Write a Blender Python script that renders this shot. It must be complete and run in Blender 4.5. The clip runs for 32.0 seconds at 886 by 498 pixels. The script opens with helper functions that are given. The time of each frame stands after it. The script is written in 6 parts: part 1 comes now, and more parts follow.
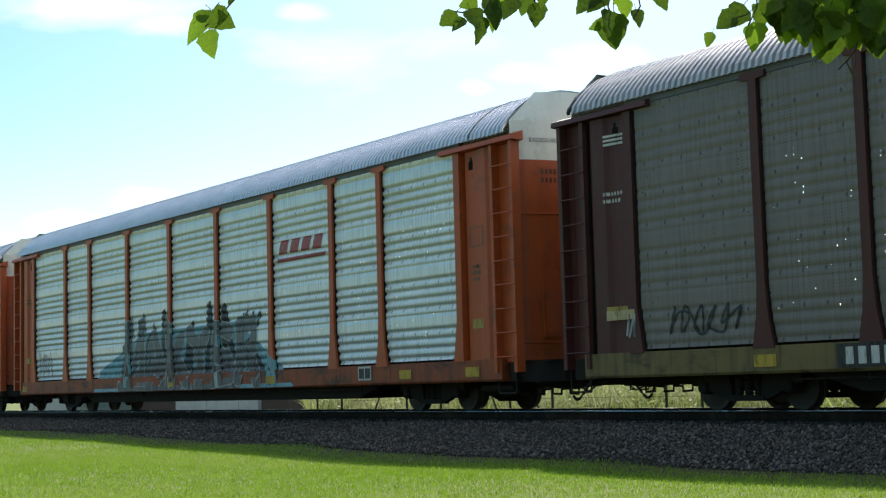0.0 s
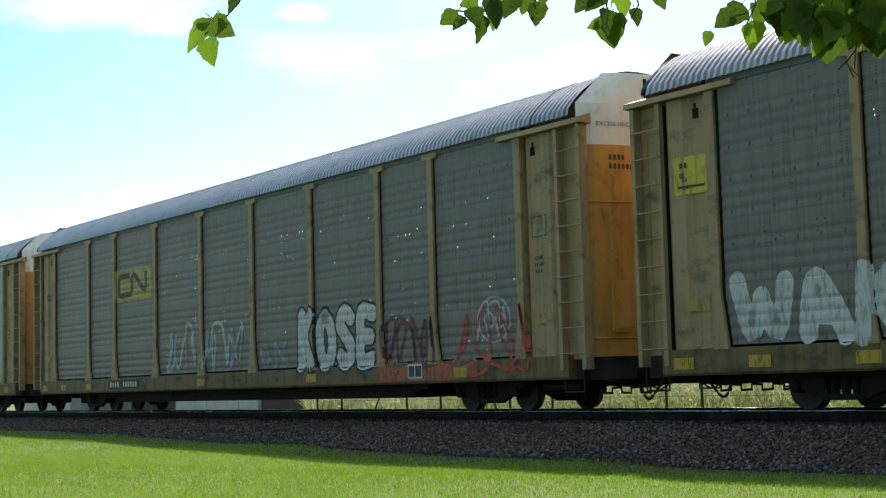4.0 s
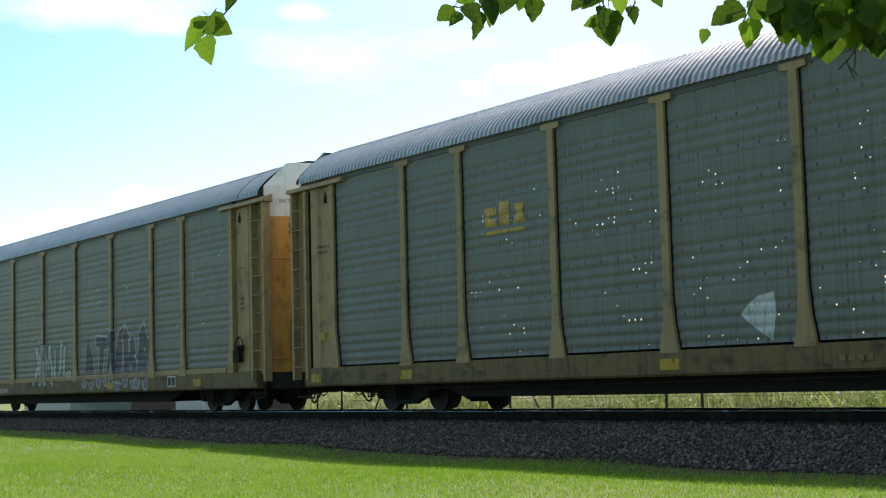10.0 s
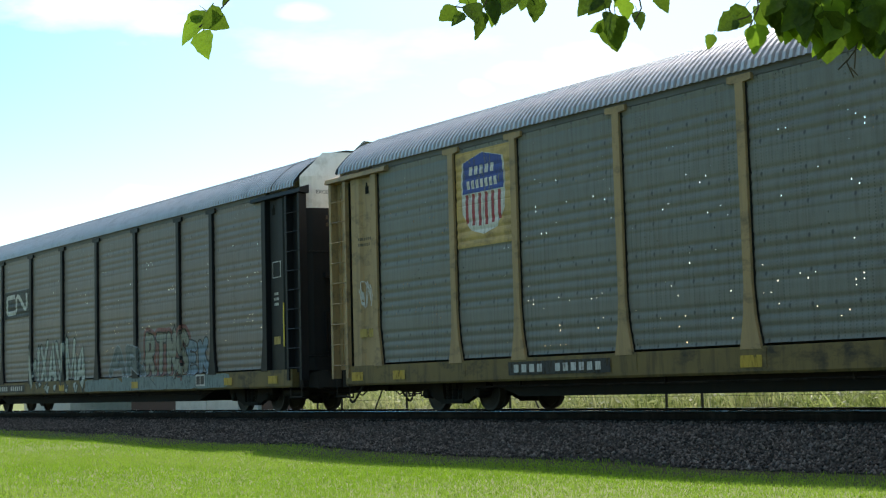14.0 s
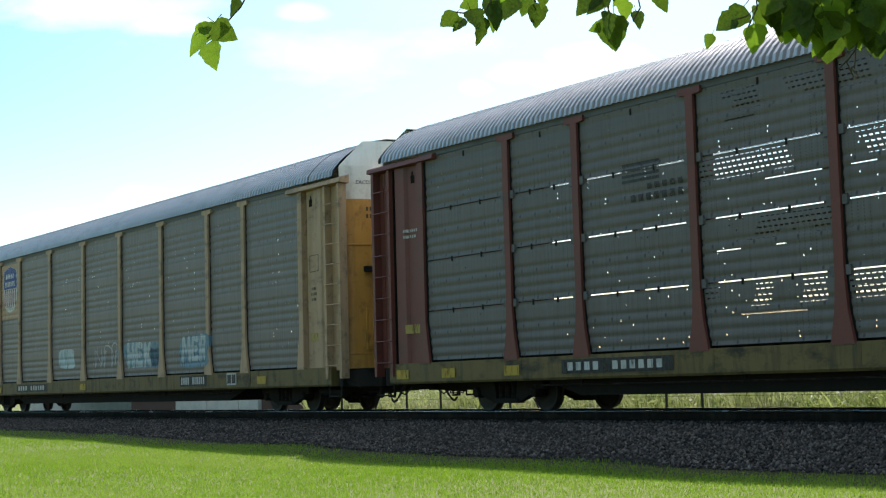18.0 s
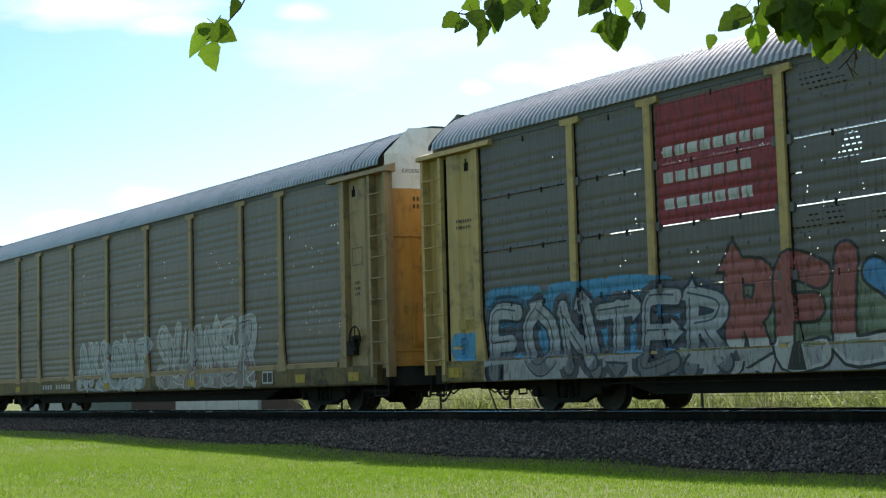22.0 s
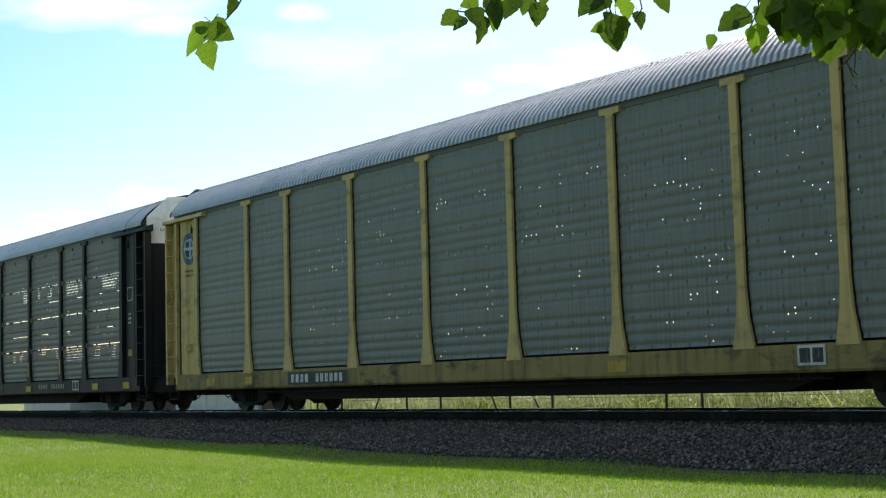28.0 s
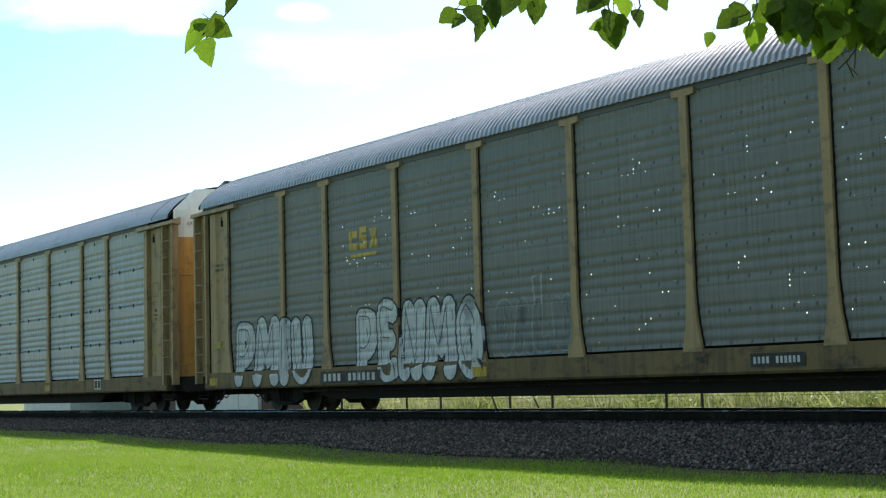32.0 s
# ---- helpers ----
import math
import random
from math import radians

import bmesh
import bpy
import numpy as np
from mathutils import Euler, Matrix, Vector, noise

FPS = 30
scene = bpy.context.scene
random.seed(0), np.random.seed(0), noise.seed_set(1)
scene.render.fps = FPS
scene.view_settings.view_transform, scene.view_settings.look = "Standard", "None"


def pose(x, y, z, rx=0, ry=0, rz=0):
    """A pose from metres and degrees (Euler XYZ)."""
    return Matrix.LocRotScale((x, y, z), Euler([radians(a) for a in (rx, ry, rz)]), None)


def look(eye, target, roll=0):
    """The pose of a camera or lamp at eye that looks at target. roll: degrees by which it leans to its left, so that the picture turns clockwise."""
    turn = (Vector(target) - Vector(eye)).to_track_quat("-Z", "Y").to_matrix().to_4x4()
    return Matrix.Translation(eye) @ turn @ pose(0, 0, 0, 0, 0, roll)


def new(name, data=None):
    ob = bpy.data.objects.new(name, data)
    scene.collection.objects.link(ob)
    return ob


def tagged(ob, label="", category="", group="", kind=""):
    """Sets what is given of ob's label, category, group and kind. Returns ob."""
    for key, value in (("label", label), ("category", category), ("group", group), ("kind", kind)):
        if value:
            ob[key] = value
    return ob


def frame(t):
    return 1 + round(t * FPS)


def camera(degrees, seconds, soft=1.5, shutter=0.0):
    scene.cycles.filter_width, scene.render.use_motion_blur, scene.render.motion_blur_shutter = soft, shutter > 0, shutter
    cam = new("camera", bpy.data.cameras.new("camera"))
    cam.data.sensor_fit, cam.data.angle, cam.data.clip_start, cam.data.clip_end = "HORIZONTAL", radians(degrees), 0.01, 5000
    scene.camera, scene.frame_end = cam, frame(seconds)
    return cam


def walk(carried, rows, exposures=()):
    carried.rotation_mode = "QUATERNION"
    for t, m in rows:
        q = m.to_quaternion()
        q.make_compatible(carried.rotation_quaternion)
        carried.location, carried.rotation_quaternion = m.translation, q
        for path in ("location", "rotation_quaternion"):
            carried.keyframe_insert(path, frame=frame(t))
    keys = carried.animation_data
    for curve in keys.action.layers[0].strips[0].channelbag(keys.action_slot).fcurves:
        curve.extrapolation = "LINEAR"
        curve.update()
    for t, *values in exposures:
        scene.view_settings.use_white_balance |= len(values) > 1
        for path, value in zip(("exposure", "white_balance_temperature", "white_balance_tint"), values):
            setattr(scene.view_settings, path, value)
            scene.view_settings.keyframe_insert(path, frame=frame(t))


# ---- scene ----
cam = camera(33.29, 32.0, soft=1.25)
EYE = (0.0, -17.968, 0.515)
EXPOSE = [(0.0, 0.16, 6550, 12), (1.0, -0.06, 6550, 12), (2.0, -0.15, 6550, 12), (3.0, 0.06, 6550, 12), (4.0, 0.23, 6550, 12), (7.0, 0.23, 6550, 12), (8.0, 0.27, 6550, 12), (9.0, 0.16, 6550, 12), (10.0, 0.20, 6550, 12), (11.0, 0.19, 6550, 12), (12.0, 0.11, 6550, 12), (13.0, 0.16, 6550, 12), (14.0, 0.28, 6550, 12), (17.0, -0.03, 6550, 12), (18.0, 0.26, 6550, 12), (19.0, 0.31, 6550, 12), (20.0, 0.30, 6550, 12), (21.0, 0.27, 6550, 12), (22.0, 0.14, 6550, 12), (23.0, 0.21, 6550, 12), (24.0, -0.05, 6550, 12), (25.0, 0.00, 6550, 12), (26.0, 0.03, 6550, 12), (29.0, 0.29, 6550, 12), (30.0, 0.43, 6550, 12), (31.0, 0.37, 6550, 12), (32.0, 0.35, 6550, 12)]
VIEW = pose(*EYE, 0, 0, 55.16) @ pose(0, 0, 0, 95.256) @ pose(0, 0, 0, 0, 0, -1.538)
walk(cam, [(0.0, VIEW), (32.0, VIEW)], exposures=EXPOSE)

# ---- daylight: a high hazy sun behind the train, thin cloud ----
SUN_TO = Vector((-5.9, 5.4, 6.3)).normalized()
sun = new("sun", bpy.data.lights.new("sun", "SUN"))
sun.data.energy, sun.data.angle, sun.data.color = 5.0, radians(0.6), (1.0, 0.95, 0.86)
sun.matrix_world = look((0, 0, 60), Vector((0, 0, 60)) - SUN_TO)

world = bpy.data.worlds.new("sky")
scene.world = world
world.use_nodes = True
wn, wl = world.node_tree.nodes, world.node_tree.links
sky = wn.new("ShaderNodeTexSky")
sky.sky_type, sky.sun_disc = "NISHITA", False
sky.sun_elevation = math.asin(SUN_TO.z)
sky.sun_rotation = math.atan2(SUN_TO.x, SUN_TO.y)
sky.air_density, sky.dust_density, sky.ozone_density = 1.0, 0.7, 1.5
tc = wn.new("ShaderNodeTexCoord")
mp = wn.new("ShaderNodeMapping")
mp.inputs["Scale"].default_value = (1.6, 1.6, 5.5)
mp.inputs["Location"].default_value = (2.0, 0.95, 0.70)
nz = wn.new("ShaderNodeTexNoise")
nz.inputs["Scale"].default_value, nz.inputs["Detail"].default_value, nz.inputs["Roughness"].default_value = 2.2, 7.0, 0.58
rp = wn.new("ShaderNodeValToRGB")
rp.color_ramp.elements[0].position, rp.color_ramp.elements[1].position = 0.55, 0.80
cl = wn.new("ShaderNodeMixRGB")
cl.inputs[2].default_value = (11.0, 11.2, 11.2, 1)
bg = wn["Background"]
bg.inputs["Strength"].default_value = 0.10
wl.new(tc.outputs["Generated"], mp.inputs["Vector"])
wl.new(mp.outputs[0], nz.inputs["Vector"])
sz_ = wn.new("ShaderNodeSeparateXYZ")
wl.new(tc.outputs["Generated"], sz_.inputs[0])
up = wn.new("ShaderNodeMapRange")  # unseen cloud added overhead to whiten the light on the shaded car sides
up.inputs[1].default_value, up.inputs[2].default_value, up.inputs[4].default_value = 0.35, 0.75, 0.20
wl.new(sz_.outputs[2], up.inputs[0])
thick = wn.new("ShaderNodeMath")
wl.new(nz.outputs["Fac"], thick.inputs[0])
wl.new(up.outputs[0], thick.inputs[1])
wl.new(thick.outputs[0], rp.inputs["Fac"])
wl.new(rp.outputs["Color"], cl.inputs[0])
hs = wn.new("ShaderNodeHueSaturation")
hs.inputs["Hue"].default_value, hs.inputs["Saturation"].default_value, hs.inputs["Value"].default_value = 0.474, 1.50, 1.28
wl.new(sky.outputs[0], hs.inputs["Color"])
wl.new(hs.outputs[0], cl.inputs[1])
# small fair-weather clouds low over the track: where each stands (metres across and up on a plane 1 km off) and its size
AHEAD, ACROSS, ABOVE = (VIEW.to_3x3() @ Vector(v) for v in ((0, 0, -1), (1, 0, 0), (0, 1, 0)))


def sky_dot(v):
    nd = wn.new("ShaderNodeVectorMath")
    nd.operation = "DOT_PRODUCT"
    wl.new(tc.outputs["Generated"], nd.inputs[0])
    nd.inputs[1].default_value = v
    return nd.outputs["Value"]


def sky_math(op, a, b=0.0):
    nd = wn.new("ShaderNodeMath")
    nd.operation = op
    for so, v in zip(nd.inputs, (a, b)):
        if isinstance(v, bpy.types.NodeSocket):
            wl.new(v, so)
        else:
            so.default_value = v
    return nd.outputs[0]


deep = sky_math("MAXIMUM", sky_dot(AHEAD), 0.05)
far_x, far_y = sky_math("DIVIDE", sky_dot(ACROSS), deep), sky_math("DIVIDE", sky_dot(ABOVE), deep)
spread = None
for cx_, cy_, a_, b_ in ((-240, 163, 80, 14), (-187, 152, 30, 9), (-95, 160, 16, 6), (22, 109, 10, 5), (50, 119, 20, 7), (86, 117, 30, 8), (108, 130, 30, 9), (-203, 34, 22, 8), (-256, 18, 26, 7)):
    ex, ey = sky_math("DIVIDE", sky_math("SUBTRACT", far_x, cx_ / 1000), a_ / 1000), sky_math("DIVIDE", sky_math("SUBTRACT", far_y, cy_ / 1000), b_ / 1000)
    r_ = sky_math("SQRT", sky_math("ADD", sky_math("MULTIPLY", ex, ex), sky_math("MULTIPLY", ey, ey)))
    spread = r_ if spread is None else sky_math("MINIMUM", spread, r_)
cb_ = wn.new("ShaderNodeCombineXYZ")
wl.new(sky_math("MULTIPLY", far_x, 22.0), cb_.inputs[0])
wl.new(sky_math("MULTIPLY", far_y, 46.0), cb_.inputs[1])
fluff = wn.new("ShaderNodeTexNoise")
fluff.inputs["Scale"].default_value, fluff.inputs["Detail"].default_value, fluff.inputs["Roughness"].default_value = 1.0, 6.0, 0.6
wl.new(cb_.outputs[0], fluff.inputs["Vector"])
puff = wn.new("ShaderNodeMapRange")
puff.inputs[1].default_value, puff.inputs[2].default_value = 1.30, 0.15
puff.inputs[4].default_value = 0.85
wl.new(sky_math("ADD", spread, sky_math("MULTIPLY", sky_math("SUBTRACT", fluff.outputs["Fac"], 0.5), 1.6)), puff.inputs[0])
cl2 = wn.new("ShaderNodeMixRGB")
cl2.inputs[2].default_value = (11.0, 11.2, 11.2, 1)
wl.new(puff.outputs[0], cl2.inputs[0])
wl.new(cl.outputs[0], cl2.inputs[1])
wl.new(cl2.outputs[0], bg.inputs["Color"])


# ---- materials ----
class Graph:
    """A small builder for node materials."""

    def __init__(self, name):
        self.m = bpy.data.materials.new(name)
        self.m.use_nodes = True
        self.n, self.l = self.m.node_tree.nodes, self.m.node_tree.links
        self.p = self.n["Principled BSDF"]
        self.out = self.n["Material Output"]
        self.tc = self.n.new("ShaderNodeTexCoord")
        self.info = self.n.new("ShaderNodeObjectInfo")

    def put(self, sock, v):
        if isinstance(v, bpy.types.NodeSocket):
            self.l.new(v, sock)
        else:
            sock.default_value = v

    def math(self, op, a, b=0.0, c=0.0):
        nd = self.n.new("ShaderNodeMath")
        nd.operation = op
        for s, v in zip(nd.inputs, (a, b, c)):
            self.put(s, v)
        return nd.outputs[0]

    def coords(self, scale=(1, 1, 1), shift=True):
        mpn = self.n.new("ShaderNodeMapping")
        mpn.inputs["Scale"].default_value = scale
        self.l.new(self.tc.outputs["Object"], mpn.inputs["Vector"])
        if shift:
            cb = self.n.new("ShaderNodeCombineXYZ")
            k = self.math("MULTIPLY", self.info.outputs["Random"], 37.0)
            for s in cb.inputs:
                self.l.new(k, s)
            self.l.new(cb.outputs[0], mpn.inputs["Location"])
        return mpn.outputs[0]

    def noise(self, vec, scale, detail=4.0, rough=0.55):
        nd = self.n.new("ShaderNodeTexNoise")
        nd.inputs["Scale"].default_value, nd.inputs["Detail"].default_value, nd.inputs["Roughness"].default_value = scale, detail, rough
        self.l.new(vec, nd.inputs["Vector"])
        return nd.outputs["Fac"]

    def ramp(self, fac, lo, hi):
        nd = self.n.new("ShaderNodeMapRange")
        nd.inputs[1].default_value, nd.inputs[2].default_value = lo, hi
        self.l.new(fac, nd.inputs[0])
        return nd.outputs[0]

    def mix(self, fac, a, b):
        nd = self.n.new("ShaderNodeMixRGB")
        self.put(nd.inputs[0], fac)
        for s, v in ((nd.inputs[1], a), (nd.inputs[2], b)):
            self.put(s, v if isinstance(v, bpy.types.NodeSocket) else (*v, 1))
        return nd.outputs[0]

    def bump(self, height, strength, dist=0.01):
        nd = self.n.new("ShaderNodeBump")
        nd.inputs["Strength"].default_value, nd.inputs["Distance"].default_value = strength, dist
        self.l.new(height, nd.inputs["Height"])
        self.l.new(nd.outputs[0], self.p.inputs["Normal"])


def shade(c, k):
    return tuple(min(1.0, v * k) for v in c)


def paint(name, base, rough=0.55, metal=0.0, dirt=(0.07, 0.055, 0.04), amount=0.35, var=0.18, scale=1.2, bump=0.15, gloss=0.4):
    """Weathered surface: broad tone shifts, vertical streaks of dirt, fine grain."""
    g = Graph(name)
    broad = g.noise(g.coords(), scale, 3)
    streak = g.noise(g.coords((3.2, 3.2, 0.35)), 2.0, 5, 0.6)
    grain = g.noise(g.coords(), 45.0, 3)
    c = g.mix(broad, shade(base, 1 - var), shade(base, 1 + var))
    c = g.mix(g.math("MULTIPLY", g.ramp(streak, 0.48, 0.75), amount), c, dirt)
    c = g.mix(g.math("MULTIPLY", g.ramp(grain, 0.35, 0.8), 0.12), c, shade(base, 0.55))
    grime = g.noise(g.coords((0.6, 1.5, 1.1)), 2.6, 6, 0.68)
    c = g.mix(g.math("MULTIPLY", g.ramp(grime, 0.52, 0.68), min(0.9, amount * 1.5)), c, shade(dirt, 0.7))
    g.put(g.p.inputs["Base Color"], c)
    g.put(g.p.inputs["Roughness"], g.math("ADD", rough - 0.1, g.math("MULTIPLY", broad, 0.2)))
    g.p.inputs["Metallic"].default_value = metal
    g.p.inputs["Specular IOR Level"].default_value = gloss
    g.bump(grain, bump, 0.004)
    return g.m


def sheet_metal(name, base, rough, metal, holes, amount=0.3, rust=(0.10, 0.07, 0.045)):
    """Corrugated screen of a rack car: weathered sheet with bolt rows and punched columns; holes 0 (a few points of light) to 1 (rows of slots), 2 for an open far side."""
    g = Graph(name)
    broad = g.noise(g.coords((0.35, 1, 0.9)), 1.3, 3)
    streak = g.noise(g.coords((4.0, 4.0, 0.25)), 2.2, 5, 0.6)
    grain = g.noise(g.coords(), 60.0, 3)
    sep = g.n.new("ShaderNodeSeparateXYZ")
    g.l.new(g.tc.outputs["Object"], sep.inputs[0])
    u, w = sep.outputs[0], sep.outputs[2]
    pick = g.noise(g.coords((2.2, 0.0, 0.8)), 1.0, 2)
    c = g.mix(broad, shade(base, 0.82), shade(base, 1.2))
    fine = g.noise(g.coords((9.0, 9.0, 0.9)), 2.0, 4, 0.6)
    c = g.mix(g.math("MULTIPLY", g.ramp(fine, 0.45, 0.7), 0.5), c, shade(base, 0.58))
    # columns of punched marks, in patches
    cu = g.math("LESS_THAN", g.math("FRACT", g.math("DIVIDE", u, 0.1075)), 0.22)
    cw = g.math("LESS_THAN", g.math("FRACT", g.math("DIVIDE", w, 0.0495)), 0.55)
    punched = g.math("MULTIPLY", g.math("MULTIPLY", cu, cw), g.ramp(pick, 0.40, 0.62))
    c = g.mix(g.math("MULTIPLY", punched, 0.62), c, shade(base, 0.30))
    c = g.mix(g.math("MULTIPLY", g.ramp(streak, 0.46, 0.78), amount), c, rust)
    c = g.mix(g.math("MULTIPLY", g.ramp(grain, 0.4, 0.8), 0.15), c, shade(base, 0.5))
    # rows of bolts, each with a rusty smudge that runs down
    du = g.math("ABSOLUTE", g.math("SUBTRACT", g.math("FRACT", g.math("DIVIDE", u, 0.43)), 0.5))
    dw = g.math("ABSOLUTE", g.math("SUBTRACT", g.math("FRACT", g.math("DIVIDE", g.math("SUBTRACT", w, 0.32), 0.495)), 0.46))
    spot = g.math("ADD", g.math("MULTIPLY", g.math("MULTIPLY", du, du), 190.0), g.math("MULTIPLY", g.math("MULTIPLY", dw, dw), 120.0))
    smudge = g.math("SUBTRACT", 1.0, g.math("MINIMUM", spot, 1.0))
    c = g.mix(g.math("MULTIPLY", smudge, 0.85), c, shade(base, 0.16))
    g.put(g.p.inputs["Base Color"], c)
    g.put(g.p.inputs["Roughness"], g.math("ADD", rough - 0.1, g.math("MULTIPLY", broad, 0.2)))
    g.p.inputs["Metallic"].default_value = metal
    g.bump(grain, 0.12, 0.004)

    def cell(a, step, duty):
        return g.math("LESS_THAN", g.math("FRACT", g.math("DIVIDE", a, step)), duty)

    if holes >= 2:
        # the far side: wide rows of openings
        wide = g.noise(g.coords((0.7, 0.0, 0.9)), 1.3, 1)
        mask = g.math("MULTIPLY", cell(w, 0.0825, 0.66 if holes < 3 else 0.84), g.math("GREATER_THAN", wide, 0.37 if holes < 3 else 0.22))
    else:
        # scattered points of light
        ids = g.n.new("ShaderNodeCombineXYZ")
        g.l.new(g.math("ADD", g.math("FLOOR", g.math("DIVIDE", u, 0.1433)), g.math("MULTIPLY", g.info.outputs["Random"], 91.0)), ids.inputs[0])
        g.l.new(g.math("FLOOR", g.math("DIVIDE", w, 0.0825)), ids.inputs[1])
        wh = g.n.new("ShaderNodeTexWhiteNoise")
        wh.noise_dimensions = "2D"
        g.l.new(ids.outputs[0], wh.inputs["Vector"])
        group = g.noise(g.coords((1.0, 0.0, 2.0)), 1.6, 1)
        mask = g.math("MULTIPLY", g.math("MULTIPLY", cell(u, 0.1433, 0.125), cell(w, 0.0825, 0.30)), g.math("MULTIPLY", g.math("GREATER_THAN", wh.outputs["Value"], 0.81), g.math("GREATER_THAN", group, 0.53)))
    if 0 < holes < 2:
        zt = g.math("FRACT", g.math("DIVIDE", g.math("SUBTRACT", w, 0.98), 0.99))
        band = g.math("MULTIPLY", g.math("GREATER_THAN", zt, 0.60), g.math("LESS_THAN", zt, 0.93))
        blocks = g.noise(g.coords((1.1, 0.0, 0.8)), 1.5, 1)
        dash = g.math("MULTIPLY", cell(g.math("ADD", u, g.math("MULTIPLY", w, 0.35)), 0.105, 0.60), cell(g.math("SUBTRACT", w, 0.98), 0.0825, 0.27))
        dash = g.math("MULTIPLY", g.math("MULTIPLY", dash, band), g.math("GREATER_THAN", blocks, 0.62 - 0.10 * holes))
        runs = g.noise(g.coords((1.0, 0.0, 0.5)), 1.1, 0)
        slit = g.math("MULTIPLY", g.math("LESS_THAN", g.math("ABSOLUTE", g.math("SUBTRACT", zt, 0.485)), 0.008), g.math("GREATER_THAN", runs, 0.60 - 0.05 * holes))
        mask = g.math("MAXIMUM", mask, g.math("MAXIMUM", dash, slit))
    tr = g.n.new("ShaderNodeBsdfTransparent")
    mx = g.n.new("ShaderNodeMixShader")
    g.l.new(mask, mx.inputs[0])
    g.l.new(g.p.outputs[0], mx.inputs[1])
    g.l.new(tr.outputs[0], mx.inputs[2])
    g.l.new(mx.outputs[0], g.out.inputs["Surface"])
    return g.m


def leafy(name, dark, light, scale=30.0, trans=0.5, rough=0.5, big=None, each=False):
    g = Graph(name)
    geo = g.n.new("ShaderNodeNewGeometry")
    f = g.noise(g.coords(), scale, 3)
    one = g.math("POWER", g.info.outputs["Random"], 2.2) if each else geo.outputs["Random Per Island"]
    f2 = g.math("MULTIPLY_ADD", one, 0.75 if each else 0.6, g.math("MULTIPLY", f, 0.4))
    c = g.mix(f2, dark, light)
    if big:
        wide = g.noise(g.coords((0.5, 1.0, 1.0)), big[0], 4)
        c = g.mix(g.math("MULTIPLY", g.ramp(wide, 0.42, 0.7), 0.7), c, big[1])
    g.put(g.p.inputs["Base Color"], c)
    g.p.inputs["Roughness"].default_value = rough
    g.p.inputs["Specular IOR Level"].default_value = 0.25
    tl = g.n.new("ShaderNodeBsdfTranslucent")
    g.put(tl.inputs["Color"], c)
    mx = g.n.new("ShaderNodeMixShader")
    mx.inputs[0].default_value = trans
    g.l.new(g.p.outputs[0], mx.inputs[1])
    g.l.new(tl.outputs[0], mx.inputs[2])
    g.l.new(mx.outputs[0], g.out.inputs["Surface"])
    return g.m


def stony(name, a, b, per_island=True, scale=40.0, bump=0.3):
    g = Graph(name)
    f = g.noise(g.coords(shift=False), scale, 4, 0.65)
    if per_island:
        geo = g.n.new("ShaderNodeNewGeometry")
        f = g.math("MULTIPLY_ADD", g.math("POWER", geo.outputs["Random Per Island"], 2.6), 0.8, g.math("MULTIPLY", f, 0.22))
    c = g.mix(f, a, b)
    wide = g.noise(g.coords(shift=False), 0.8, 3)
    c = g.mix(g.math("MULTIPLY", g.ramp(wide, 0.45, 0.75), 0.35), c, (0.05, 0.043, 0.036))
    g.put(g.p.inputs["Base Color"], c)
    g.p.inputs["Roughness"].default_value = 0.85
    g.p.inputs["Specular IOR Level"].default_value = 0.2
    g.bump(f, bump, 0.02)
    return g.m


TAN = paint("tan_paint", (0.315, 0.215, 0.104), 0.5, amount=0.45)
BEI = paint("faded_beige_paint", (0.42, 0.275, 0.165), 0.55, amount=0.4)
YEL = paint("yellow_paint", (0.46, 0.315, 0.115), 0.5, amount=0.38)
ORG = paint("orange_paint", (0.38, 0.066, 0.014), 0.45, amount=0.28)
MAR = paint("maroon_paint", (0.070, 0.017, 0.016), 0.5, amount=0.3, gloss=0.3)
RED = paint("oxide_red_paint", (0.15, 0.042, 0.032), 0.5, amount=0.3)
BLK = paint("black_paint", (0.010, 0.011, 0.013), 0.5, amount=0.2, dirt=(0.03, 0.027, 0.024), gloss=0.2)
BRN = paint("brown_tan_paint", (0.265, 0.165, 0.062), 0.5, amount=0.3, var=0.3)
# dirty sill yellow, also darkened for the dimmer light low on the cars
DTY = paint("dirty_shaded_yellow_paint", (0.145, 0.102, 0.034), 0.6, dirt=(0.026, 0.019, 0.014), amount=0.8, var=0.3, scale=2.5)
WHT = paint("dirty_white_paint", (0.72, 0.70, 0.66), 0.5, amount=0.2, dirt=(0.34, 0.28, 0.20))
DOORY = paint("door_amber_paint", (0.55, 0.27, 0.06), 0.45, amount=0.3)
LIGHT = sheet_metal("bright_galvanised_sheet", (0.67, 0.695, 0.695), 0.36, 0.4, 0.0, 0.25, (0.26, 0.26, 0.25))
MIDS = sheet_metal("grey_galvanised_sheet", (0.36, 0.372, 0.38), 0.45, 0.3, 0.0, 0.3)
DARK = sheet_metal("dull_galvanised_sheet", (0.160, 0.137, 0.127), 0.45, 0.15, 0.0, 0.4)
DARKG = sheet_metal("green_grey_galvanised_sheet", (0.150, 0.150, 0.136), 0.45, 0.15, 0.0, 0.35)
DARKH = sheet_metal("dull_pierced_sheet", (0.126, 0.111, 0.105), 0.48, 0.12, 1.0, 0.4)
DARKP = sheet_metal("dull_tiered_sheet", (0.126, 0.111, 0.105), 0.48, 0.12, 0.0, 0.4)
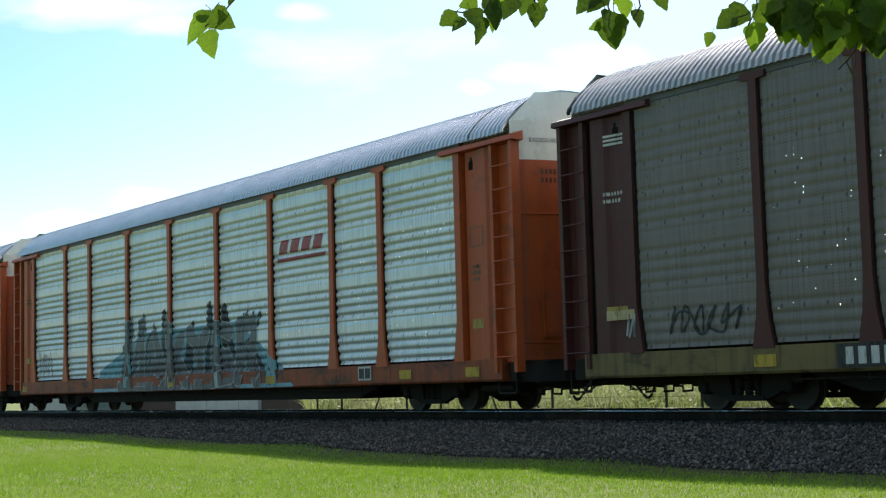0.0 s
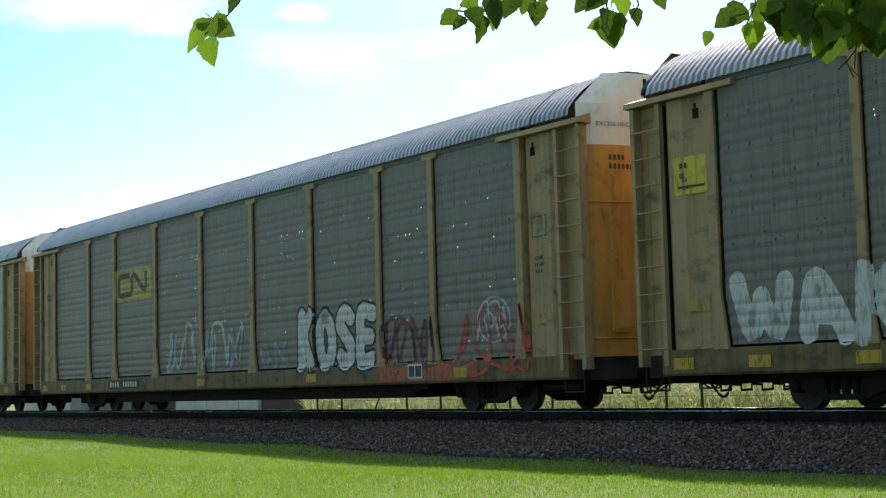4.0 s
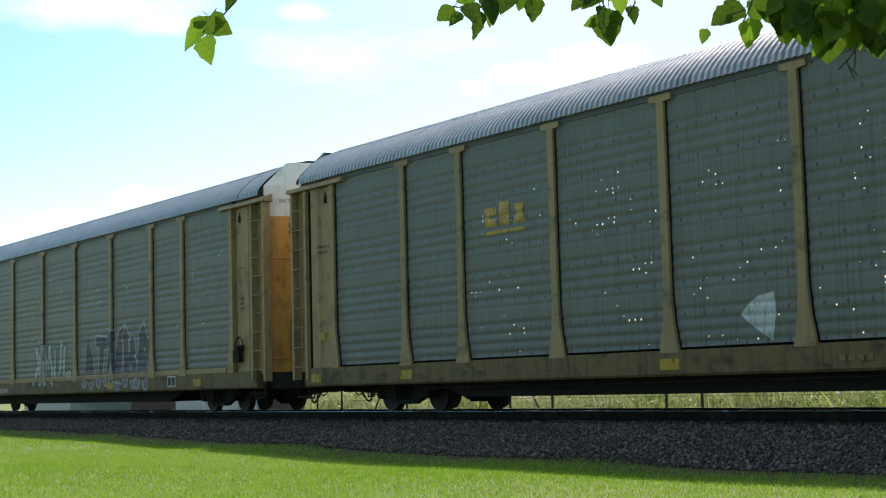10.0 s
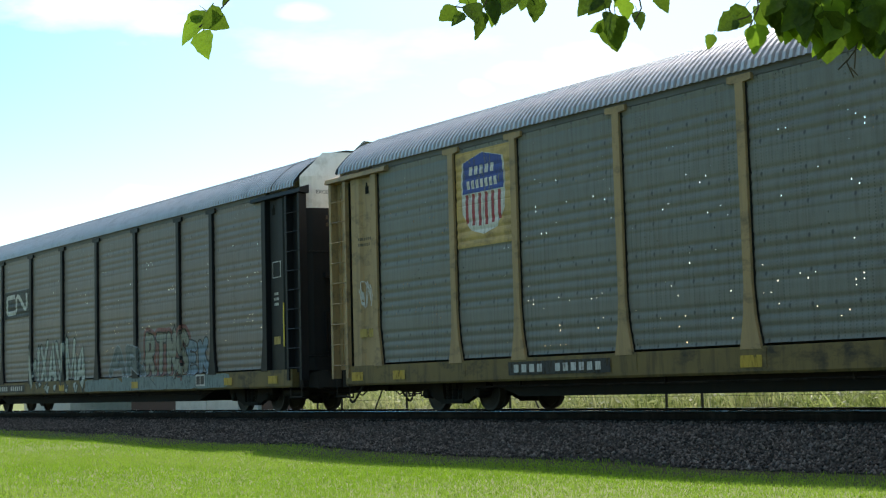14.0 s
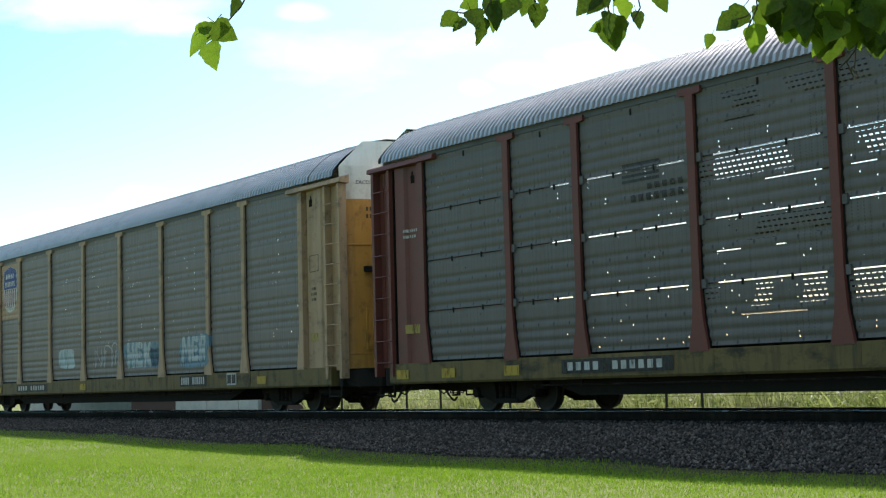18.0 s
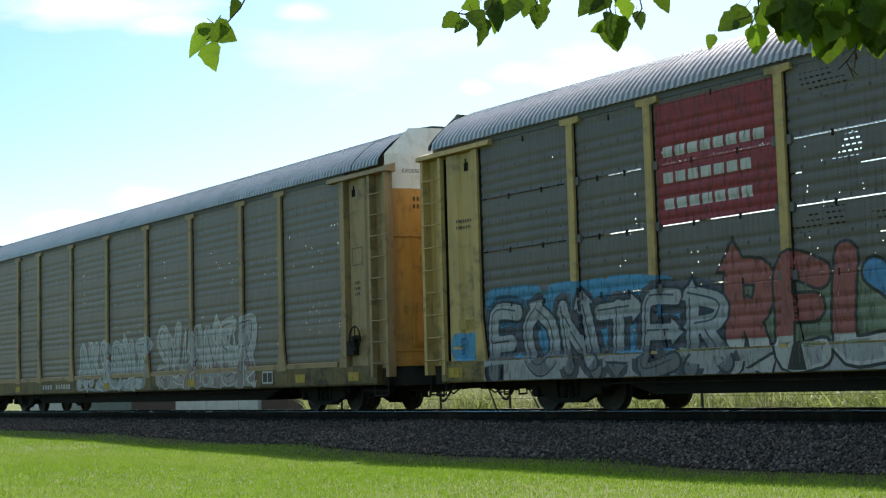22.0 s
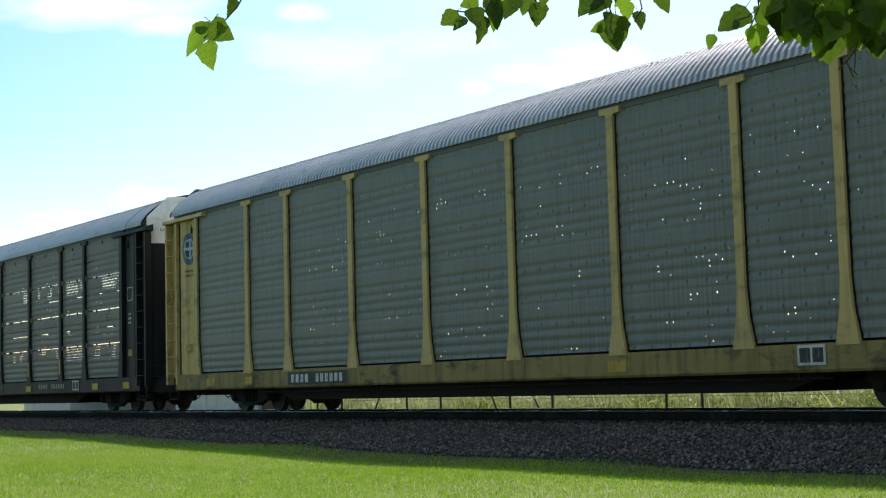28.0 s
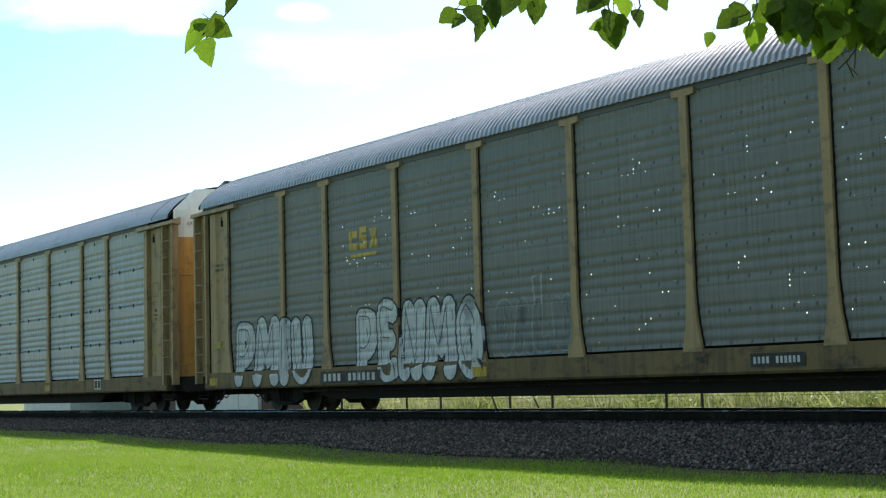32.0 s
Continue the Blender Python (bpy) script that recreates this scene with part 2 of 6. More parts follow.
DARKM = sheet_metal("dull_part_pierced_sheet", (0.138, 0.118, 0.110), 0.45, 0.15, 0.25, 0.4)
# chord grey set darker to hold the shade under the roof eave
CHORD = paint("dull_grey_chord", (0.115, 0.112, 0.115), 0.55, 0.1, amount=0.3)
VERGE = stony("verge_soil_shade", (0.020, 0.022, 0.008), (0.065, 0.07, 0.022), False, 14.0, 0.6)
# sill paints: grime plus a darker base for the weak light down there
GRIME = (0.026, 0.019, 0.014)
TAN_S = paint("grimy_shaded_tan_paint", (0.150, 0.100, 0.038), 0.6, dirt=GRIME, amount=0.72, var=0.25, scale=2.0)
YEL_S = paint("grimy_shaded_yellow_paint", (0.23, 0.16, 0.048), 0.6, dirt=GRIME, amount=0.7, var=0.25, scale=2.0)
ORG_S = paint("grimy_shaded_orange_paint", (0.23, 0.046, 0.012), 0.55, dirt=GRIME, amount=0.65, var=0.25, scale=2.0)
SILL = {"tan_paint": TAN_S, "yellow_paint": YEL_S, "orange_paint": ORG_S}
SHEETS = {"light": LIGHT, "mid": MIDS, "dark": DARK, "green": DARKG, "holes": DARKH, "some": DARKM}
ROOF_G = paint("galvanised_roof", (0.47, 0.465, 0.50), 0.36, 0.45, amount=0.2, dirt=(0.16, 0.15, 0.14))
ROOF_B = paint("bright_roof", (0.63, 0.64, 0.72), 0.34, 0.5, amount=0.12, dirt=(0.2, 0.2, 0.2))
IRON = paint("grimy_iron", (0.020, 0.018, 0.016), 0.75, 0.0, amount=0.4, dirt=(0.036, 0.026, 0.018), gloss=0.15)
WHEEL = paint("worn_wheel_steel", (0.030, 0.026, 0.023), 0.55, 0.0, amount=0.3, gloss=0.25)
RUBBER = paint("black_rubber", (0.015, 0.015, 0.015), 0.7, amount=0.1)
RAILM = paint("rusty_rail_side", (0.020, 0.014, 0.011), 0.85, 0.0, amount=0.5, gloss=0.1)
SHINE = paint("polished_rail_head", (0.55, 0.55, 0.55), 0.25, 0.95, amount=0.05, var=0.05)
TIEM = paint("creosoted_tie", (0.014, 0.012, 0.010), 0.9, amount=0.4, gloss=0.1)
ZINC = paint("pale_zinc_clip", (0.62, 0.62, 0.60), 0.5, 0.2, amount=0.2)
FENCEM = paint("dark_fence_steel", (0.035, 0.035, 0.033), 0.6, 0.3)
BRICKM = paint("brown_wall", (0.10, 0.06, 0.05), 0.85, amount=0.2)
PALE = paint("pale_metal_wall", (0.60, 0.58, 0.56), 0.6, amount=0.12)
BARK = paint("twig_bark", (0.06, 0.045, 0.03), 0.8)
# near-black that stands for the shade inside gaps and slots of the cars
INSIDE = paint("inner_shade_black", (0.012, 0.012, 0.012), 0.9, amount=0.2, gloss=0.05)
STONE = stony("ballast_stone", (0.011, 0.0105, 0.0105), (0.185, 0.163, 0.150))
# near-black: oily stone and the shade under the train in one colour
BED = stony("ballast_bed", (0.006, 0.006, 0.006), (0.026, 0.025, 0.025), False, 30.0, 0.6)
SOIL = leafy("lawn_ground", (0.08, 0.11, 0.014), (0.17, 0.21, 0.035), 6.0, 0.0, 0.9, (0.5, (0.15, 0.17, 0.05)))
BLADE = leafy("grass_blade", (0.11, 0.21, 0.012), (0.285, 0.46, 0.036), 2.0, 0.55, 0.7, (0.35, (0.28, 0.39, 0.065)))
WEED = leafy("weed_blade", (0.05, 0.09, 0.015), (0.46, 0.52, 0.17), 3.0, 0.5, 0.6, (0.6, (0.42, 0.40, 0.26)))
# random tone per leaf stands for sunlit and canopy-shaded leaves
LEAF = leafy("tree_leaf", (0.008, 0.020, 0.005), (0.20, 0.34, 0.024), 9.0, 0.55, 0.4, each=True)

_inks = {}


def ink(r, g, b, rough=0.5):
    """Sprayed or stencilled paint of one colour, worn thin in streaks so that the sheet shows through."""
    key = (r, g, b)
    if key not in _inks:
        m = paint("spray_paint", (r, g, b), rough, amount=0.15, var=0.14, bump=0.05)
        nd, ln = m.node_tree.nodes, m.node_tree.links
        tcn, mpn, nz_, rg = (nd.new("ShaderNode" + k) for k in ("TexCoord", "Mapping", "TexNoise", "MapRange"))
        mpn.inputs["Scale"].default_value = (5.0, 1.0, 1.1)
        nz_.inputs["Scale"].default_value, nz_.inputs["Detail"].default_value, nz_.inputs["Roughness"].default_value = 3.0, 6.0, 0.7
        for i, v in ((1, 0.50), (2, 0.72), (3, 0.06), (4, 0.75)):
            rg.inputs[i].default_value = v
        tr, mx = nd.new("ShaderNodeBsdfTransparent"), nd.new("ShaderNodeMixShader")
        for a, b_ in ((tcn.outputs["Object"], mpn.inputs[0]), (mpn.outputs[0], nz_.inputs["Vector"]), (nz_.outputs["Fac"], rg.inputs[0]), (rg.outputs[0], mx.inputs[0]),
                      (nd["Principled BSDF"].outputs[0], mx.inputs[1]), (tr.outputs[0], mx.inputs[2]), (mx.outputs[0], nd["Material Output"].inputs["Surface"])):
            ln.new(a, b_)
        _inks[key] = m
    return _inks[key]


# ---- mesh helpers ----
def box(bm, x0, x1, y0, y1, z0, z1):
    v = [bm.verts.new(p) for p in ((x0, y0, z0), (x1, y0, z0), (x1, y1, z0), (x0, y1, z0), (x0, y0, z1), (x1, y0, z1), (x1, y1, z1), (x0, y1, z1))]
    for f in ((3, 2, 1, 0), (4, 5, 6, 7), (0, 1, 5, 4), (1, 2, 6, 5), (2, 3, 7, 6), (3, 0, 4, 7)):
        bm.faces.new([v[i] for i in f])
    return v


def prism(bm, ring, axis, a, b):
    """Extrudes a closed ring of 2D points between a and b along axis (0 x, 1 y, 2 z)."""
    def at(p, c):
        q = list(p)
        q.insert(axis, c)
        return q
    r0, r1 = [bm.verts.new(at(p, a)) for p in ring], [bm.verts.new(at(p, b)) for p in ring]
    n = len(ring)
    bm.faces.new(r0[::-1]), bm.faces.new(r1)
    for i in range(n):
        bm.faces.new((r0[i], r0[(i + 1) % n], r1[(i + 1) % n], r1[i]))


def tube(bm, pts, r, n=6):
    pts = [Vector(p) for p in pts]
    rings = []
    for i, p in enumerate(pts):
        d = (pts[min(i + 1, len(pts) - 1)] - pts[max(i - 1, 0)]).normalized()
        a = d.orthogonal().normalized()
        b = d.cross(a)
        rings.append([bm.verts.new(p + r * (math.cos(k * math.tau / n) * a + math.sin(k * math.tau / n) * b)) for k in range(n)])
    for r0, r1 in zip(rings, rings[1:]):
        for k in range(n):
            bm.faces.new((r0[k], r0[(k + 1) % n], r1[(k + 1) % n], r1[k]))
    bm.faces.new(rings[0][::-1]), bm.faces.new(rings[-1])


def lathe(bm, prof, centre, axis=1, n=20, half=math.tau):
    """Turns a profile of (offset, radius) round an axis through centre."""
    rings = []
    for o, r in prof:
        ring = []
        for k in range(n):
            a = k * math.tau / n
            p = [r * math.cos(a), r * math.sin(a)]
            p.insert(axis, o)
            ring.append(bm.verts.new(Vector(centre) + Vector(p)))
        rings.append(ring)
    for r0, r1 in zip(rings, rings[1:]):
        for k in range(n):
            bm.faces.new((r0[k], r0[(k + 1) % n], r1[(k + 1) % n], r1[k]))
    bm.faces.new(rings[0][::-1]), bm.faces.new(rings[-1])


def mesh_of(name, bm, smooth=False, bevel=0.0):
    if bevel:
        bmesh.ops.bevel(bm, geom=bm.edges[:], offset=bevel, segments=1, affect="EDGES")
    bmesh.ops.recalc_face_normals(bm, faces=bm.faces[:])
    me = bpy.data.meshes.new(name)
    bm.to_mesh(me)
    bm.free()
    me.materials.append(None)
    if smooth:
        me.polygons.foreach_set("use_smooth", [True] * len(me.polygons))
    return me


def part(name, data, material, parent, label="", m=None):
    """One mesh object under a thing or a part; data is a bmesh or a mesh that several parts share."""
    if isinstance(data, bmesh.types.BMesh):
        data = mesh_of(name, data)
    ob = new(name, data)
    ob.parent = parent
    if m is not None:
        ob.matrix_basis = m
    if not len(data.materials):
        data.materials.append(None)
    ob.material_slots[0].link = "OBJECT"
    ob.material_slots[0].material = material
    if label:
        ob["label"] = label
    return ob


def thing(name, label, category, group="", kind=""):
    return tagged(new(name), label, category, group, kind)


# ---- the ground, the lawn and the track bed ----
def smooth(a, b, x):
    t = min(1.0, max(0.0, (x - a) / (b - a)))
    return t * t * (3 - 2 * t)


def lawn_z(x, y):
    return -0.60 + 0.20 * smooth(-16, -38, x) + 0.012 * math.sin(x * 0.9 + y * 0.5) + 0.01 * math.sin(y * 1.3 - x * 0.37)


def ground_z(x, y):
    """The lawn on the near side, the raised bed under the track, the verge beyond."""
    far = -0.45 - 0.45 * smooth(5.0, 17.0, y)
    n = lawn_z(x, y)
    if y < -4.0:
        return n
    if y < -2.0:
        return n + (-0.42 - n) * smooth(-4.6, -1.9, y)
    if y < 2.4:
        return -0.42
    return -0.42 + (far + 0.42) * smooth(2.4, 4.5, y)


def steps(lo, hi, fine, reach):
    """Grid lines: even between lo and hi, widening out to reach."""
    n = int((hi - lo) / fine)
    mid = [lo + (hi - lo) * i / n for i in range(n + 1)]
    grow = [fine * 1.7 ** i for i in range(1, 40)]
    out, s = [], 0
    for g in grow:
        s += g
        if s > reach:
            break
        out.append(s)
    return [lo - s for s in reversed(out)] + mid + [hi + s for s in out]


def sheet(name, xs, ys, height, material, kind="structure"):
    co = [(x, y, height(x, y)) for x in xs for y in ys]
    n = len(ys)
    faces = [(i * n + j, (i + 1) * n + j, (i + 1) * n + j + 1, i * n + j + 1) for i in range(len(xs) - 1) for j in range(n - 1)]
    me = bpy.data.meshes.new(name)
    me.from_pydata(co, [], faces)
    me.polygons.foreach_set("use_smooth", [True] * len(faces))
    me.materials.append(material)
    return new(name, me)


ground = sheet("ground", steps(-80, 20, 1.0, 2400), sorted(steps(-20, 30, 1.0, 2400) + [-4.5, -3.4, -2.5, 2.4, 4.5]), ground_z, SOIL)
tagged(ground, "mown green lawn sloping gently to the railway", "ground", kind="structure")


def bed_z(x, y):
    if y < -1.95:
        return -0.275 + (lawn_z(x, y) + 0.010 + 0.275) * min(1.0, (-1.95 - y) / 2.4)
    if y < -1.2:
        return -0.275 + 0.06 * min(1.0, (y + 1.95) / 0.7)
    if y > 1.75:
        return -0.20 - 0.32 * min(1.0, (y - 1.75) / 2.0)
    return -0.21


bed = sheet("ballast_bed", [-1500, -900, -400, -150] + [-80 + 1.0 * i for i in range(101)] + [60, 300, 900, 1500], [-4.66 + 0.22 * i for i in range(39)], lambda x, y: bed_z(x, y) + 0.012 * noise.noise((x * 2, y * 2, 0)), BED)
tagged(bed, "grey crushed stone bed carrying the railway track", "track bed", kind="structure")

# dark strip where the train's shadow lies; soil and shade share its colour
verge = sheet("verge", [-1500, -400, -150] + [-80 + 1.0 * i for i in range(101)] + [60, 300, 1500], [-6.2 + 0.2 * i for i in range(11)], lambda x, y: max(lawn_z(x, y), bed_z(x, y) - 0.03) + 0.006 + 0.02 * min(0.0, y + 5.9), VERGE)
tagged(verge, "dark soil strip beside the stones, train shade in its colour", "verge", kind="structure")


def scatter(name, base_v, base_f, place, size, turn, material, label, category, lean=None):
    """Many small copies of one low shape joined into one mesh; the arrays give place, scale and turn of each."""
    bv, n = np.array(base_v, float), len(place)
    v = np.repeat(bv[None], n, 0) * size[:, None, :]
    if lean is not None:
        v[:, :, 0] += lean[:, 0:1] * v[:, :, 2] ** 1.5 / np.maximum(size[:, 2:3], 1e-6) ** 0.5
        v[:, :, 1] += lean[:, 1:2] * v[:, :, 2] ** 1.5 / np.maximum(size[:, 2:3], 1e-6) ** 0.5
    c, s = np.cos(turn)[:, None], np.sin(turn)[:, None]
    x, y = v[:, :, 0] * c - v[:, :, 1] * s, v[:, :, 0] * s + v[:, :, 1] * c
    v = np.stack([x, y, v[:, :, 2]], -1) + place[:, None, :]
    f = (np.array(base_f)[None] + (np.arange(n) * len(bv))[:, None, None]).reshape(-1)
    k = len(base_f[0])
    me = bpy.data.meshes.new(name)
    me.vertices.add(v.shape[0] * v.shape[1])
    me.vertices.foreach_set("co", v.reshape(-1))
    me.loops.add(len(f))
    me.loops.foreach_set("vertex_index", f.astype(np.int32))
    me.polygons.add(len(f) // k)
    me.polygons.foreach_set("loop_start", np.arange(0, len(f), k, dtype=np.int32))
    me.update(calc_edges=True)
    me.materials.append(material)
    return tagged(new(name, me), label, category, kind="stuff")


rng = np.random.default_rng(7)


def spots(n, x0, x1, y0, y1):
    return rng.uniform(x0, x1, n), rng.uniform(y0, y1, n)


# crushed stone
sx, sy = (np.concatenate(p) for p in zip(spots(44000, -26, -5, -4.7, -0.8), spots(26000, -52, -26, -4.7, -0.8), spots(5000, -45, -6, 0.8, 3.6)))
edge = -4.35 + 0.35 * np.sin(sx * 1.1) * np.sin(sx * 0.37 + 1) + rng.normal(0, 0.30, len(sx))
keep = (sy > edge)
sx, sy = sx[keep], sy[keep]
sz = np.array([bed_z(a, b) for a, b in zip(sx, sy)])
n = len(sx)
OCT = [(1, 0.1, 0), (-0.9, 0.2, 0.1), (0.1, 1, -0.1), (0, -1, 0.15), (0.15, 0, 0.9), (0, 0.1, -0.9)]
OCF = [(0, 2, 4), (2, 1, 4), (1, 3, 4), (3, 0, 4), (2, 0, 5), (1, 2, 5), (3, 1, 5), (0, 3, 5)]
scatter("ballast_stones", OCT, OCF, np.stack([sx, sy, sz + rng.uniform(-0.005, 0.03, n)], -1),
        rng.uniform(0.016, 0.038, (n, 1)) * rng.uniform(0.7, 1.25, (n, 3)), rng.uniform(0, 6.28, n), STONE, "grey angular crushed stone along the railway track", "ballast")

# grass of the lawn, thinning out at the stones
gx, gy = (np.concatenate(p) for p in zip(spots(190000, -27, -5, -13.5, -3.9), spots(120000, -55, -27, -13.5, -3.9)))
keep = rng.uniform(0.03, 1.0, len(gx)) < (-4.45 + 0.4 * np.sin(gx * 1.1) * np.sin(gx * 0.37 + 1) - gy) / 1.7
gx, gy = gx[keep], gy[keep]
gz = np.array([ground_z(a, b) for a, b in zip(gx, gy)])
n = len(gx)
tall = rng.uniform(0.022, 0.05, n) * (1 + 0.5 * np.exp(-((gy + 4.5) / 0.3) ** 2))
BL = [(-0.5, 0, 0), (0.5, 0, 0), (0.32, 0, 0.55), (-0.32, 0, 0.55), (0, 0, 1)]
BLF = [(0, 1, 2), (0, 2, 3), (3, 2, 4)]
scatter("lawn_grass", BL, BLF, np.stack([gx, gy, gz - 0.004], -1), np.stack([rng.uniform(0.007, 0.013, n), np.ones(n), tall], -1), rng.uniform(0, 6.28, n), BLADE,
        "short bright green mown grass of the lawn", "grass", rng.normal(0, 0.35, (n, 2)))

# weeds and tall grass beyond the track
wx, wy = (np.concatenate(p) for p in zip(spots(30000, -46, -2, 7.6, 17), spots(6000, -62, -46, 9.5, 17)))
side = wx > -1.76 * (wy + 17.97)
wx, wy = wx[side], wy[side]
n = len(wx)
wz = np.array([ground_z(a, b) for a, b in zip(wx, wy)])
hump = (-0.45 - wz) + np.array([0.75 + 0.45 * noise.noise((a * 0.35, b * 0.5, 3.0)) for a, b in zip(wx, wy)])
scatter("tall_weeds", BL, BLF, np.stack([wx, wy, wz], -1), np.stack([rng.uniform(0.02, 0.07, n), np.ones(n), hump * rng.uniform(0.5, 1.35, n)], -1),
        rng.uniform(0, 6.28, n), WEED, "tall sunlit weeds and pale seed heads beyond the track", "weeds", rng.normal(0, 0.45, (n, 2)))


# leaves of the weeds
lx_, ly_ = (np.concatenate(p) for p in zip(spots(26000, -46, -4, 7.4, 15), spots(4000, -60, -46, 10, 15)))
side = lx_ > -1.76 * (ly_ + 17.97)
lx_, ly_ = lx_[side], ly_[side]
n = len(lx_)
top = np.array([0.55 + 0.55 * noise.noise((a * 0.45, b * 0.6, 9.0)) for a, b in zip(lx_, ly_)])
LF = [(-0.5, 0, 0), (0, -0.35, 0.25), (0.5, 0, 0.55), (0, 0.35, 0.25)]
scatter("weed_leaves", LF, [(0, 1, 2), (0, 2, 3)], np.stack([lx_, ly_, -0.45 + np.maximum(0.05, top * 1.6) * rng.uniform(0.1, 1.0, n) ** 0.7], -1), rng.uniform(0.05, 0.17, (n, 1)) * rng.uniform(0.6, 1.2, (n, 3)),
        rng.uniform(0, 6.28, n), WEED, "broad sunlit weed leaves beyond the track", "weeds")


# ---- the track ----
def rail(y, name):
    prof = [(-0.07, -0.18), (0.07, -0.18), (0.07, -0.165), (0.012, -0.14), (0.012, -0.045), (0.036, -0.035), (0.036, -0.017), (-0.036, -0.017), (-0.036, -0.035), (-0.012, -0.045), (-0.012, -0.14), (-0.07, -0.165)]
    bm = bmesh.new()
    prism(bm, prof, 0, -1500, 1500)
    base = thing(name, "long steel rail with rusty sides and a bright worn top", "rail", "rails of the track", "structure")
    base.location = (0, y, 0)
    part("rail_web", bm, RAILM, base)
    bm = bmesh.new()
    prism(bm, [(-0.0365, -0.016), (0.0365, -0.016), (0.033, -0.006), (0.022, 0.0), (-0.022, 0.0), (-0.033, -0.006)], 0, -1500, 1500)
    part("rail_head", bm, SHINE, base, "bright polished running surface")


rail(-0.755, "rail")
rail(0.755, "rail")


# ---- beyond the track: fence and low building ----
def fence():
    f = thing("wire_fence", "dark steel post and wire fence with diagonal braces beyond the track", "fence")
    y, k = 7.2, 25.168 / 26.968
    for x in (-46.96, -45.24, -41.07, -39.1, -35.45, -33.44, -28.7, -27.39, -21.0, -15.0):
        x *= k
        bm = bmesh.new()
        tube(bm, [(x, y, -0.6), (x, y, 1.15)], 0.035, 8)
        lathe(bm, [(1.15, 0.045), (1.19, 0.03)], (x, y, 0), 2, 8)
        part("post", bm, FENCEM, f)
    for x, d in ((-43.3, 1.1), (-36.0, -0.9), (-33.9, -1.1)):
        x *= k
        bm = bmesh.new()
        tube(bm, [(x, y + 0.03, -0.45), (x + d, y + 0.03, 1.05)], 0.025, 6)
        part("brace", bm, FENCEM, f)
    for z in (0.1, 0.6, 1.08):
        bm = bmesh.new()
        tube(bm, [(-43.9, y - 0.04, z), (-14.0, y - 0.04, z)], 0.006, 4)
        part("wire", bm, FENCEM, f)


fence()



def low_building():
    b = thing("low_building", "low pale metal shed with dark brown end walls", "building")
    y = 24.0
    for x0, x1, mat_, name, lab in ((-99.5, -91.7, BRICKM, "brown_wall", "dark brown wall"), (-79.8, -76.5, BRICKM, "brown_wall", "dark brown wall"), (-122.0, -111.4, PALE, "far_wing", "pale metal wall")):
        bm = bmesh.new()
        box(bm, x0, x1, y, y + 10, -1.4, 3.0)
        part(name, bm, mat_, b, lab)
    for x0, x1 in ((-91.6, -86.95), (-86.85, -82.5), (-82.4, -79.9)):
        bm = bmesh.new()
        box(bm, x0, x1, y - 0.2, y + 10, -1.4, 3.0)
        part("wall_panel", bm, PALE, b)
    bm = bmesh.new()
    prism(bm, [(y - 0.6, 3.0), (y + 10.6, 3.0), (y + 5, 4.0)], 0, -123, -76)
    part("roof", bm, ROOF_G, b)


low_building()


# ---- leafy twigs that hang over the view from a tree beside the viewer ----
def leaf_mesh(name, wide, bend):
    """A pointed oval blade with a folded midrib, a drooping tip and a wavy edge; 1 long."""
    bm = bmesh.new()
    n, rows = 9, []
    for i in range(n + 1):
        t = i / n
        w = wide * (math.sin(math.pi * t ** 0.56) ** 0.85) * (1 + 0.07 * math.sin(t * 21 + bend * 9))
        drop = -bend * t * t
        rows.append([bm.verts.new((s * w * 0.5, t, drop + abs(s) * 0.16 * w + 0.02 * math.sin(t * 17 + s * 2))) for s in ((-1, -0.5, 0, 0.5, 1) if 0 < i < n else (0,))])
    for a, b in zip(rows, rows[1:]):
        for k in range(max(len(a), len(b)) - 1):
            q = [a[min(k, len(a) - 1)], a[min(k + 1, len(a) - 1)], b[min(k + 1, len(b) - 1)], b[min(k, len(b) - 1)]]
            q = [v for j, v in enumerate(q) if v not in q[:j]]
            bm.faces.new(q)
    tube(bm, [(0, -0.28, 0.03), (0, -0.12, 0.02), (0, 0.02, 0)], 0.012, 5)
    return mesh_of(name, bm, True)


LEAVES = {w: leaf_mesh("leaf", 1.12 * w, b) for w, b in ((0.4, 0.12), (0.5, 0.2), (0.6, 0.12), (0.7, 0.2), (0.8, 0.08), (0.9, 0.1))}
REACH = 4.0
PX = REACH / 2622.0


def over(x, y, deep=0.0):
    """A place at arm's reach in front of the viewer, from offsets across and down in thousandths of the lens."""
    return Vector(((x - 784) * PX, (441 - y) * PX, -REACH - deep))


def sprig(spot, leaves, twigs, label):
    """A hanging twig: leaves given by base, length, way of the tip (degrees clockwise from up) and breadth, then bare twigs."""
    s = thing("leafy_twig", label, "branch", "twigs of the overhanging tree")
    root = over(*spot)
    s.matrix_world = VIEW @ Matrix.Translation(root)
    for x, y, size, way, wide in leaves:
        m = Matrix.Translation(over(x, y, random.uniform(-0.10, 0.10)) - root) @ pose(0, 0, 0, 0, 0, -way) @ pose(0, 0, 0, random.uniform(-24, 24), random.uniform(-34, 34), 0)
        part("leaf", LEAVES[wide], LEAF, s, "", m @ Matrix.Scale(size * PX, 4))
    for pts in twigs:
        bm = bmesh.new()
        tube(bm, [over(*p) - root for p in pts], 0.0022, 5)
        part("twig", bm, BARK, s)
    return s


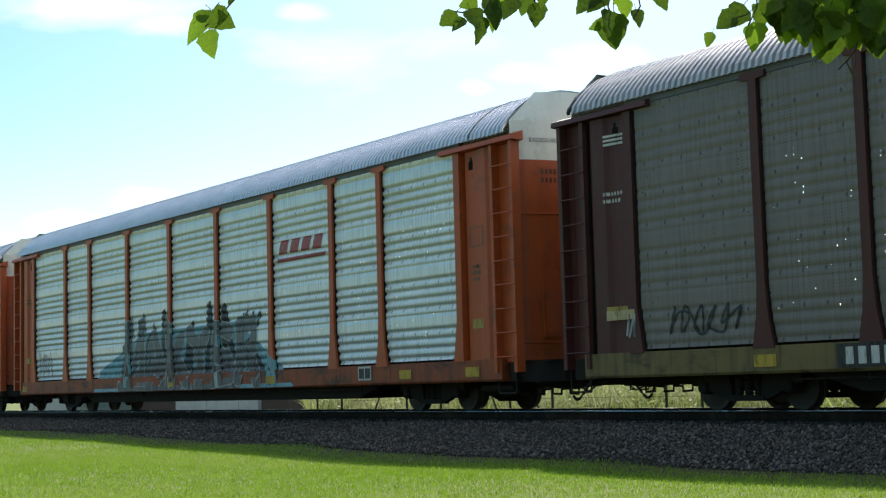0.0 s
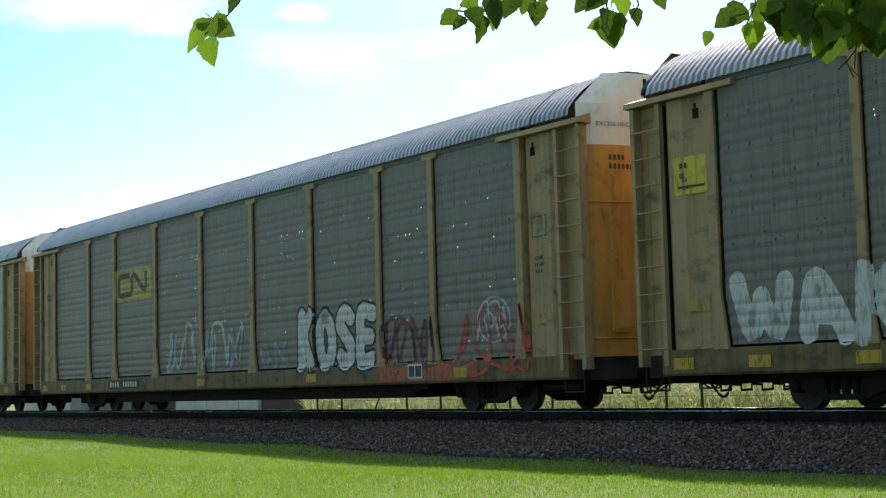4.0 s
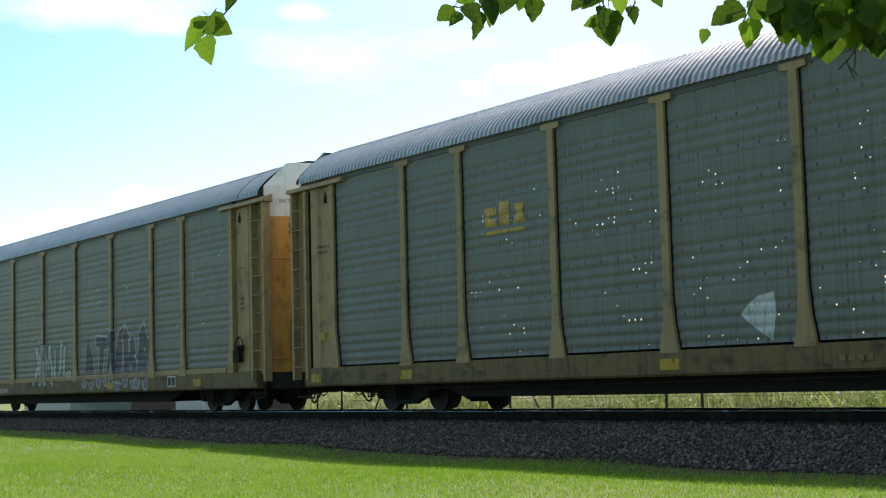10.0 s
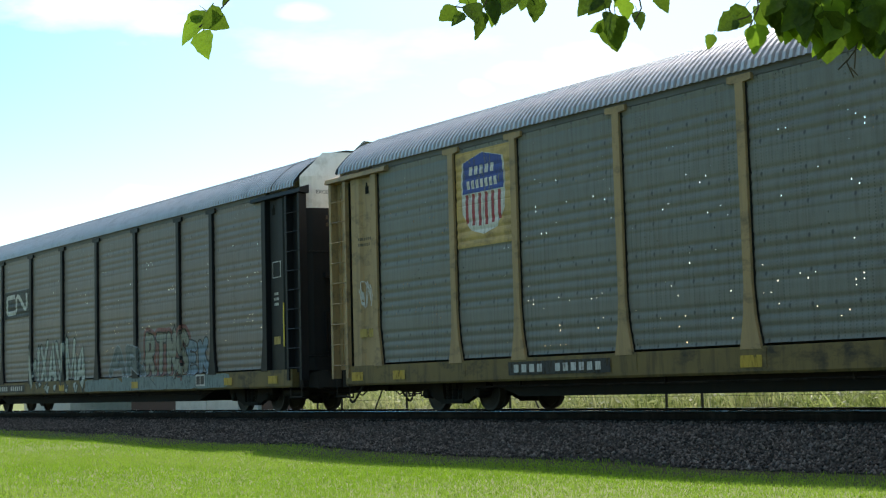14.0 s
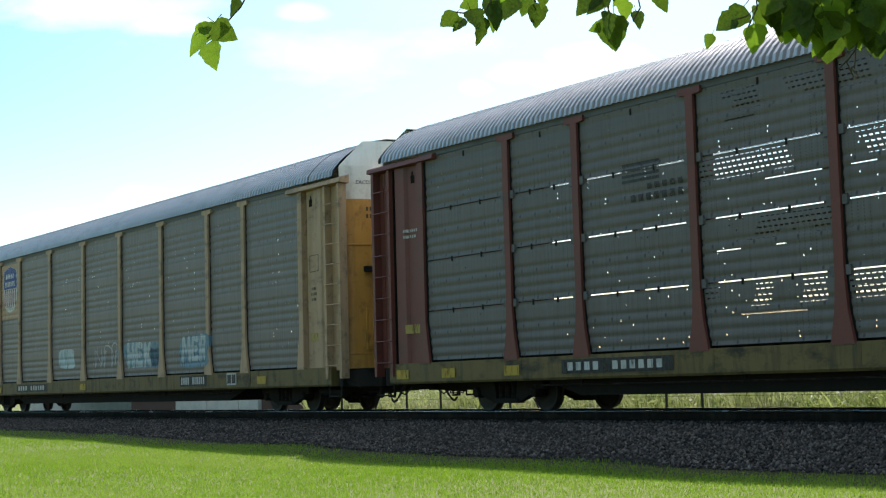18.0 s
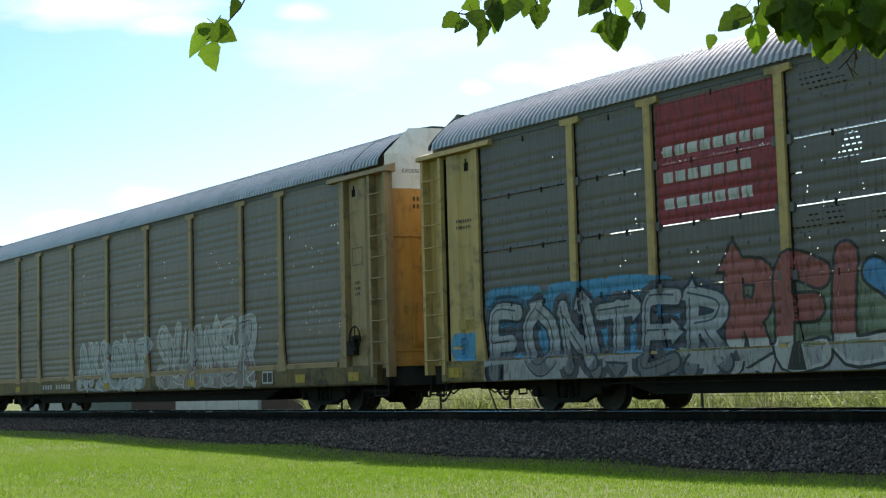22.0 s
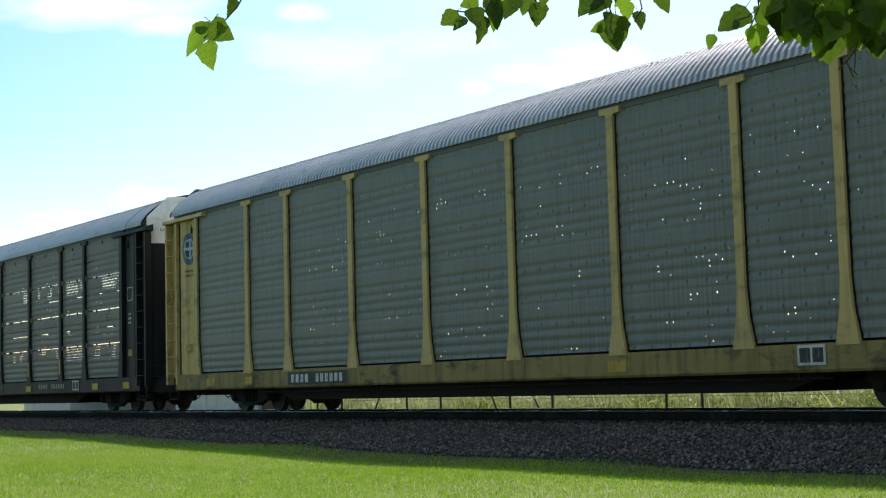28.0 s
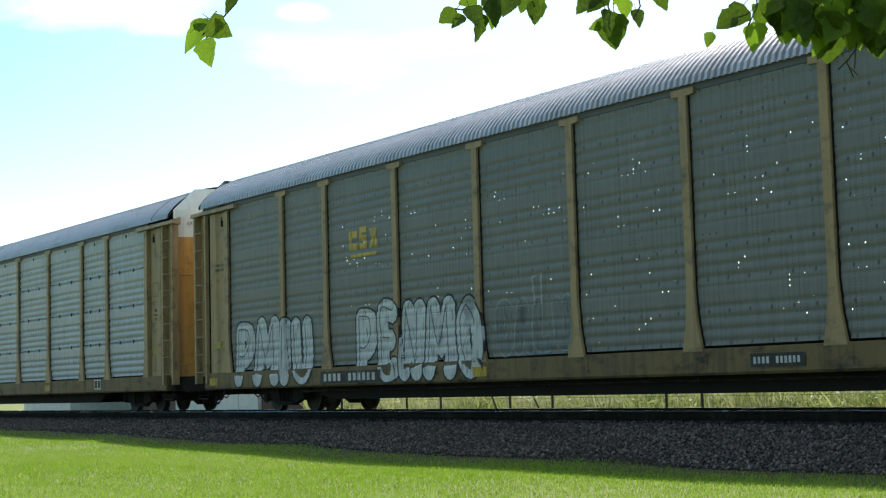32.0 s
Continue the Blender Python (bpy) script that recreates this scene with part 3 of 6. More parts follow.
random.seed(5)
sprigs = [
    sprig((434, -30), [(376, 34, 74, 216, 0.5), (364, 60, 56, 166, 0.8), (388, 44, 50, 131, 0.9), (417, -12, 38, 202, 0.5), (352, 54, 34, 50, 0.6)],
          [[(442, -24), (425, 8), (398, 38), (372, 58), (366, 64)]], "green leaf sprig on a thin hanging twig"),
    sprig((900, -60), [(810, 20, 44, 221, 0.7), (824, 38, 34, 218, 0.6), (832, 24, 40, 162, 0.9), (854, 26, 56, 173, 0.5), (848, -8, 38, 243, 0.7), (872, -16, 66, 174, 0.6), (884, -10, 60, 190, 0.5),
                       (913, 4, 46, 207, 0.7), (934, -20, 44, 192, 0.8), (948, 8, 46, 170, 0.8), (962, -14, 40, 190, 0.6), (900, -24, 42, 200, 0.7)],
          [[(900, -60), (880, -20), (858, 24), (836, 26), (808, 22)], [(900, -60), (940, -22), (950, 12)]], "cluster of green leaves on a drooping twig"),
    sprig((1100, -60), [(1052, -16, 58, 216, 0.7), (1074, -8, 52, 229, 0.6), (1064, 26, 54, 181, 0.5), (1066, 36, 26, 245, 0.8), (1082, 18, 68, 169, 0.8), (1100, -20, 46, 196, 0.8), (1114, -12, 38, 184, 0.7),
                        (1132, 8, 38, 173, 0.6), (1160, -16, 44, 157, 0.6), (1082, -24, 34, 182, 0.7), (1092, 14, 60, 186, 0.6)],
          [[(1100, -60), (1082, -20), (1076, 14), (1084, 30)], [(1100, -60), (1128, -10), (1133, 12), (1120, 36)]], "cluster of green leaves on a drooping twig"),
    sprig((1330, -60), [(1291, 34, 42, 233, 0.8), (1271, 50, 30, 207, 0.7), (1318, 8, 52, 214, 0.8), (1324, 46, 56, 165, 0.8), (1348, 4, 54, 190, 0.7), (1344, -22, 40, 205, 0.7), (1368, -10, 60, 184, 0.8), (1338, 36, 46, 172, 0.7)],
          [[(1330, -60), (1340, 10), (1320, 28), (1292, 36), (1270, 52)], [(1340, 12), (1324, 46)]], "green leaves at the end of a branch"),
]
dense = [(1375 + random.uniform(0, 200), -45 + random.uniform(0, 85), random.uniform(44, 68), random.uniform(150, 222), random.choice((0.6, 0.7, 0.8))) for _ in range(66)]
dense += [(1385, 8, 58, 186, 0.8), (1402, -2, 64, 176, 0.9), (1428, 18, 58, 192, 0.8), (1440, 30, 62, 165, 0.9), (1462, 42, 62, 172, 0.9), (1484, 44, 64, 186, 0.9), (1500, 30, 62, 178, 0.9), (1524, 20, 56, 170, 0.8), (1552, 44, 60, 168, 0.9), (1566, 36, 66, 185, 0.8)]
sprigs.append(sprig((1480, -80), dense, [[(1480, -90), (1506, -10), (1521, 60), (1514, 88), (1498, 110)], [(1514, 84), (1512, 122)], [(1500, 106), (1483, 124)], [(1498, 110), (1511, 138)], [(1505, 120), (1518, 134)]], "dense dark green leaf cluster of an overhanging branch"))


def shade_tree():
    """The tree from which the twigs hang: trunk beside the viewer, limbs reaching out above."""
    t = thing("shade_tree", "tree beside the lawn with a long limb over the view", "tree")
    foot = VIEW @ Vector((2.6, 0, 1.2))
    foot.z = -0.65
    fork = foot + Vector((0, 0, 3.9))
    bm = bmesh.new()
    for k, (a, b, r) in enumerate(((foot, foot + Vector((0.05, 0, 1.8)), 0.17), (foot + Vector((0.05, 0, 1.8)), fork, 0.14))):
        tube(bm, [a, b], r, 12)
    part("trunk", bm, BARK, t)
    mid = VIEW @ Vector((3.2, 0, 3.0))
    mid.z = 5.6
    for k in range(5):
        a = k * 1.257 + 0.4
        tip = mid + Vector((2.2 * math.cos(a), 2.2 * math.sin(a), 0.6 + 0.5 * (k % 3)))
        bm = bmesh.new()
        tube(bm, [fork - Vector((0, 0, 0.3)), fork * 0.5 + tip * 0.5 + Vector((0, 0, 0.15)), tip], 0.035, 7)
        part("limb", bm, BARK, t)
    # crown out of view, enlarged to shade the ground behind the viewer
    cr = np.random.default_rng(21)
    n_ = 9000
    d = cr.normal(0, 1, (n_, 3))
    d /= np.linalg.norm(d, axis=1)[:, None]
    spot = d * (cr.uniform(0.2, 1.0, (n_, 1)) ** 0.5) * (3.0 + 0.7 * np.sin(3 * d[:, :1] + 4 * d[:, 1:2] + 2 * d[:, 2:])) * np.array([1.1, 1.1, 0.75])
    flat = cr.normal(0, 1, (n_, 2, 3)) * 0.075
    co = (spot + np.array(mid))[:, None, :] + np.stack([0 * flat[:, 0], flat[:, 0] * 0.6 + flat[:, 1] * 0.5, flat[:, 0] * 1.5, flat[:, 0] * 0.6 - flat[:, 1] * 0.5], 1)
    me = bpy.data.meshes.new("crown")
    me.from_pydata(co.reshape(-1, 3).tolist(), [], [(4 * i, 4 * i + 1, 4 * i + 2, 4 * i + 3) for i in range(n_)])
    me.materials.append(None)
    part("crown", me, LEAF, t, "loose crown of green leaves")
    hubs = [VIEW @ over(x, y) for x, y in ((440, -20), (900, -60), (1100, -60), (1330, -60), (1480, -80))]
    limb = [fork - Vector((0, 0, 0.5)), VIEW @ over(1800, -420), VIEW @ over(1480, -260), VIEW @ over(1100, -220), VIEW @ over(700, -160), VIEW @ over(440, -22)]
    bm = bmesh.new()
    tube(bm, limb, 0.02, 8)
    part("limb", bm, BARK, t)
    for h, p in zip(hubs[1:], (limb[4] * 0.5 + limb[3] * 0.5, limb[3], limb[3] * 0.4 + limb[2] * 0.6, limb[2])):
        bm = bmesh.new()
        tube(bm, [p, p * 0.5 + h * 0.5 + Vector((0, 0, 0.03)), h], 0.006, 6)
        part("bough", bm, BARK, t)


shade_tree()


# ---- the train: covered rack cars ----
LEN, HALF = 28.55, 14.275
BAYS = (-11.75, -9.02, -7.05, -4.22, -1.40, 1.40, 4.22, 7.05, 9.02, 11.75)
Z0, Z1 = 0.98, 4.94
TIER = (Z1 - Z0) / 4
SIDE = -1.58
FOOT = ((0.215, 0.93), (0.118, 1.42), (0.082, 1.9))


def wave(seams=False):
    """Height profile of the corrugated screens: (z, inset) from the sill to the roof."""
    out = []
    for t in range(4):
        z = Z0 + t * TIER
        out.append((z + (0.010 if seams and t else 0.0 if t else 0.03), 0.0))
        for i in range(4):
            b = z + i * 0.178
            out += [(b + 0.178 * u, d) for u, d in ((0.20, 0.004), (0.36, 0.020), (0.52, 0.036), (0.66, 0.026), (0.84, 0.006), (1.0, 0.0))]
        b = z + 4 * 0.178
        out += [(b + 0.03, 0.003), (b + 0.14, 0.0), (b + 0.21, 0.003), (b + 0.232, 0.016), (b + 0.25, 0.003)]
        if seams and t < 3:
            out.append((z + TIER - 0.009, 0.0))
    out.append((Z1 + 0.07, 0.0))
    return out


WAVE = wave()
_meshes = {}
RIB = {"light": 1.2, "mid": 0.6, "dark": 0.35, "green": 0.38, "holes": 0.42, "some": 0.38}
DEPTH = {}


def screen_mesh(width, tier=None, depth=1.0):
    """One screen over the whole height, or one tier of a screen that is hung in four."""
    key = ("screen", round(width, 2), tier, depth)
    if key not in _meshes:
        pts = wave(tier is not None)
        if tier is not None:
            lo, hi = Z0 + tier * TIER, Z0 + (tier + 1) * TIER + (0.1 if tier == 3 else 0.0)
            pts = [p for p in pts if lo - 0.001 <= p[0] <= hi - 0.005]
        bm = bmesh.new()
        cols = [[bm.verts.new((x, SIDE + d * depth, z)) for z, d in pts] for x in (-width / 2, width / 2)]
        for i in range(len(pts) - 1):
            bm.faces.new((cols[0][i], cols[1][i], cols[1][i + 1], cols[0][i + 1]))
        _meshes[key] = mesh_of("screen", bm, True)
    return _meshes[key]


def foot_half(z):
    """Half the breadth of a side post at height z."""
    for (h0, z0), (h1, z1) in zip(FOOT, FOOT[1:]):
        if z < z1:
            return h0 + (h1 - h0) * max(0.0, z - z0) / (z1 - z0)
    return FOOT[-1][0]


def inset(x, z, flush=False, depth=1.0):
    """How far out the outer skin of a car's side lies at (x, z)."""
    if z < Z0:
        return -1.626
    ax = abs(x)
    if flush and ax > 11.8:
        return -1.618
    if ax > 12.9:
        return -1.50
    if ax > 12.4:
        return -1.602
    if ax > 11.95:
        return -1.545
    if ax > 11.74:
        return -1.64
    if flush and 7.05 < ax < 9.02 and z < Z1:
        return -1.603
    for b in BAYS[5:9]:
        half = 0.065 if flush else foot_half(z)
        if abs(ax - b) < half + 0.003:
            return -1.60 if flush else -1.640
    for (za, da), (zb, db) in zip(WAVE, WAVE[1:]):
        if za <= z <= zb:
            return SIDE + depth * (da + (db - da) * (z - za) / max(1e-6, zb - za))
    return SIDE


def shared(key, build, smooth_=False, bevel=0.0):
    if key not in _meshes:
        bm = bmesh.new()
        build(bm)
        _meshes[key] = mesh_of(key if isinstance(key, str) else key[0], bm, smooth_, bevel)
    return _meshes[key]


def post_mesh(bm):
    # shaft that widens into a foot, with a T head under the roof
    half = list(FOOT) + [(0.082, 4.95), (0.25, 4.97), (0.25, 5.07)]
    prism(bm, half + [(-x, z) for x, z in reversed(half)], 1, -1.640, -1.50)


def slim_post(bm):
    box(bm, -0.065, 0.065, -1.60, -1.5, 0.93, 4.95)


def corner_post(bm):
    prism(bm, [(11.62, 0.95), (11.93, 0.95), (11.93, 4.94), (11.74, 4.94), (11.74, 1.75)], 1, -1.64, -1.46)


def corner_sheet(bm):
    prism(bm, [(11.93, -1.48), (12.02, -1.545), (12.42, -1.545), (12.50, -1.60), (12.72, -1.60), (12.78, -1.545), (12.92, -1.545), (12.92, -1.44), (11.93, -1.44)], 2, 0.95, 4.93)


def corner_sheet_narrow(bm):
    prism(bm, [(11.93, -1.48), (12.02, -1.545), (12.40, -1.545), (12.46, -1.60), (12.78, -1.60), (12.85, -1.56), (12.85, -1.44), (11.93, -1.44)], 2, 0.95, 4.93)


def gap_lining(bm):
    # added near-black plates give the open gap its inner shade
    box(bm, 12.62, 13.1, -1.43, -1.41, 0.95, 4.93)
    box(bm, 12.90, 12.93, -1.57, -1.43, 0.95, 4.90)


def post_seal(bm):
    # dark plate standing for the shaded gap round the post and its foot
    half = [(x + 0.032, z) for x, z in FOOT] + [(0.114, 5.02)]
    prism(bm, half + [(-x, z) for x, z in reversed(half)], 1, -1.588, -1.46)


def corner_gap_shade(bm):
    # the same painted gap shade beside the corner post
    prism(bm, [(11.58, 0.96), (11.86, 0.96), (11.86, 5.02), (11.69, 5.02), (11.69, 1.76)], 1, -1.588, -1.46)


def sill_lip(width):
    def build(bm):
        prism(bm, [(-1.625, 0.972), (-1.625, 1.07), (-1.60, 1.085), (-1.50, 1.085), (-1.50, 0.972)], 0, -width / 2, width / 2)
    return build


def roof_seam(bm):
    # overlap where the hinged roof end meets the fixed roof
    out = [(y * 1.03 if abs(y) > 0.1 else y, z + 0.066) for y, z in ROOF_P]
    for (a, b), (c, d) in zip(zip(ROOF_P, out), zip(ROOF_P[1:], out[1:])):
        prism(bm, [a, c, d, b], 0, 12.30, 12.33)


def corner_back(bm):
    box(bm, 12.93, 13.56, -1.49, -1.45, 0.9, 4.93)


def stile(bm):
    box(bm, -0.045, 0.045, -1.66, -1.47, 0.72, 4.93)


def rung(bm):
    tube(bm, [(12.95, -1.665, 0), (13.6, -1.665, 0)], 0.013, 5)


def eave_beam(bm):
    prism(bm, [(-1.70, 4.95), (-1.68, 5.04), (-1.45, 5.12), (-1.45, 4.93)], 0, 11.3, 13.72)


def chord(bm):
    box(bm, -11.9, 11.9, -1.585, -1.48, 5.02, 5.15)


def sill(bm):
    prism(bm, [(-1.60, 0.56), (-1.62, 0.60), (-1.62, 0.97), (-1.40, 0.97), (-1.40, 0.56)], 0, -13.1, 13.1)
    for x in BAYS[1:9]:
        box(bm, x - 0.30, x + 0.30, -1.628, -1.55, 0.66, 0.95)


ROOF_P = [(-1.625, 5.12), (-1.60, 5.19), (-1.46, 5.36), (-1.28, 5.53), (-1.02, 5.72), (-0.6, 5.90), (-0.25, 5.97), (0.0, 5.98)]
ROOF_P = ROOF_P + [(-y, z) for y, z in reversed(ROOF_P[:-1])]


def roof(bm):
    rows, x, step = [], -13.25, 0.138
    while x < 13.26:
        for dx, up in ((0.0, 0.0), (0.050, 0.0), (0.062, 0.055), (0.126, 0.058)):
            rows.append((x + dx, up))
        x += step
    prev = None
    for xx, up in rows:
        ring = [bm.verts.new((xx, y * (1 + up * 0.5), z + (up if 0 < i < len(ROOF_P) - 1 else 0))) for i, (y, z) in enumerate(ROOF_P)]
        if prev:
            for a, b, c, d in zip(prev, ring, ring[1:], prev[1:]):
                bm.faces.new((a, b, c, d))
        prev = ring


def roof_band(bm):
    out = [(y * 1.012, z + 0.045) for y, z in ROOF_P]
    for (a, b), (c, d) in zip(zip(ROOF_P, out), zip(ROOF_P[1:], out[1:])):
        prism(bm, [a, c, d, b], 0, 13.27, 13.34)


def door_ring(z):
    """Plan outline of the bowed end door at height z."""
    w = 1.50 if z < 5.35 else 1.50 - (z - 5.35) * (0.62 / 0.58)
    return [(13.38 + 0.30 * (1 - (i / 6 - 1) ** 2) ** 0.8, w * (i / 6 - 1), z) for i in range(13)]


def door(z_list):
    def build(bm):
        prev = None
        for z in z_list:
            r = [bm.verts.new(p) for p in door_ring(z)]
            if prev:
                for a, b, c, d in zip(prev, prev[1:], r[1:], r):
                    bm.faces.new((a, b, c, d))
            prev = r
        bm.faces.new(prev)
    return build


def door_band(z):
    def build(bm):
        tube(bm, [(x + 0.012, y * 0.99, zz) for x, y, zz in door_ring(z)], 0.018, 5)
    return build


def hatch(bm):
    x = 13.60
    box(bm, x, x + 0.05, -1.02, -0.62, 1.35, 2.25)
    box(bm, x + 0.03, x + 0.07, -0.96, -0.68, 1.42, 2.18)


def slot(bm):
    # opening drawn as a black block, its inner darkness put in the colour
    box(bm, 13.60, 13.70, -1.05, 0.3, 3.02, 3.14)


def under(bm):
    prism(bm, [(-8.6, 0.60), (-7.5, 0.28), (7.5, 0.28), (8.6, 0.60), (8.6, 0.75), (-8.6, 0.75)], 1, -1.28, 1.28)


def spine(bm):
    box(bm, -13.55, 13.55, -0.36, 0.36, 0.42, 0.98)
    for x in (-13.3, -12.3, 12.3, 13.3):
        box(bm, x - 0.09, x + 0.09, -1.5, 1.5, 0.56, 0.9)


def air_line(bm):
    tube(bm, [(-8.6, -1.50, 0.47), (-3.0, -1.50, 0.46), (3.0, -1.50, 0.48), (8.6, -1.50, 0.47)], 0.018, 6)


def hanger(bm):
    box(bm, -0.02, 0.02, -1.525, -1.47, 0.44, 0.60)


def deck(z):
    def build(bm):
        box(bm, -13.3, 13.3, -1.44, 1.44, z, z + 0.06)
    return build


def wheel(bm):
    lathe(bm, [(-0.005, 0.10), (-0.01, 0.12), (0.01, 0.29), (0.0, 0.33), (0.0, 0.355), (0.105, 0.362), (0.112, 0.388), (0.135, 0.388), (0.14, 0.32), (0.10, 0.28), (0.09, 0.12)], (0, -0.80, 0.36), 1, 28)


def axle(bm):
    lathe(bm, [(-0.98, 0.06), (-0.78, 0.075), (0.78, 0.075), (0.98, 0.06)], (0, 0, 0.36), 1, 12)


def side_frame(bm):
    # cast truss frame with two windows and a spring nest
    top = [(-1.15, 0.42), (-1.12, 0.56), (-0.55, 0.74), (0.55, 0.74), (1.12, 0.56), (1.15, 0.42)]
    low = [(-0.98, 0.40), (-0.55, 0.60), (0.55, 0.60), (0.98, 0.40)]
    for a, b, c, d in ((top[0], top[1], low[0], low[0]), (top[1], top[2], low[1], low[0]), (top[2], top[3], low[2], low[1]), (top[3], top[4], low[3], low[2])):
        ring = [a, b, c] if c == d else [a, b, c, d]
        prism(bm, ring, 1, -1.06, -0.90)
    prism(bm, [(1.15, 0.42), (1.12, 0.56), (0.98, 0.40)], 1, -1.06, -0.9)
    prism(bm, [(-0.98, 0.40), (-0.55, 0.60), (-0.36, 0.60), (-0.30, 0.24), (-0.38, 0.17), (-0.55, 0.22)], 1, -1.05, -0.92)
    prism(bm, [(0.98, 0.40), (0.55, 0.60), (0.36, 0.60), (0.30, 0.24), (0.38, 0.17), (0.55, 0.22)], 1, -1.05, -0.92)
    box(bm, -0.38, 0.38, -1.07, -0.9, 0.15, 0.24)
    for x in (-0.89, 0.89):
        lathe(bm, [(-1.12, 0.07), (-1.10, 0.10), (-0.92, 0.11)], (x, 0, 0.36), 1, 10)


def springs(bm):
    lathe(bm, [(0.24 + 0.03 * i, 0.075 if i % 2 else 0.06) for i in range(11)], (0, -0.98, 0), 2, 8)


def bolster(bm):
    prism(bm, [(-0.98, 0.50), (0.98, 0.50), (0.98, 0.58), (0.4, 0.72), (-0.4, 0.72), (-0.98, 0.58)], 0, -0.22, 0.22)


def platform(bm):
    prism(bm, [(13.1, -1.42), (13.75, -1.30), (14.05, -0.9), (14.05, 0.9), (13.75, 1.30), (13.1, 1.42)], 2, 0.54, 0.90)
    box(bm, 13.2, 14.0, -0.5, 0.5, 0.44, 0.55)


def coupler(bm):
    box(bm, 13.4, 14.05, -0.09, 0.09, 0.66, 0.86)
    prism(bm, [(14.0, -0.14), (14.27, -0.17), (14.34, -0.02), (14.20, 0.0), (14.20, 0.06), (14.3, 0.12), (14.2, 0.19), (14.0, 0.13)], 2, 0.60, 0.92)


def hose(bm):
    pts = []
    for i in range(15):
        t = i / 14
        pts.append((13.55 + 0.72 * t, -0.42 - 0.12 * math.sin(t * 3.1), 0.62 - 0.40 * math.sin(math.pi * t) ** 0.8 + 0.03 * math.sin(t * 9)))
    tube(bm, pts, 0.026, 7)


def lever(bm):
    tube(bm, [(13.45, -1.45, 0.66), (13.75, -1.30, 0.52), (13.85, -0.7, 0.50), (13.9, -0.2, 0.58)], 0.016, 6)


def pipe(bm):
    tube(bm, [(13.30, -1.1, 0.60), (13.6, -1.05, 0.44), (13.95, -0.6, 0.40), (14.25, -0.45, 0.44)], 0.020, 6)


def cable(bm):
    tube(bm, [(13.4, -0.25, 0.78), (13.7, -0.3, 0.42), (14.0, -0.32, 0.34), (14.26, -0.3, 0.48)], 0.017, 6)


def rigging(bm):
    pts = [(11.5, 0.40)]
    for i in range(6):
        x = 11.7 + 0.42 * i
        pts += [(x, 0.40), (x, 0.31), (x + 0.21, 0.30), (x + 0.21, 0.39)]
    tube(bm, [(x, -0.95 + 0.15 * (x - 11.5), z) for x, z in pts], 0.024, 5)


def tank(bm):
    tube(bm, [(11.9, -1.15, 0.44), (12.9, -1.15, 0.43)], 0.075, 10)


def door_catch(bm):
    box(bm, 13.66, 13.70, -0.16, -0.10, 5.12, 5.84)


def crossover(bm):
    box(bm, 13.45, 14.0, -1.2, -0.6, 0.90, 0.93)


def step_iron(bm):
    for x in (12.98, 13.5):
        tube(bm, [(x, -1.6, 0.7), (x, -1.6, 0.34)], 0.015, 5)
    tube(bm, [(12.98, -1.6, 0.34), (13.5, -1.6, 0.34)], 0.018, 5)


def brake_wheel(bm):
    c = Vector((12.42, -1.72, 1.55))
    tube(bm, [c + Vector((0.21 * math.cos(a), 0, 0.25 * math.sin(a))) for a in [i * math.tau / 16 for i in range(17)]], 0.018, 6)
    for a in range(4):
        d = Vector((0.2 * math.cos(a * 1.571), 0, 0.24 * math.sin(a * 1.571)))
        tube(bm, [c, c + d], 0.012, 5)
    lathe(bm, [(-0.06, 0.05), (0.12, 0.07)], c, 1, 8)
    box(bm, 12.0, 12.3, -1.68, -1.52, 1.2, 1.5)


def end_sheet(bm):
    box(bm, 11.63, 13.60, -1.60, -1.45, 0.93, 5.04)
    box(bm, 12.62, 12.68, -1.615, -1.5, 0.95, 5.03)


def plate_sheet(width):
    def build(bm):
        box(bm, -width / 2, width / 2, -1.59, -1.5, Z0, Z1)
        box(bm, -0.02, 0.02, -1.60, -1.5, Z0, Z1)
    return build


def latch_slot(bm):
    # slot drawn as a raised near-black block; its inner shade is the colour
    box(bm, 12.14, 12.27, -1.552, -1.50, 4.58, 4.74)
    box(bm, 12.19, 12.24, -1.552, -1.50, 4.74, 4.82)


def grab(bm):
    for z in (1.1, 1.5, 1.9, 2.3):
        tube(bm, [(12.95, -1.64, z), (13.45, -1.64, z)], 0.013, 5)
    for x in (12.95, 13.45):
        tube(bm, [(x, -1.64, 0.7), (x, -1.64, 2.3)], 0.013, 5)


def seam_tab(bm):
    box(bm, -0.014, 0.014, -1.595, -1.56, -0.065, 0.035)


def clip(bm):
    box(bm, -0.045, 0.045, -1.615, -1.55, -0.07, 0.07)


TURN = pose(0, 0, 0, 0, 0, 180)
FLIPX = Matrix.Diagonal((-1, 1, 1, 1))
FLIPY = Matrix.Diagonal((1, -1, 1, 1))


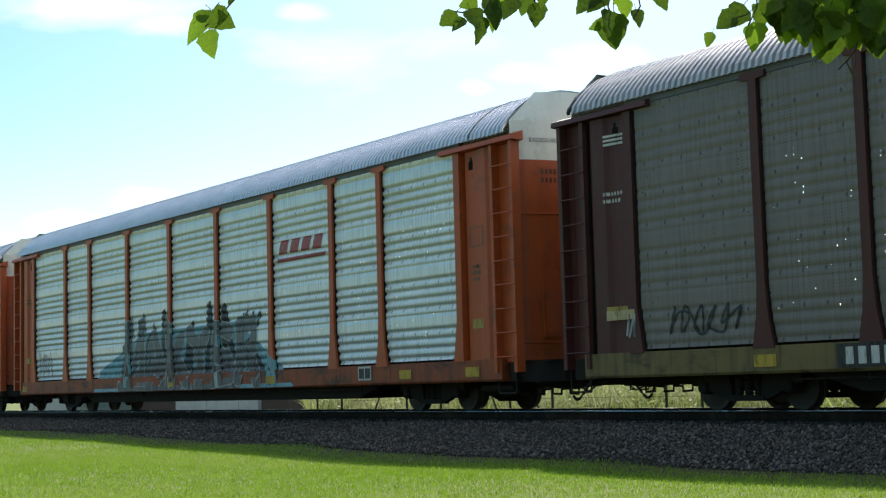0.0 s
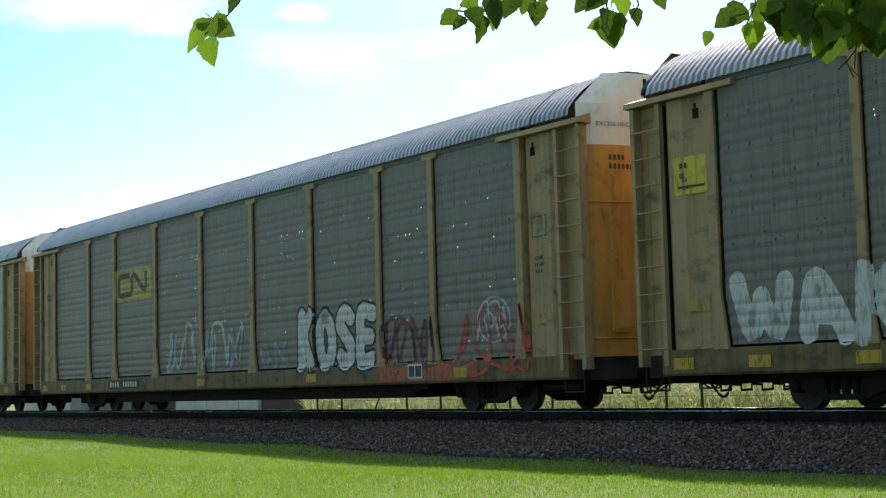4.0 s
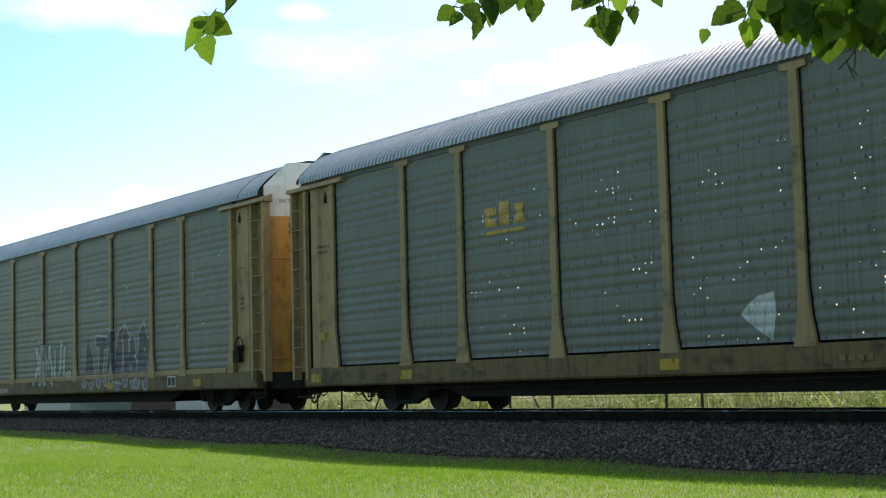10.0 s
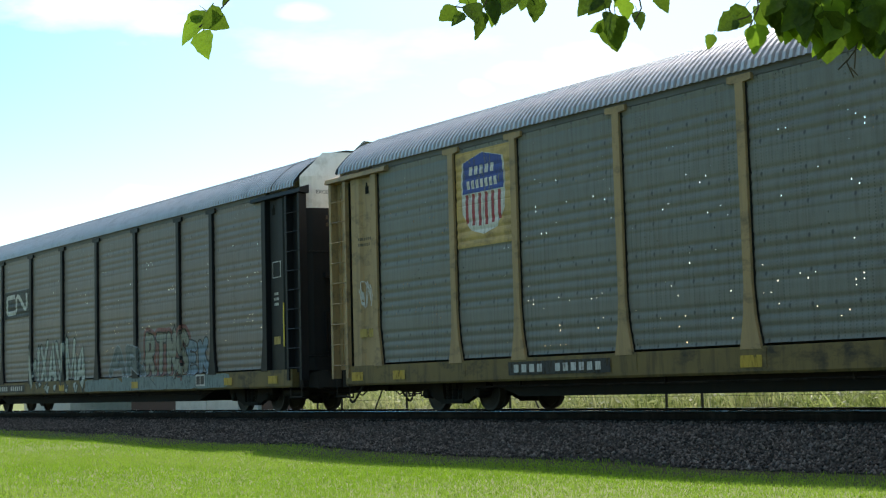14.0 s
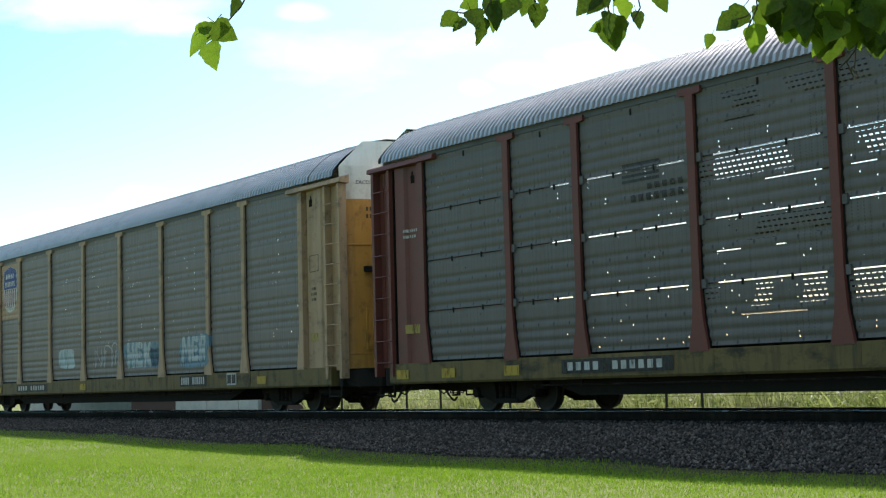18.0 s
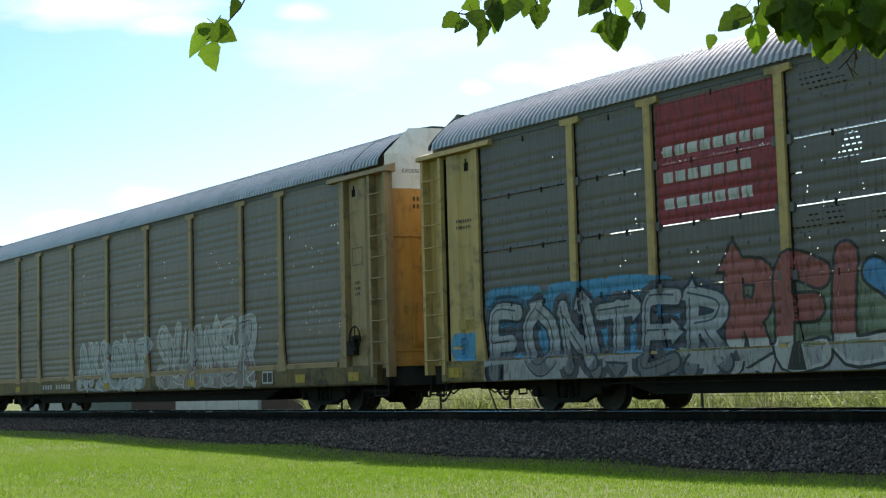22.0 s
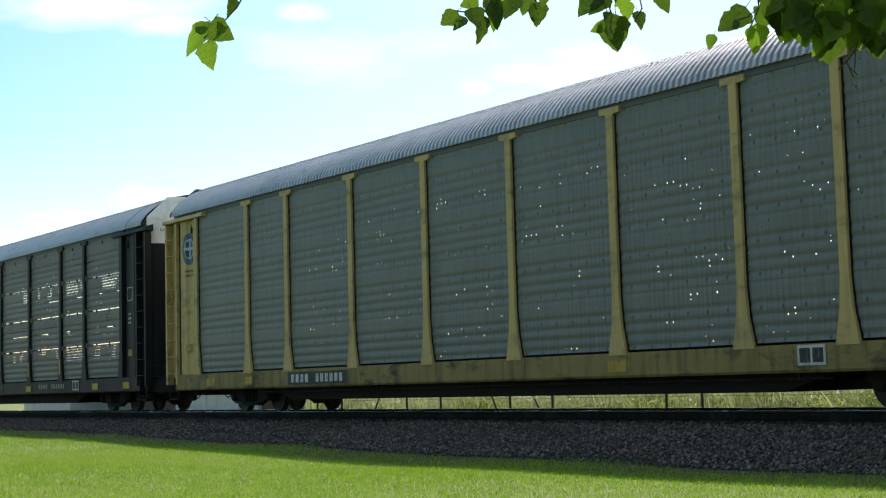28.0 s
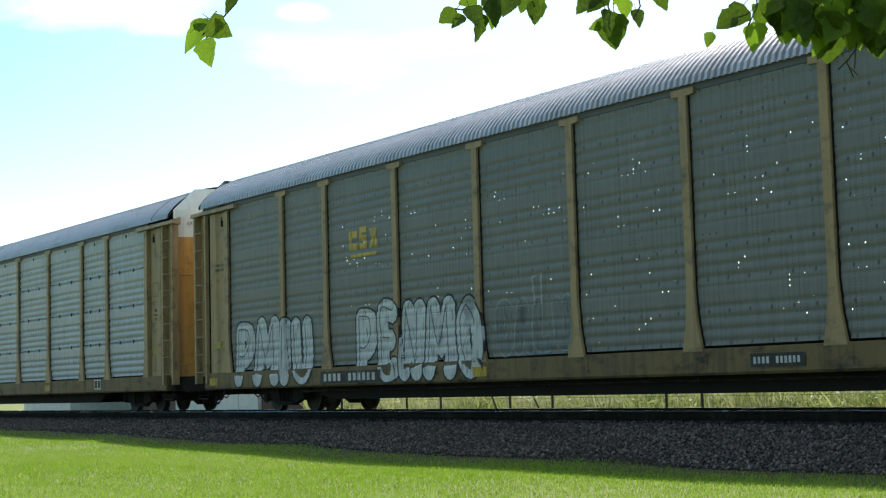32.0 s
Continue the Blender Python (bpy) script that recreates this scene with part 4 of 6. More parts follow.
def rack_car(label, post=TAN, screen="dark", sill_m=None, door_m=None, top=WHT, roof_m=None, seams=False, flush=False, brake=False, clips=False, see=False, lip=False):
    car = thing("rack_car", label, "railcar", "rack cars of the train")
    sill_m, door_m, roof_m = sill_m or post, door_m or post, roof_m or ROOF_G
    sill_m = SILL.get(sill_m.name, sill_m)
    depth = RIB[screen]
    DEPTH[car.name] = depth
    P = lambda name, key, build, mat_, m=None, parent=car, lab="": part(name, shared(key, build), mat_, parent, lab, m)
    P("roof", "roof", roof, roof_m)
    P("floor_deck", "deck_low", deck(0.99), IRON)
    P("upper_deck", "deck_mid", deck(2.86), IRON)
    P("underframe", "underframe", under, IRON)
    P("centre_sill", "centre_sill", spine, IRON)
    al = P("air_line", "air_line", air_line, RAILM)
    for x in (-7.2, -3.4, 0.4, 4.2, 8.0):
        P("hanger", "hanger", hanger, RAILM, pose(x, 0, 0), al)
    for end in (Matrix.Identity(4), TURN):
        P("end_door", "end_door", door((0.93, 1.6, 2.4, 3.2, 4.0, 4.62)), door_m, end)
        tp = P("door_top", "door_top", door((4.62, 5.0, 5.35, 5.64, 5.93)), top, end, lab="pale upper part of the end door")
        for z in (1.25, 3.62):
            P("door_band", ("door_band", z), door_band(z), door_m, end)
        P("door_hatch", "door_hatch", hatch, door_m, end)
        if see:
            P("door_slot", "door_slot", slot, BLK, end, lab="dark slot across the end door")
        if end is not TURN:
            P("roof_seam", "roof_seam", roof_seam, CHORD, end)
        P("roof_edge", "roof_edge", roof_band, BLK if roof_m is ROOF_G else roof_m, end)
        P("end_platform", "end_platform", platform, IRON, end)
        P("coupler", "coupler", coupler, IRON, end)
        P("brake_hose", "brake_hose", hose, RUBBER, end)
        P("coupling_lever", "coupling_lever", lever, IRON, end)
        P("air_pipe", "air_pipe", pipe, IRON, end)
        P("cable", "cable", cable, RUBBER, end)
        P("brake_rigging", "brake_rigging", rigging, IRON, end)
        P("air_tank", "air_tank", tank, IRON, end)
        P("door_catch", "door_catch", door_catch, IRON, end, lab="dark upright catch on the end door")
        for fl in (Matrix.Identity(4), FLIPY):
            P("crossover_step", "crossover_step", crossover, IRON, end @ fl)
        tr = P("truck", "bolster", bolster, IRON, end @ pose(9.97, 0, 0))
        for fl in (Matrix.Identity(4), FLIPY):
            P("side_frame", "side_frame", side_frame, IRON, fl, tr)
            for x in (-0.2, 0.0, 0.2):
                P("spring", "spring", springs, IRON, fl @ pose(x, 0, 0), tr)
            for x in (-0.89, 0.89):
                P("wheel", "wheel", wheel, WHEEL, fl @ pose(x, 0, 0), tr)
        for x in (-0.89, 0.89):
            P("axle", "axle", axle, IRON, pose(x, 0, 0), tr)
        # corners
        for fl in (Matrix.Identity(4), FLIPY):
            m = end @ fl
            if flush:
                P("end_sheet", "end_sheet", end_sheet, post, m)
                P("corner_ladder", "corner_ladder", grab, post, m)
                continue
            P("corner_post", "corner_post", corner_post, post, m)
            if end is TURN:
                P("corner_sheet", "corner_sheet_narrow", corner_sheet_narrow, post, m)
                P("gap_lining", "gap_lining", gap_lining, INSIDE, m, lab="near-black plate for the shade in the gap beside the ladder")
            else:
                P("corner_sheet", "corner_sheet", corner_sheet, post, m)
            P("ladder_back", "ladder_back", corner_back, post, m)
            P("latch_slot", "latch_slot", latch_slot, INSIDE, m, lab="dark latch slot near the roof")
            P("eave_beam", "eave_beam", eave_beam, post, m)
            P("step_iron", "step_iron", step_iron, IRON, m)
            ld = P("ladder", "stile", stile, post, m @ pose(12.97, 0, 0))
            P("ladder_rail", "stile", stile, post, pose(0.60, 0, 0), ld)
            for i in range(9):
                P("rung", "rung", rung, post, pose(-12.97, 0, 1.0 + 0.44 * i), ld)
    for side in (Matrix.Identity(4), TURN):
        near = side is not TURN
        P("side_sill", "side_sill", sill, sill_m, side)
        P("top_chord", "top_chord", chord, post if (flush or clips) else CHORD, side)
        for i, (a, b) in enumerate(zip(BAYS, BAYS[1:])):
            a, b = a - (0.07 if i == 0 else 0), b + (0.07 if i == 8 else 0)
            mid, gap = (a + b) / 2, 0.22 if near and not flush else 0.12
            if flush and i in (1, 7):
                P("side_plate", ("side_plate", round(b - a - gap, 2)), plate_sheet(b - a - gap), post, side @ pose(mid, 0, 0))
                continue
            s = DARKP if screen == "holes" and i < 3 else SHEETS[screen]
            if not near and (see or not seams):
                s = FAR_OPEN if screen == "holes" else FAR
            for tier in ((0, 1, 2, 3) if seams and near else (None,)):
                part("screen", screen_mesh(b - a - gap, tier, depth), s, car, "", side @ pose(mid, 0, 0))
        for x in BAYS[1:9]:
            P("side_post", "slim_post" if flush else "side_post", slim_post if flush else post_mesh, post, side @ pose(x, 0, 0))
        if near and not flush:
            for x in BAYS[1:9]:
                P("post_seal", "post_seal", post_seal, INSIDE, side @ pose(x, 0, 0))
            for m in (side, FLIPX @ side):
                P("post_seal", "corner_gap_shade", corner_gap_shade, INSIDE, m)
            if lip:
                for a, b in zip(BAYS, BAYS[1:]):
                    P("sill_lip", ("sill_lip", round(b - a - 0.46, 2)), sill_lip(b - a - 0.46), post, side @ pose((a + b) / 2, 0, 0))
        if seams and near:
            for a, b in zip(BAYS, BAYS[1:]):
                for t in (1, 2, 3, 4):
                    for u in ((0.33, 0.68) if t < 4 else (0.5,)):
                        P("seam_tab", "seam_tab", seam_tab, IRON, side @ pose(a + (b - a) * u, 0, Z0 + t * TIER))
        if screen == "holes" and near:
            for x in BAYS[1:9]:
                for t in (1, 2, 3):
                    for d in (-0.14, 0.14):
                        P("hinge_clip", "hinge_clip", clip, CHORD, side @ pose(x + d, 0, Z0 + t * TIER))
        if clips and near:
            for x in BAYS[1:9]:
                for t in (1, 2, 3):
                    for d in (-0.15, 0.15):
                        P("hinge_clip", "hinge_clip", clip, ZINC, side @ pose(x + d, 0, Z0 + t * TIER))
        if brake:
            P("hand_brake", "hand_brake", brake_wheel, IRON, side, lab="dark brake wheel with its chain box")
    return car


FAR = sheet_metal("open_far_screen", (0.17, 0.17, 0.16), 0.5, 0.25, 2, 0.4)
FAR_OPEN = sheet_metal("wide_open_far_screen", (0.17, 0.17, 0.16), 0.5, 0.25, 3, 0.4)


# ---- lettering, boards and spray paint on the cars ----
def text_shape(s, fat=0.0):
    """Triangles of a word in the built-in font, scaled to a unit box."""
    cu = bpy.data.curves.new("word", "FONT")
    cu.body, cu.offset, cu.resolution_u = s, fat, 3
    ob = bpy.data.objects.new("word", cu)
    scene.collection.objects.link(ob)
    bpy.context.view_layer.update()
    me = bpy.data.meshes.new_from_object(ob.evaluated_get(bpy.context.evaluated_depsgraph_get()))
    bpy.data.objects.remove(ob)
    co = np.array([v.co[:2] for v in me.vertices])
    fs = [tuple(p.vertices) for p in me.polygons]
    bpy.data.meshes.remove(me)
    return co, fs


def lay(name, polys, material, parent, layer=1, flush=False, label="", below=None):
    """Paints flat shapes (vertices (x, z), faces and, where given, their height in the pile) on a car's near side, following posts and corrugations."""
    bm = bmesh.new()
    lo, hi, xl, xh = 9.0, 0.0, 99.0, -99.0
    for k, poly in enumerate(polys):
        co, fs = poly[0], poly[1]
        off = poly[2] if len(poly) > 2 else 0.0003 * k
        vs = [bm.verts.new((x, off, z)) for x, z in co]
        for f in fs:
            try:
                bm.faces.new([vs[i] for i in f])
            except ValueError:
                pass
        for x, z in co:
            lo, hi, xl, xh = min(lo, z), max(hi, z), min(xl, x), max(xh, x)

    def split(co, no, near=None):
        geom = bm.verts[:] + bm.edges[:] + bm.faces[:]
        if near is not None:
            fs = [f for f in bm.faces if min(v.co.x for v in f.verts) < near + 0.3 and max(v.co.x for v in f.verts) > near - 0.3]
            geom = list({e for f in fs for e in f.edges} | {v for f in fs for v in f.verts}) + fs
        if geom:
            bmesh.ops.bisect_plane(bm, geom=geom, plane_co=co, plane_no=no)

    if below is not None:
        bmesh.ops.bisect_plane(bm, geom=bm.verts[:] + bm.edges[:] + bm.faces[:], plane_co=(0, 0, below), plane_no=(0, 0, 1), clear_outer=True)
    for b in BAYS[1:9]:
        if not xl - 0.3 < b < xh + 0.3:
            continue
        for s in (-1, 1):
            for more in (0.0, 0.016):
                if flush or hi > 1.9:
                    split((b + s * ((0.065 if flush else 0.082) + more), 0, 0), (1, 0, 0), b)
                if not flush:
                    for (h0, z0), (h1, z1) in zip(FOOT, FOOT[1:]):
                        if lo < z1:
                            split((b + s * (h0 + more), 0, z0), (z1 - z0, 0, -s * (h1 - h0)), b)
    for x in (-11.75, 11.75) + ((-9.02, -7.05, 7.05, 9.02) if flush else ()):
        for d in (-0.008, 0.008):
            if xl < x + d < xh:
                split((x + d, 0, 0), (1, 0, 0))
    for z in [z for z, _ in WAVE if lo < z < hi]:
        split((0, 0, z), (0, 0, 1))
    for v in bm.verts:
        v.co.y = inset(v.co.x, v.co.z, flush, DEPTH[parent.name]) - 0.004 - 0.0035 * layer - v.co.y
    me = bpy.data.meshes.new(name)
    bm.to_mesh(me)
    bm.free()
    return part(name, me, material, parent, label)


def fit_box(co, x0, x1, z0, z1, slant=0.0):
    a, b = co.min(0), co.max(0)
    q = (co - a) / (b - a)
    return np.stack([x0 + q[:, 0] * (x1 - x0) + slant * q[:, 1], z0 + q[:, 1] * (z1 - z0)], -1)


def rect(x0, x1, z0, z1, slant=0.0):
    return ([(x0, z0), (x1, z0), (x1 + slant, z1), (x0 + slant, z1)], [(0, 1, 2, 3)])


def blob(cx, cz, rx, rz, wob=0.15, n=22, square=2.6):
    ph = [random.uniform(0, 6.28) for _ in range(3)]
    pts = []
    for i in range(n):
        a = i * math.tau / n
        c, s = math.cos(a), math.sin(a)
        k = (abs(c) ** square + abs(s) ** square) ** (-1 / square)
        k *= 1 + wob * (0.5 * math.sin(2 * a + ph[0]) + 0.3 * math.sin(3 * a + ph[1]) + 0.25 * math.sin(5 * a + ph[2]))
        pts.append((cx + rx * c * k, max(0.57, cz + rz * s * k)))
    return ([(cx, cz)] + pts, [(0, i + 1, (i + 1) % n + 1) for i in range(n)])


def stroke(pts, w):
    """A ribbon along a chain of points."""
    out = []
    for i, (x, z) in enumerate(pts):
        x0, z0 = pts[max(0, i - 1)]
        x1, z1 = pts[min(len(pts) - 1, i + 1)]
        d = math.hypot(x1 - x0, z1 - z0) or 1.0
        nx, nz = -(z1 - z0) / d * w / 2, (x1 - x0) / d * w / 2
        out += [(x + nx, max(0.57, z + nz)), (x - nx, max(0.57, z - nz))]
    return (out, [(2 * i, 2 * i + 1, 2 * i + 3, 2 * i + 2) for i in range(len(pts) - 1)])


def loop(cx, cz, rx, rz, w, a0=0.0, a1=math.tau, n=20):
    return stroke([(cx + rx * math.cos(a0 + (a1 - a0) * i / n), cz + rz * math.sin(a0 + (a1 - a0) * i / n)) for i in range(n + 1)], w)


def spline(pts, k=5):
    fine = []
    for a, b, c, d in zip([pts[0]] + pts, pts, pts[1:], pts[2:] + [pts[-1]]):
        for j in range(k):
            t = j / k
            fine.append(tuple(0.5 * (2 * q + (r - p) * t + (2 * p - 5 * q + 4 * r - s) * t * t + (3 * q - p - 3 * r + s) * t ** 3) for p, q, r, s in zip(a, b, c, d)))
    return fine + [pts[-1]]


GLYPHS = {
    "A": [[(0.0, 0.0), (0.22, 0.55), (0.45, 1.0), (0.75, 0.55), (1.0, 0.0)], [(0.22, 0.36), (0.78, 0.36)]],
    "B": [[(0.08, 0.0), (0.1, 1.0)], [(0.1, 1.0), (0.75, 0.95), (0.78, 0.62), (0.2, 0.52)], [(0.2, 0.52), (0.95, 0.46), (0.92, 0.06), (0.08, 0.0)]],
    "C": [[(0.95, 0.82), (0.6, 1.0), (0.12, 0.8), (0.05, 0.3), (0.45, 0.0), (0.95, 0.16)]],
    "D": [[(0.08, 0.0), (0.1, 1.0)], [(0.1, 1.0), (0.8, 0.88), (0.95, 0.45), (0.75, 0.08), (0.08, 0.0)]],
    "E": [[(0.95, 0.95), (0.12, 1.0), (0.05, 0.5), (0.1, 0.02), (0.95, 0.05)], [(0.1, 0.52), (0.75, 0.5)]],
    "F": [[(0.1, 0.0), (0.12, 1.0), (1.0, 0.96)], [(0.12, 0.52), (0.8, 0.5)]],
    "G": [[(0.92, 0.85), (0.5, 1.0), (0.06, 0.6), (0.25, 0.06), (0.85, 0.06), (0.92, 0.45), (0.5, 0.46)]],
    "H": [[(0.08, 0.0), (0.1, 1.0)], [(0.9, 0.0), (0.92, 1.0)], [(0.1, 0.5), (0.9, 0.5)]],
    "I": [[(0.5, 0.0), (0.5, 1.0)]],
    "K": [[(0.08, 0.0), (0.12, 1.0)], [(0.9, 1.0), (0.2, 0.48)], [(0.35, 0.58), (1.0, 0.0)]],
    "L": [[(0.12, 1.0), (0.08, 0.1), (0.95, 0.06)]],
    "M": [[(0.0, 0.0), (0.12, 1.0)], [(0.12, 1.0), (0.5, 0.35), (0.86, 1.0)], [(0.86, 1.0), (1.0, 0.0)]],
    "N": [[(0.06, 0.0), (0.1, 1.0)], [(0.1, 0.98), (0.9, 0.04)], [(0.92, 0.0), (0.92, 1.0)]],
    "O": [[(0.5, 1.0), (0.06, 0.75), (0.06, 0.25), (0.5, 0.0), (0.94, 0.25), (0.94, 0.75), (0.5, 1.0)]],
    "P": [[(0.1, 0.0), (0.1, 1.0)], [(0.1, 1.0), (0.85, 0.95), (0.92, 0.62), (0.55, 0.42), (0.15, 0.42)]],
    "R": [[(0.08, 0.0), (0.1, 1.0)], [(0.1, 1.0), (0.85, 0.92), (0.8, 0.58), (0.2, 0.48)], [(0.45, 0.5), (1.0, 0.0)]],
    "S": [[(0.92, 0.88), (0.45, 1.0), (0.08, 0.78), (0.5, 0.52), (0.92, 0.26), (0.55, 0.0), (0.06, 0.12)]],
    "T": [[(0.0, 0.94), (1.0, 0.98)], [(0.5, 0.95), (0.48, 0.0)]],
    "U": [[(0.08, 1.0), (0.1, 0.25), (0.5, 0.02), (0.9, 0.25), (0.92, 1.0)]],
    "V": [[(0.0, 1.0), (0.5, 0.0), (1.0, 1.0)]],
    "W": [[(0.0, 1.0), (0.22, 0.05), (0.5, 0.7)], [(0.5, 0.7), (0.76, 0.05), (1.0, 1.0)]],
    "X": [[(0.04, 1.0), (0.96, 0.0)], [(0.96, 1.0), (0.04, 0.0)]],
    "Y": [[(0.0, 1.0), (0.5, 0.5), (0.5, 0.0)], [(1.0, 1.0), (0.5, 0.5)]],
    "Z": [[(0.05, 0.96), (0.95, 0.96), (0.08, 0.04), (0.95, 0.04)]],
    "!": [[(0.5, 0.3), (0.5, 1.0)], [(0.5, 0.0), (0.5, 0.02)]],
}


def brush(pts, w, cap=6):
    """A ribbon along a chain of points with round ends."""
    co, fs = stroke(pts, w)
    co, fs = list(co), list(fs)
    for end, nxt in ((0, 1), (-1, -2)):
        (x, z), (x1, z1) = pts[end], pts[nxt]
        a0 = math.atan2(z - z1, x - x1) - math.pi / 2
        k = len(co)
        co.append((x, max(0.57, z)))
        co += [(x + w / 2 * math.cos(a0 + math.pi * i / cap), max(0.57, z + w / 2 * math.sin(a0 + math.pi * i / cap))) for i in range(cap + 1)]
        fs += [(k, k + 1 + i, k + 2 + i) for i in range(cap)]
    return co, fs


def piece(car, letters, x0, x1, z0, z1, fill, line, fat=0.42, w=0.06, halo=None, fade=None, split=0.5, shine=None, flush=False, curl=1.0, wild=0.0, layer=1, label="sprayed graffiti letters with outlines"):
    """Fat brush letters that overlap, each with its own outline; fade is a second colour of the lower part, shine thin inner lines, wild the unevenness."""
    n, h = len(letters), z1 - z0
    wide = [0.5 if ch in "I!" else 1.25 if ch in "MW" else 1.0 for ch in letters]
    unit, x = (x1 - x0) / sum(wide), x0
    for i, (ch, wd) in enumerate(zip(letters, wide)):
        back, edge, body, glint = [], [], [], []
        sw = fat * min(unit, h * 0.75) * random.uniform(0.92, 1.08)
        lift, lean = random.uniform(-0.05, 0.05) * h, random.uniform(-0.12, 0.12) + wild * random.uniform(-0.25, 0.25)
        pad, top = sw * 0.5, 0.0012 * i
        for st in GLYPHS[ch]:
            pts = []
            for a, b in st:
                a, b = a + wild * random.uniform(-0.10, 0.10), b + wild * random.uniform(-0.12, 0.12)
                pts.append((x + unit * wd * 0.02 + pad * 0.9 + a * (unit * wd * 0.98 - 1.7 * pad) + lean * (b - 0.5) * h * 0.6, z0 + pad * 0.9 + b * (h - 1.8 * pad) + lift * b))
            path = spline(pts) if curl and len(pts) > 2 else pts
            k = 0.00004 * len(body)
            back.append((*brush(path, sw + 0.30), 0.0002 * i + k))
            edge.append((*brush(path, sw + 2 * w), top + k))
            body.append((*brush(path, sw), top + 0.0006 + k))
            if wild > 0.5 and random.random() < 0.6:
                (ax, az), (bx, bz) = path[-2], path[-1]
                d_ = math.hypot(bx - ax, bz - az) or 1.0
                ux, uz = (bx - ax) / d_, (bz - az) / d_
                for grow, pile, up_ in ((w, edge, top + k), (0.0, body, top + 0.0006 + k)):
                    r_ = sw * 0.85 + grow * 1.4
                    tri = [(bx - uz * r_ - ux * grow, bz + ux * r_ - uz * grow), (bx + ux * (sw * 1.1 + 2.4 * grow), bz + uz * (sw * 1.1 + 2.4 * grow)), (bx + uz * r_ - ux * grow, bz - ux * r_ - uz * grow)]
                    pile.append(([(p, max(0.57, q)) for p, q in tri], [(0, 1, 2)], up_ + 0.00002))
            if shine:
                o = sw * 0.22
                glint.append((*stroke([(p - o, q + o * 0.6) for p, q in path], 0.032), top + 0.0010 + k))
        x += unit * wd
        if halo:
            lay("letter_glow", back, halo, car, layer - 1, flush)
        if line:
            lay("letter_outline", edge, line, car, layer, flush)
        if fill:
            lay("letter", body, fill, car, layer, flush, label if i == 0 else "")
        if fade:
            lay("letter_fade", [(c_, f_, o_ + 0.0003) for c_, f_, o_ in body], fade, car, layer, flush, below=z0 + split * h)
        if glint:
            lay("letter_shine", glint, shine, car, layer, flush)


def scrawl(car, x0, x1, z0, z1, colour, n=5, w=0.045, layer=2, flush=False, label="scrawled spray tag"):
    """A quick looping tag drawn in one line."""
    step, pts = (x1 - x0) / n, []
    for i in range(n):
        cx = x0 + step * (i + 0.5)
        pts += [(cx + step * random.uniform(-0.5, 0.5), z0 + (z1 - z0) * v + random.uniform(-0.04, 0.04)) for v in random.choice(((0.0, 1.0, 0.3), (1.0, 0.1, 0.8), (0.15, 0.9, 0.5, 0.0), (0.8, 0.0, 1.0)))]
    lay("spray_tag", [stroke(spline(pts, 6), w)], colour, car, layer, flush, label)


def wash(car, x0, x1, z0, z1, colour, n=3, layer=0, flush=False):
    """A rolled or misted patch of paint with a ragged edge."""
    st = (x1 - x0) / n
    lay("spray_patch", [blob(x0 + st * (i + 0.5), (z0 + z1) / 2, st * 0.54, (z1 - z0) / 2, 0.12, 28, 7.0) for i in range(n)], colour, car, layer, flush)


def word(car, s, x0, x1, z0, z1, fill, line=None, halo=None, fat=0.02, grow=0.05, flush=False, slant=0.0, label="sprayed lettering"):
    for i, (mat_, f, g, nm) in enumerate(((halo, fat + 0.06, grow * 3, "spray_halo"), (line, fat + 0.035, grow, "letter_outline"), (fill, fat, 0.0, "letters"))):
        if mat_:
            co, fs = text_shape(s, f)
            lay(nm, [(fit_box(co, x0 - g, x1 + g, max(0.58, z0 - g), z1 + g, slant), fs)], mat_, car, i + 1, flush, label if nm == "letters" else "")


W_INK, K_INK = (0.52, 0.52, 0.50), (0.02, 0.02, 0.022)


def bars(x0, x1, z0, z1, n, fill=0.62):
    st = (x1 - x0) / n
    return [rect(x0 + st * i, x0 + st * (i + fill), z0, z1) for i in range(n)]


def number_plate(car, x0, x1, z0=0.66, z1=0.90, back=True, colour=W_INK, flush=False):
    """The car's number panel: plain pale bars on a black field."""
    if back:
        lay("number_panel", [rect(x0, x1, z0, z1)], ink(*K_INK), car, 3, flush, "black number panel")
    w = x1 - x0
    for b in (bars(x0 + 0.06 * w, x0 + 0.38 * w, z0 + 0.05, z1 - 0.05, 4) + bars(x0 + 0.48 * w, x0 + 0.94 * w, z0 + 0.05, z1 - 0.05, 6)):
        lay("number_mark", [b], ink(*colour), car, 4, flush)


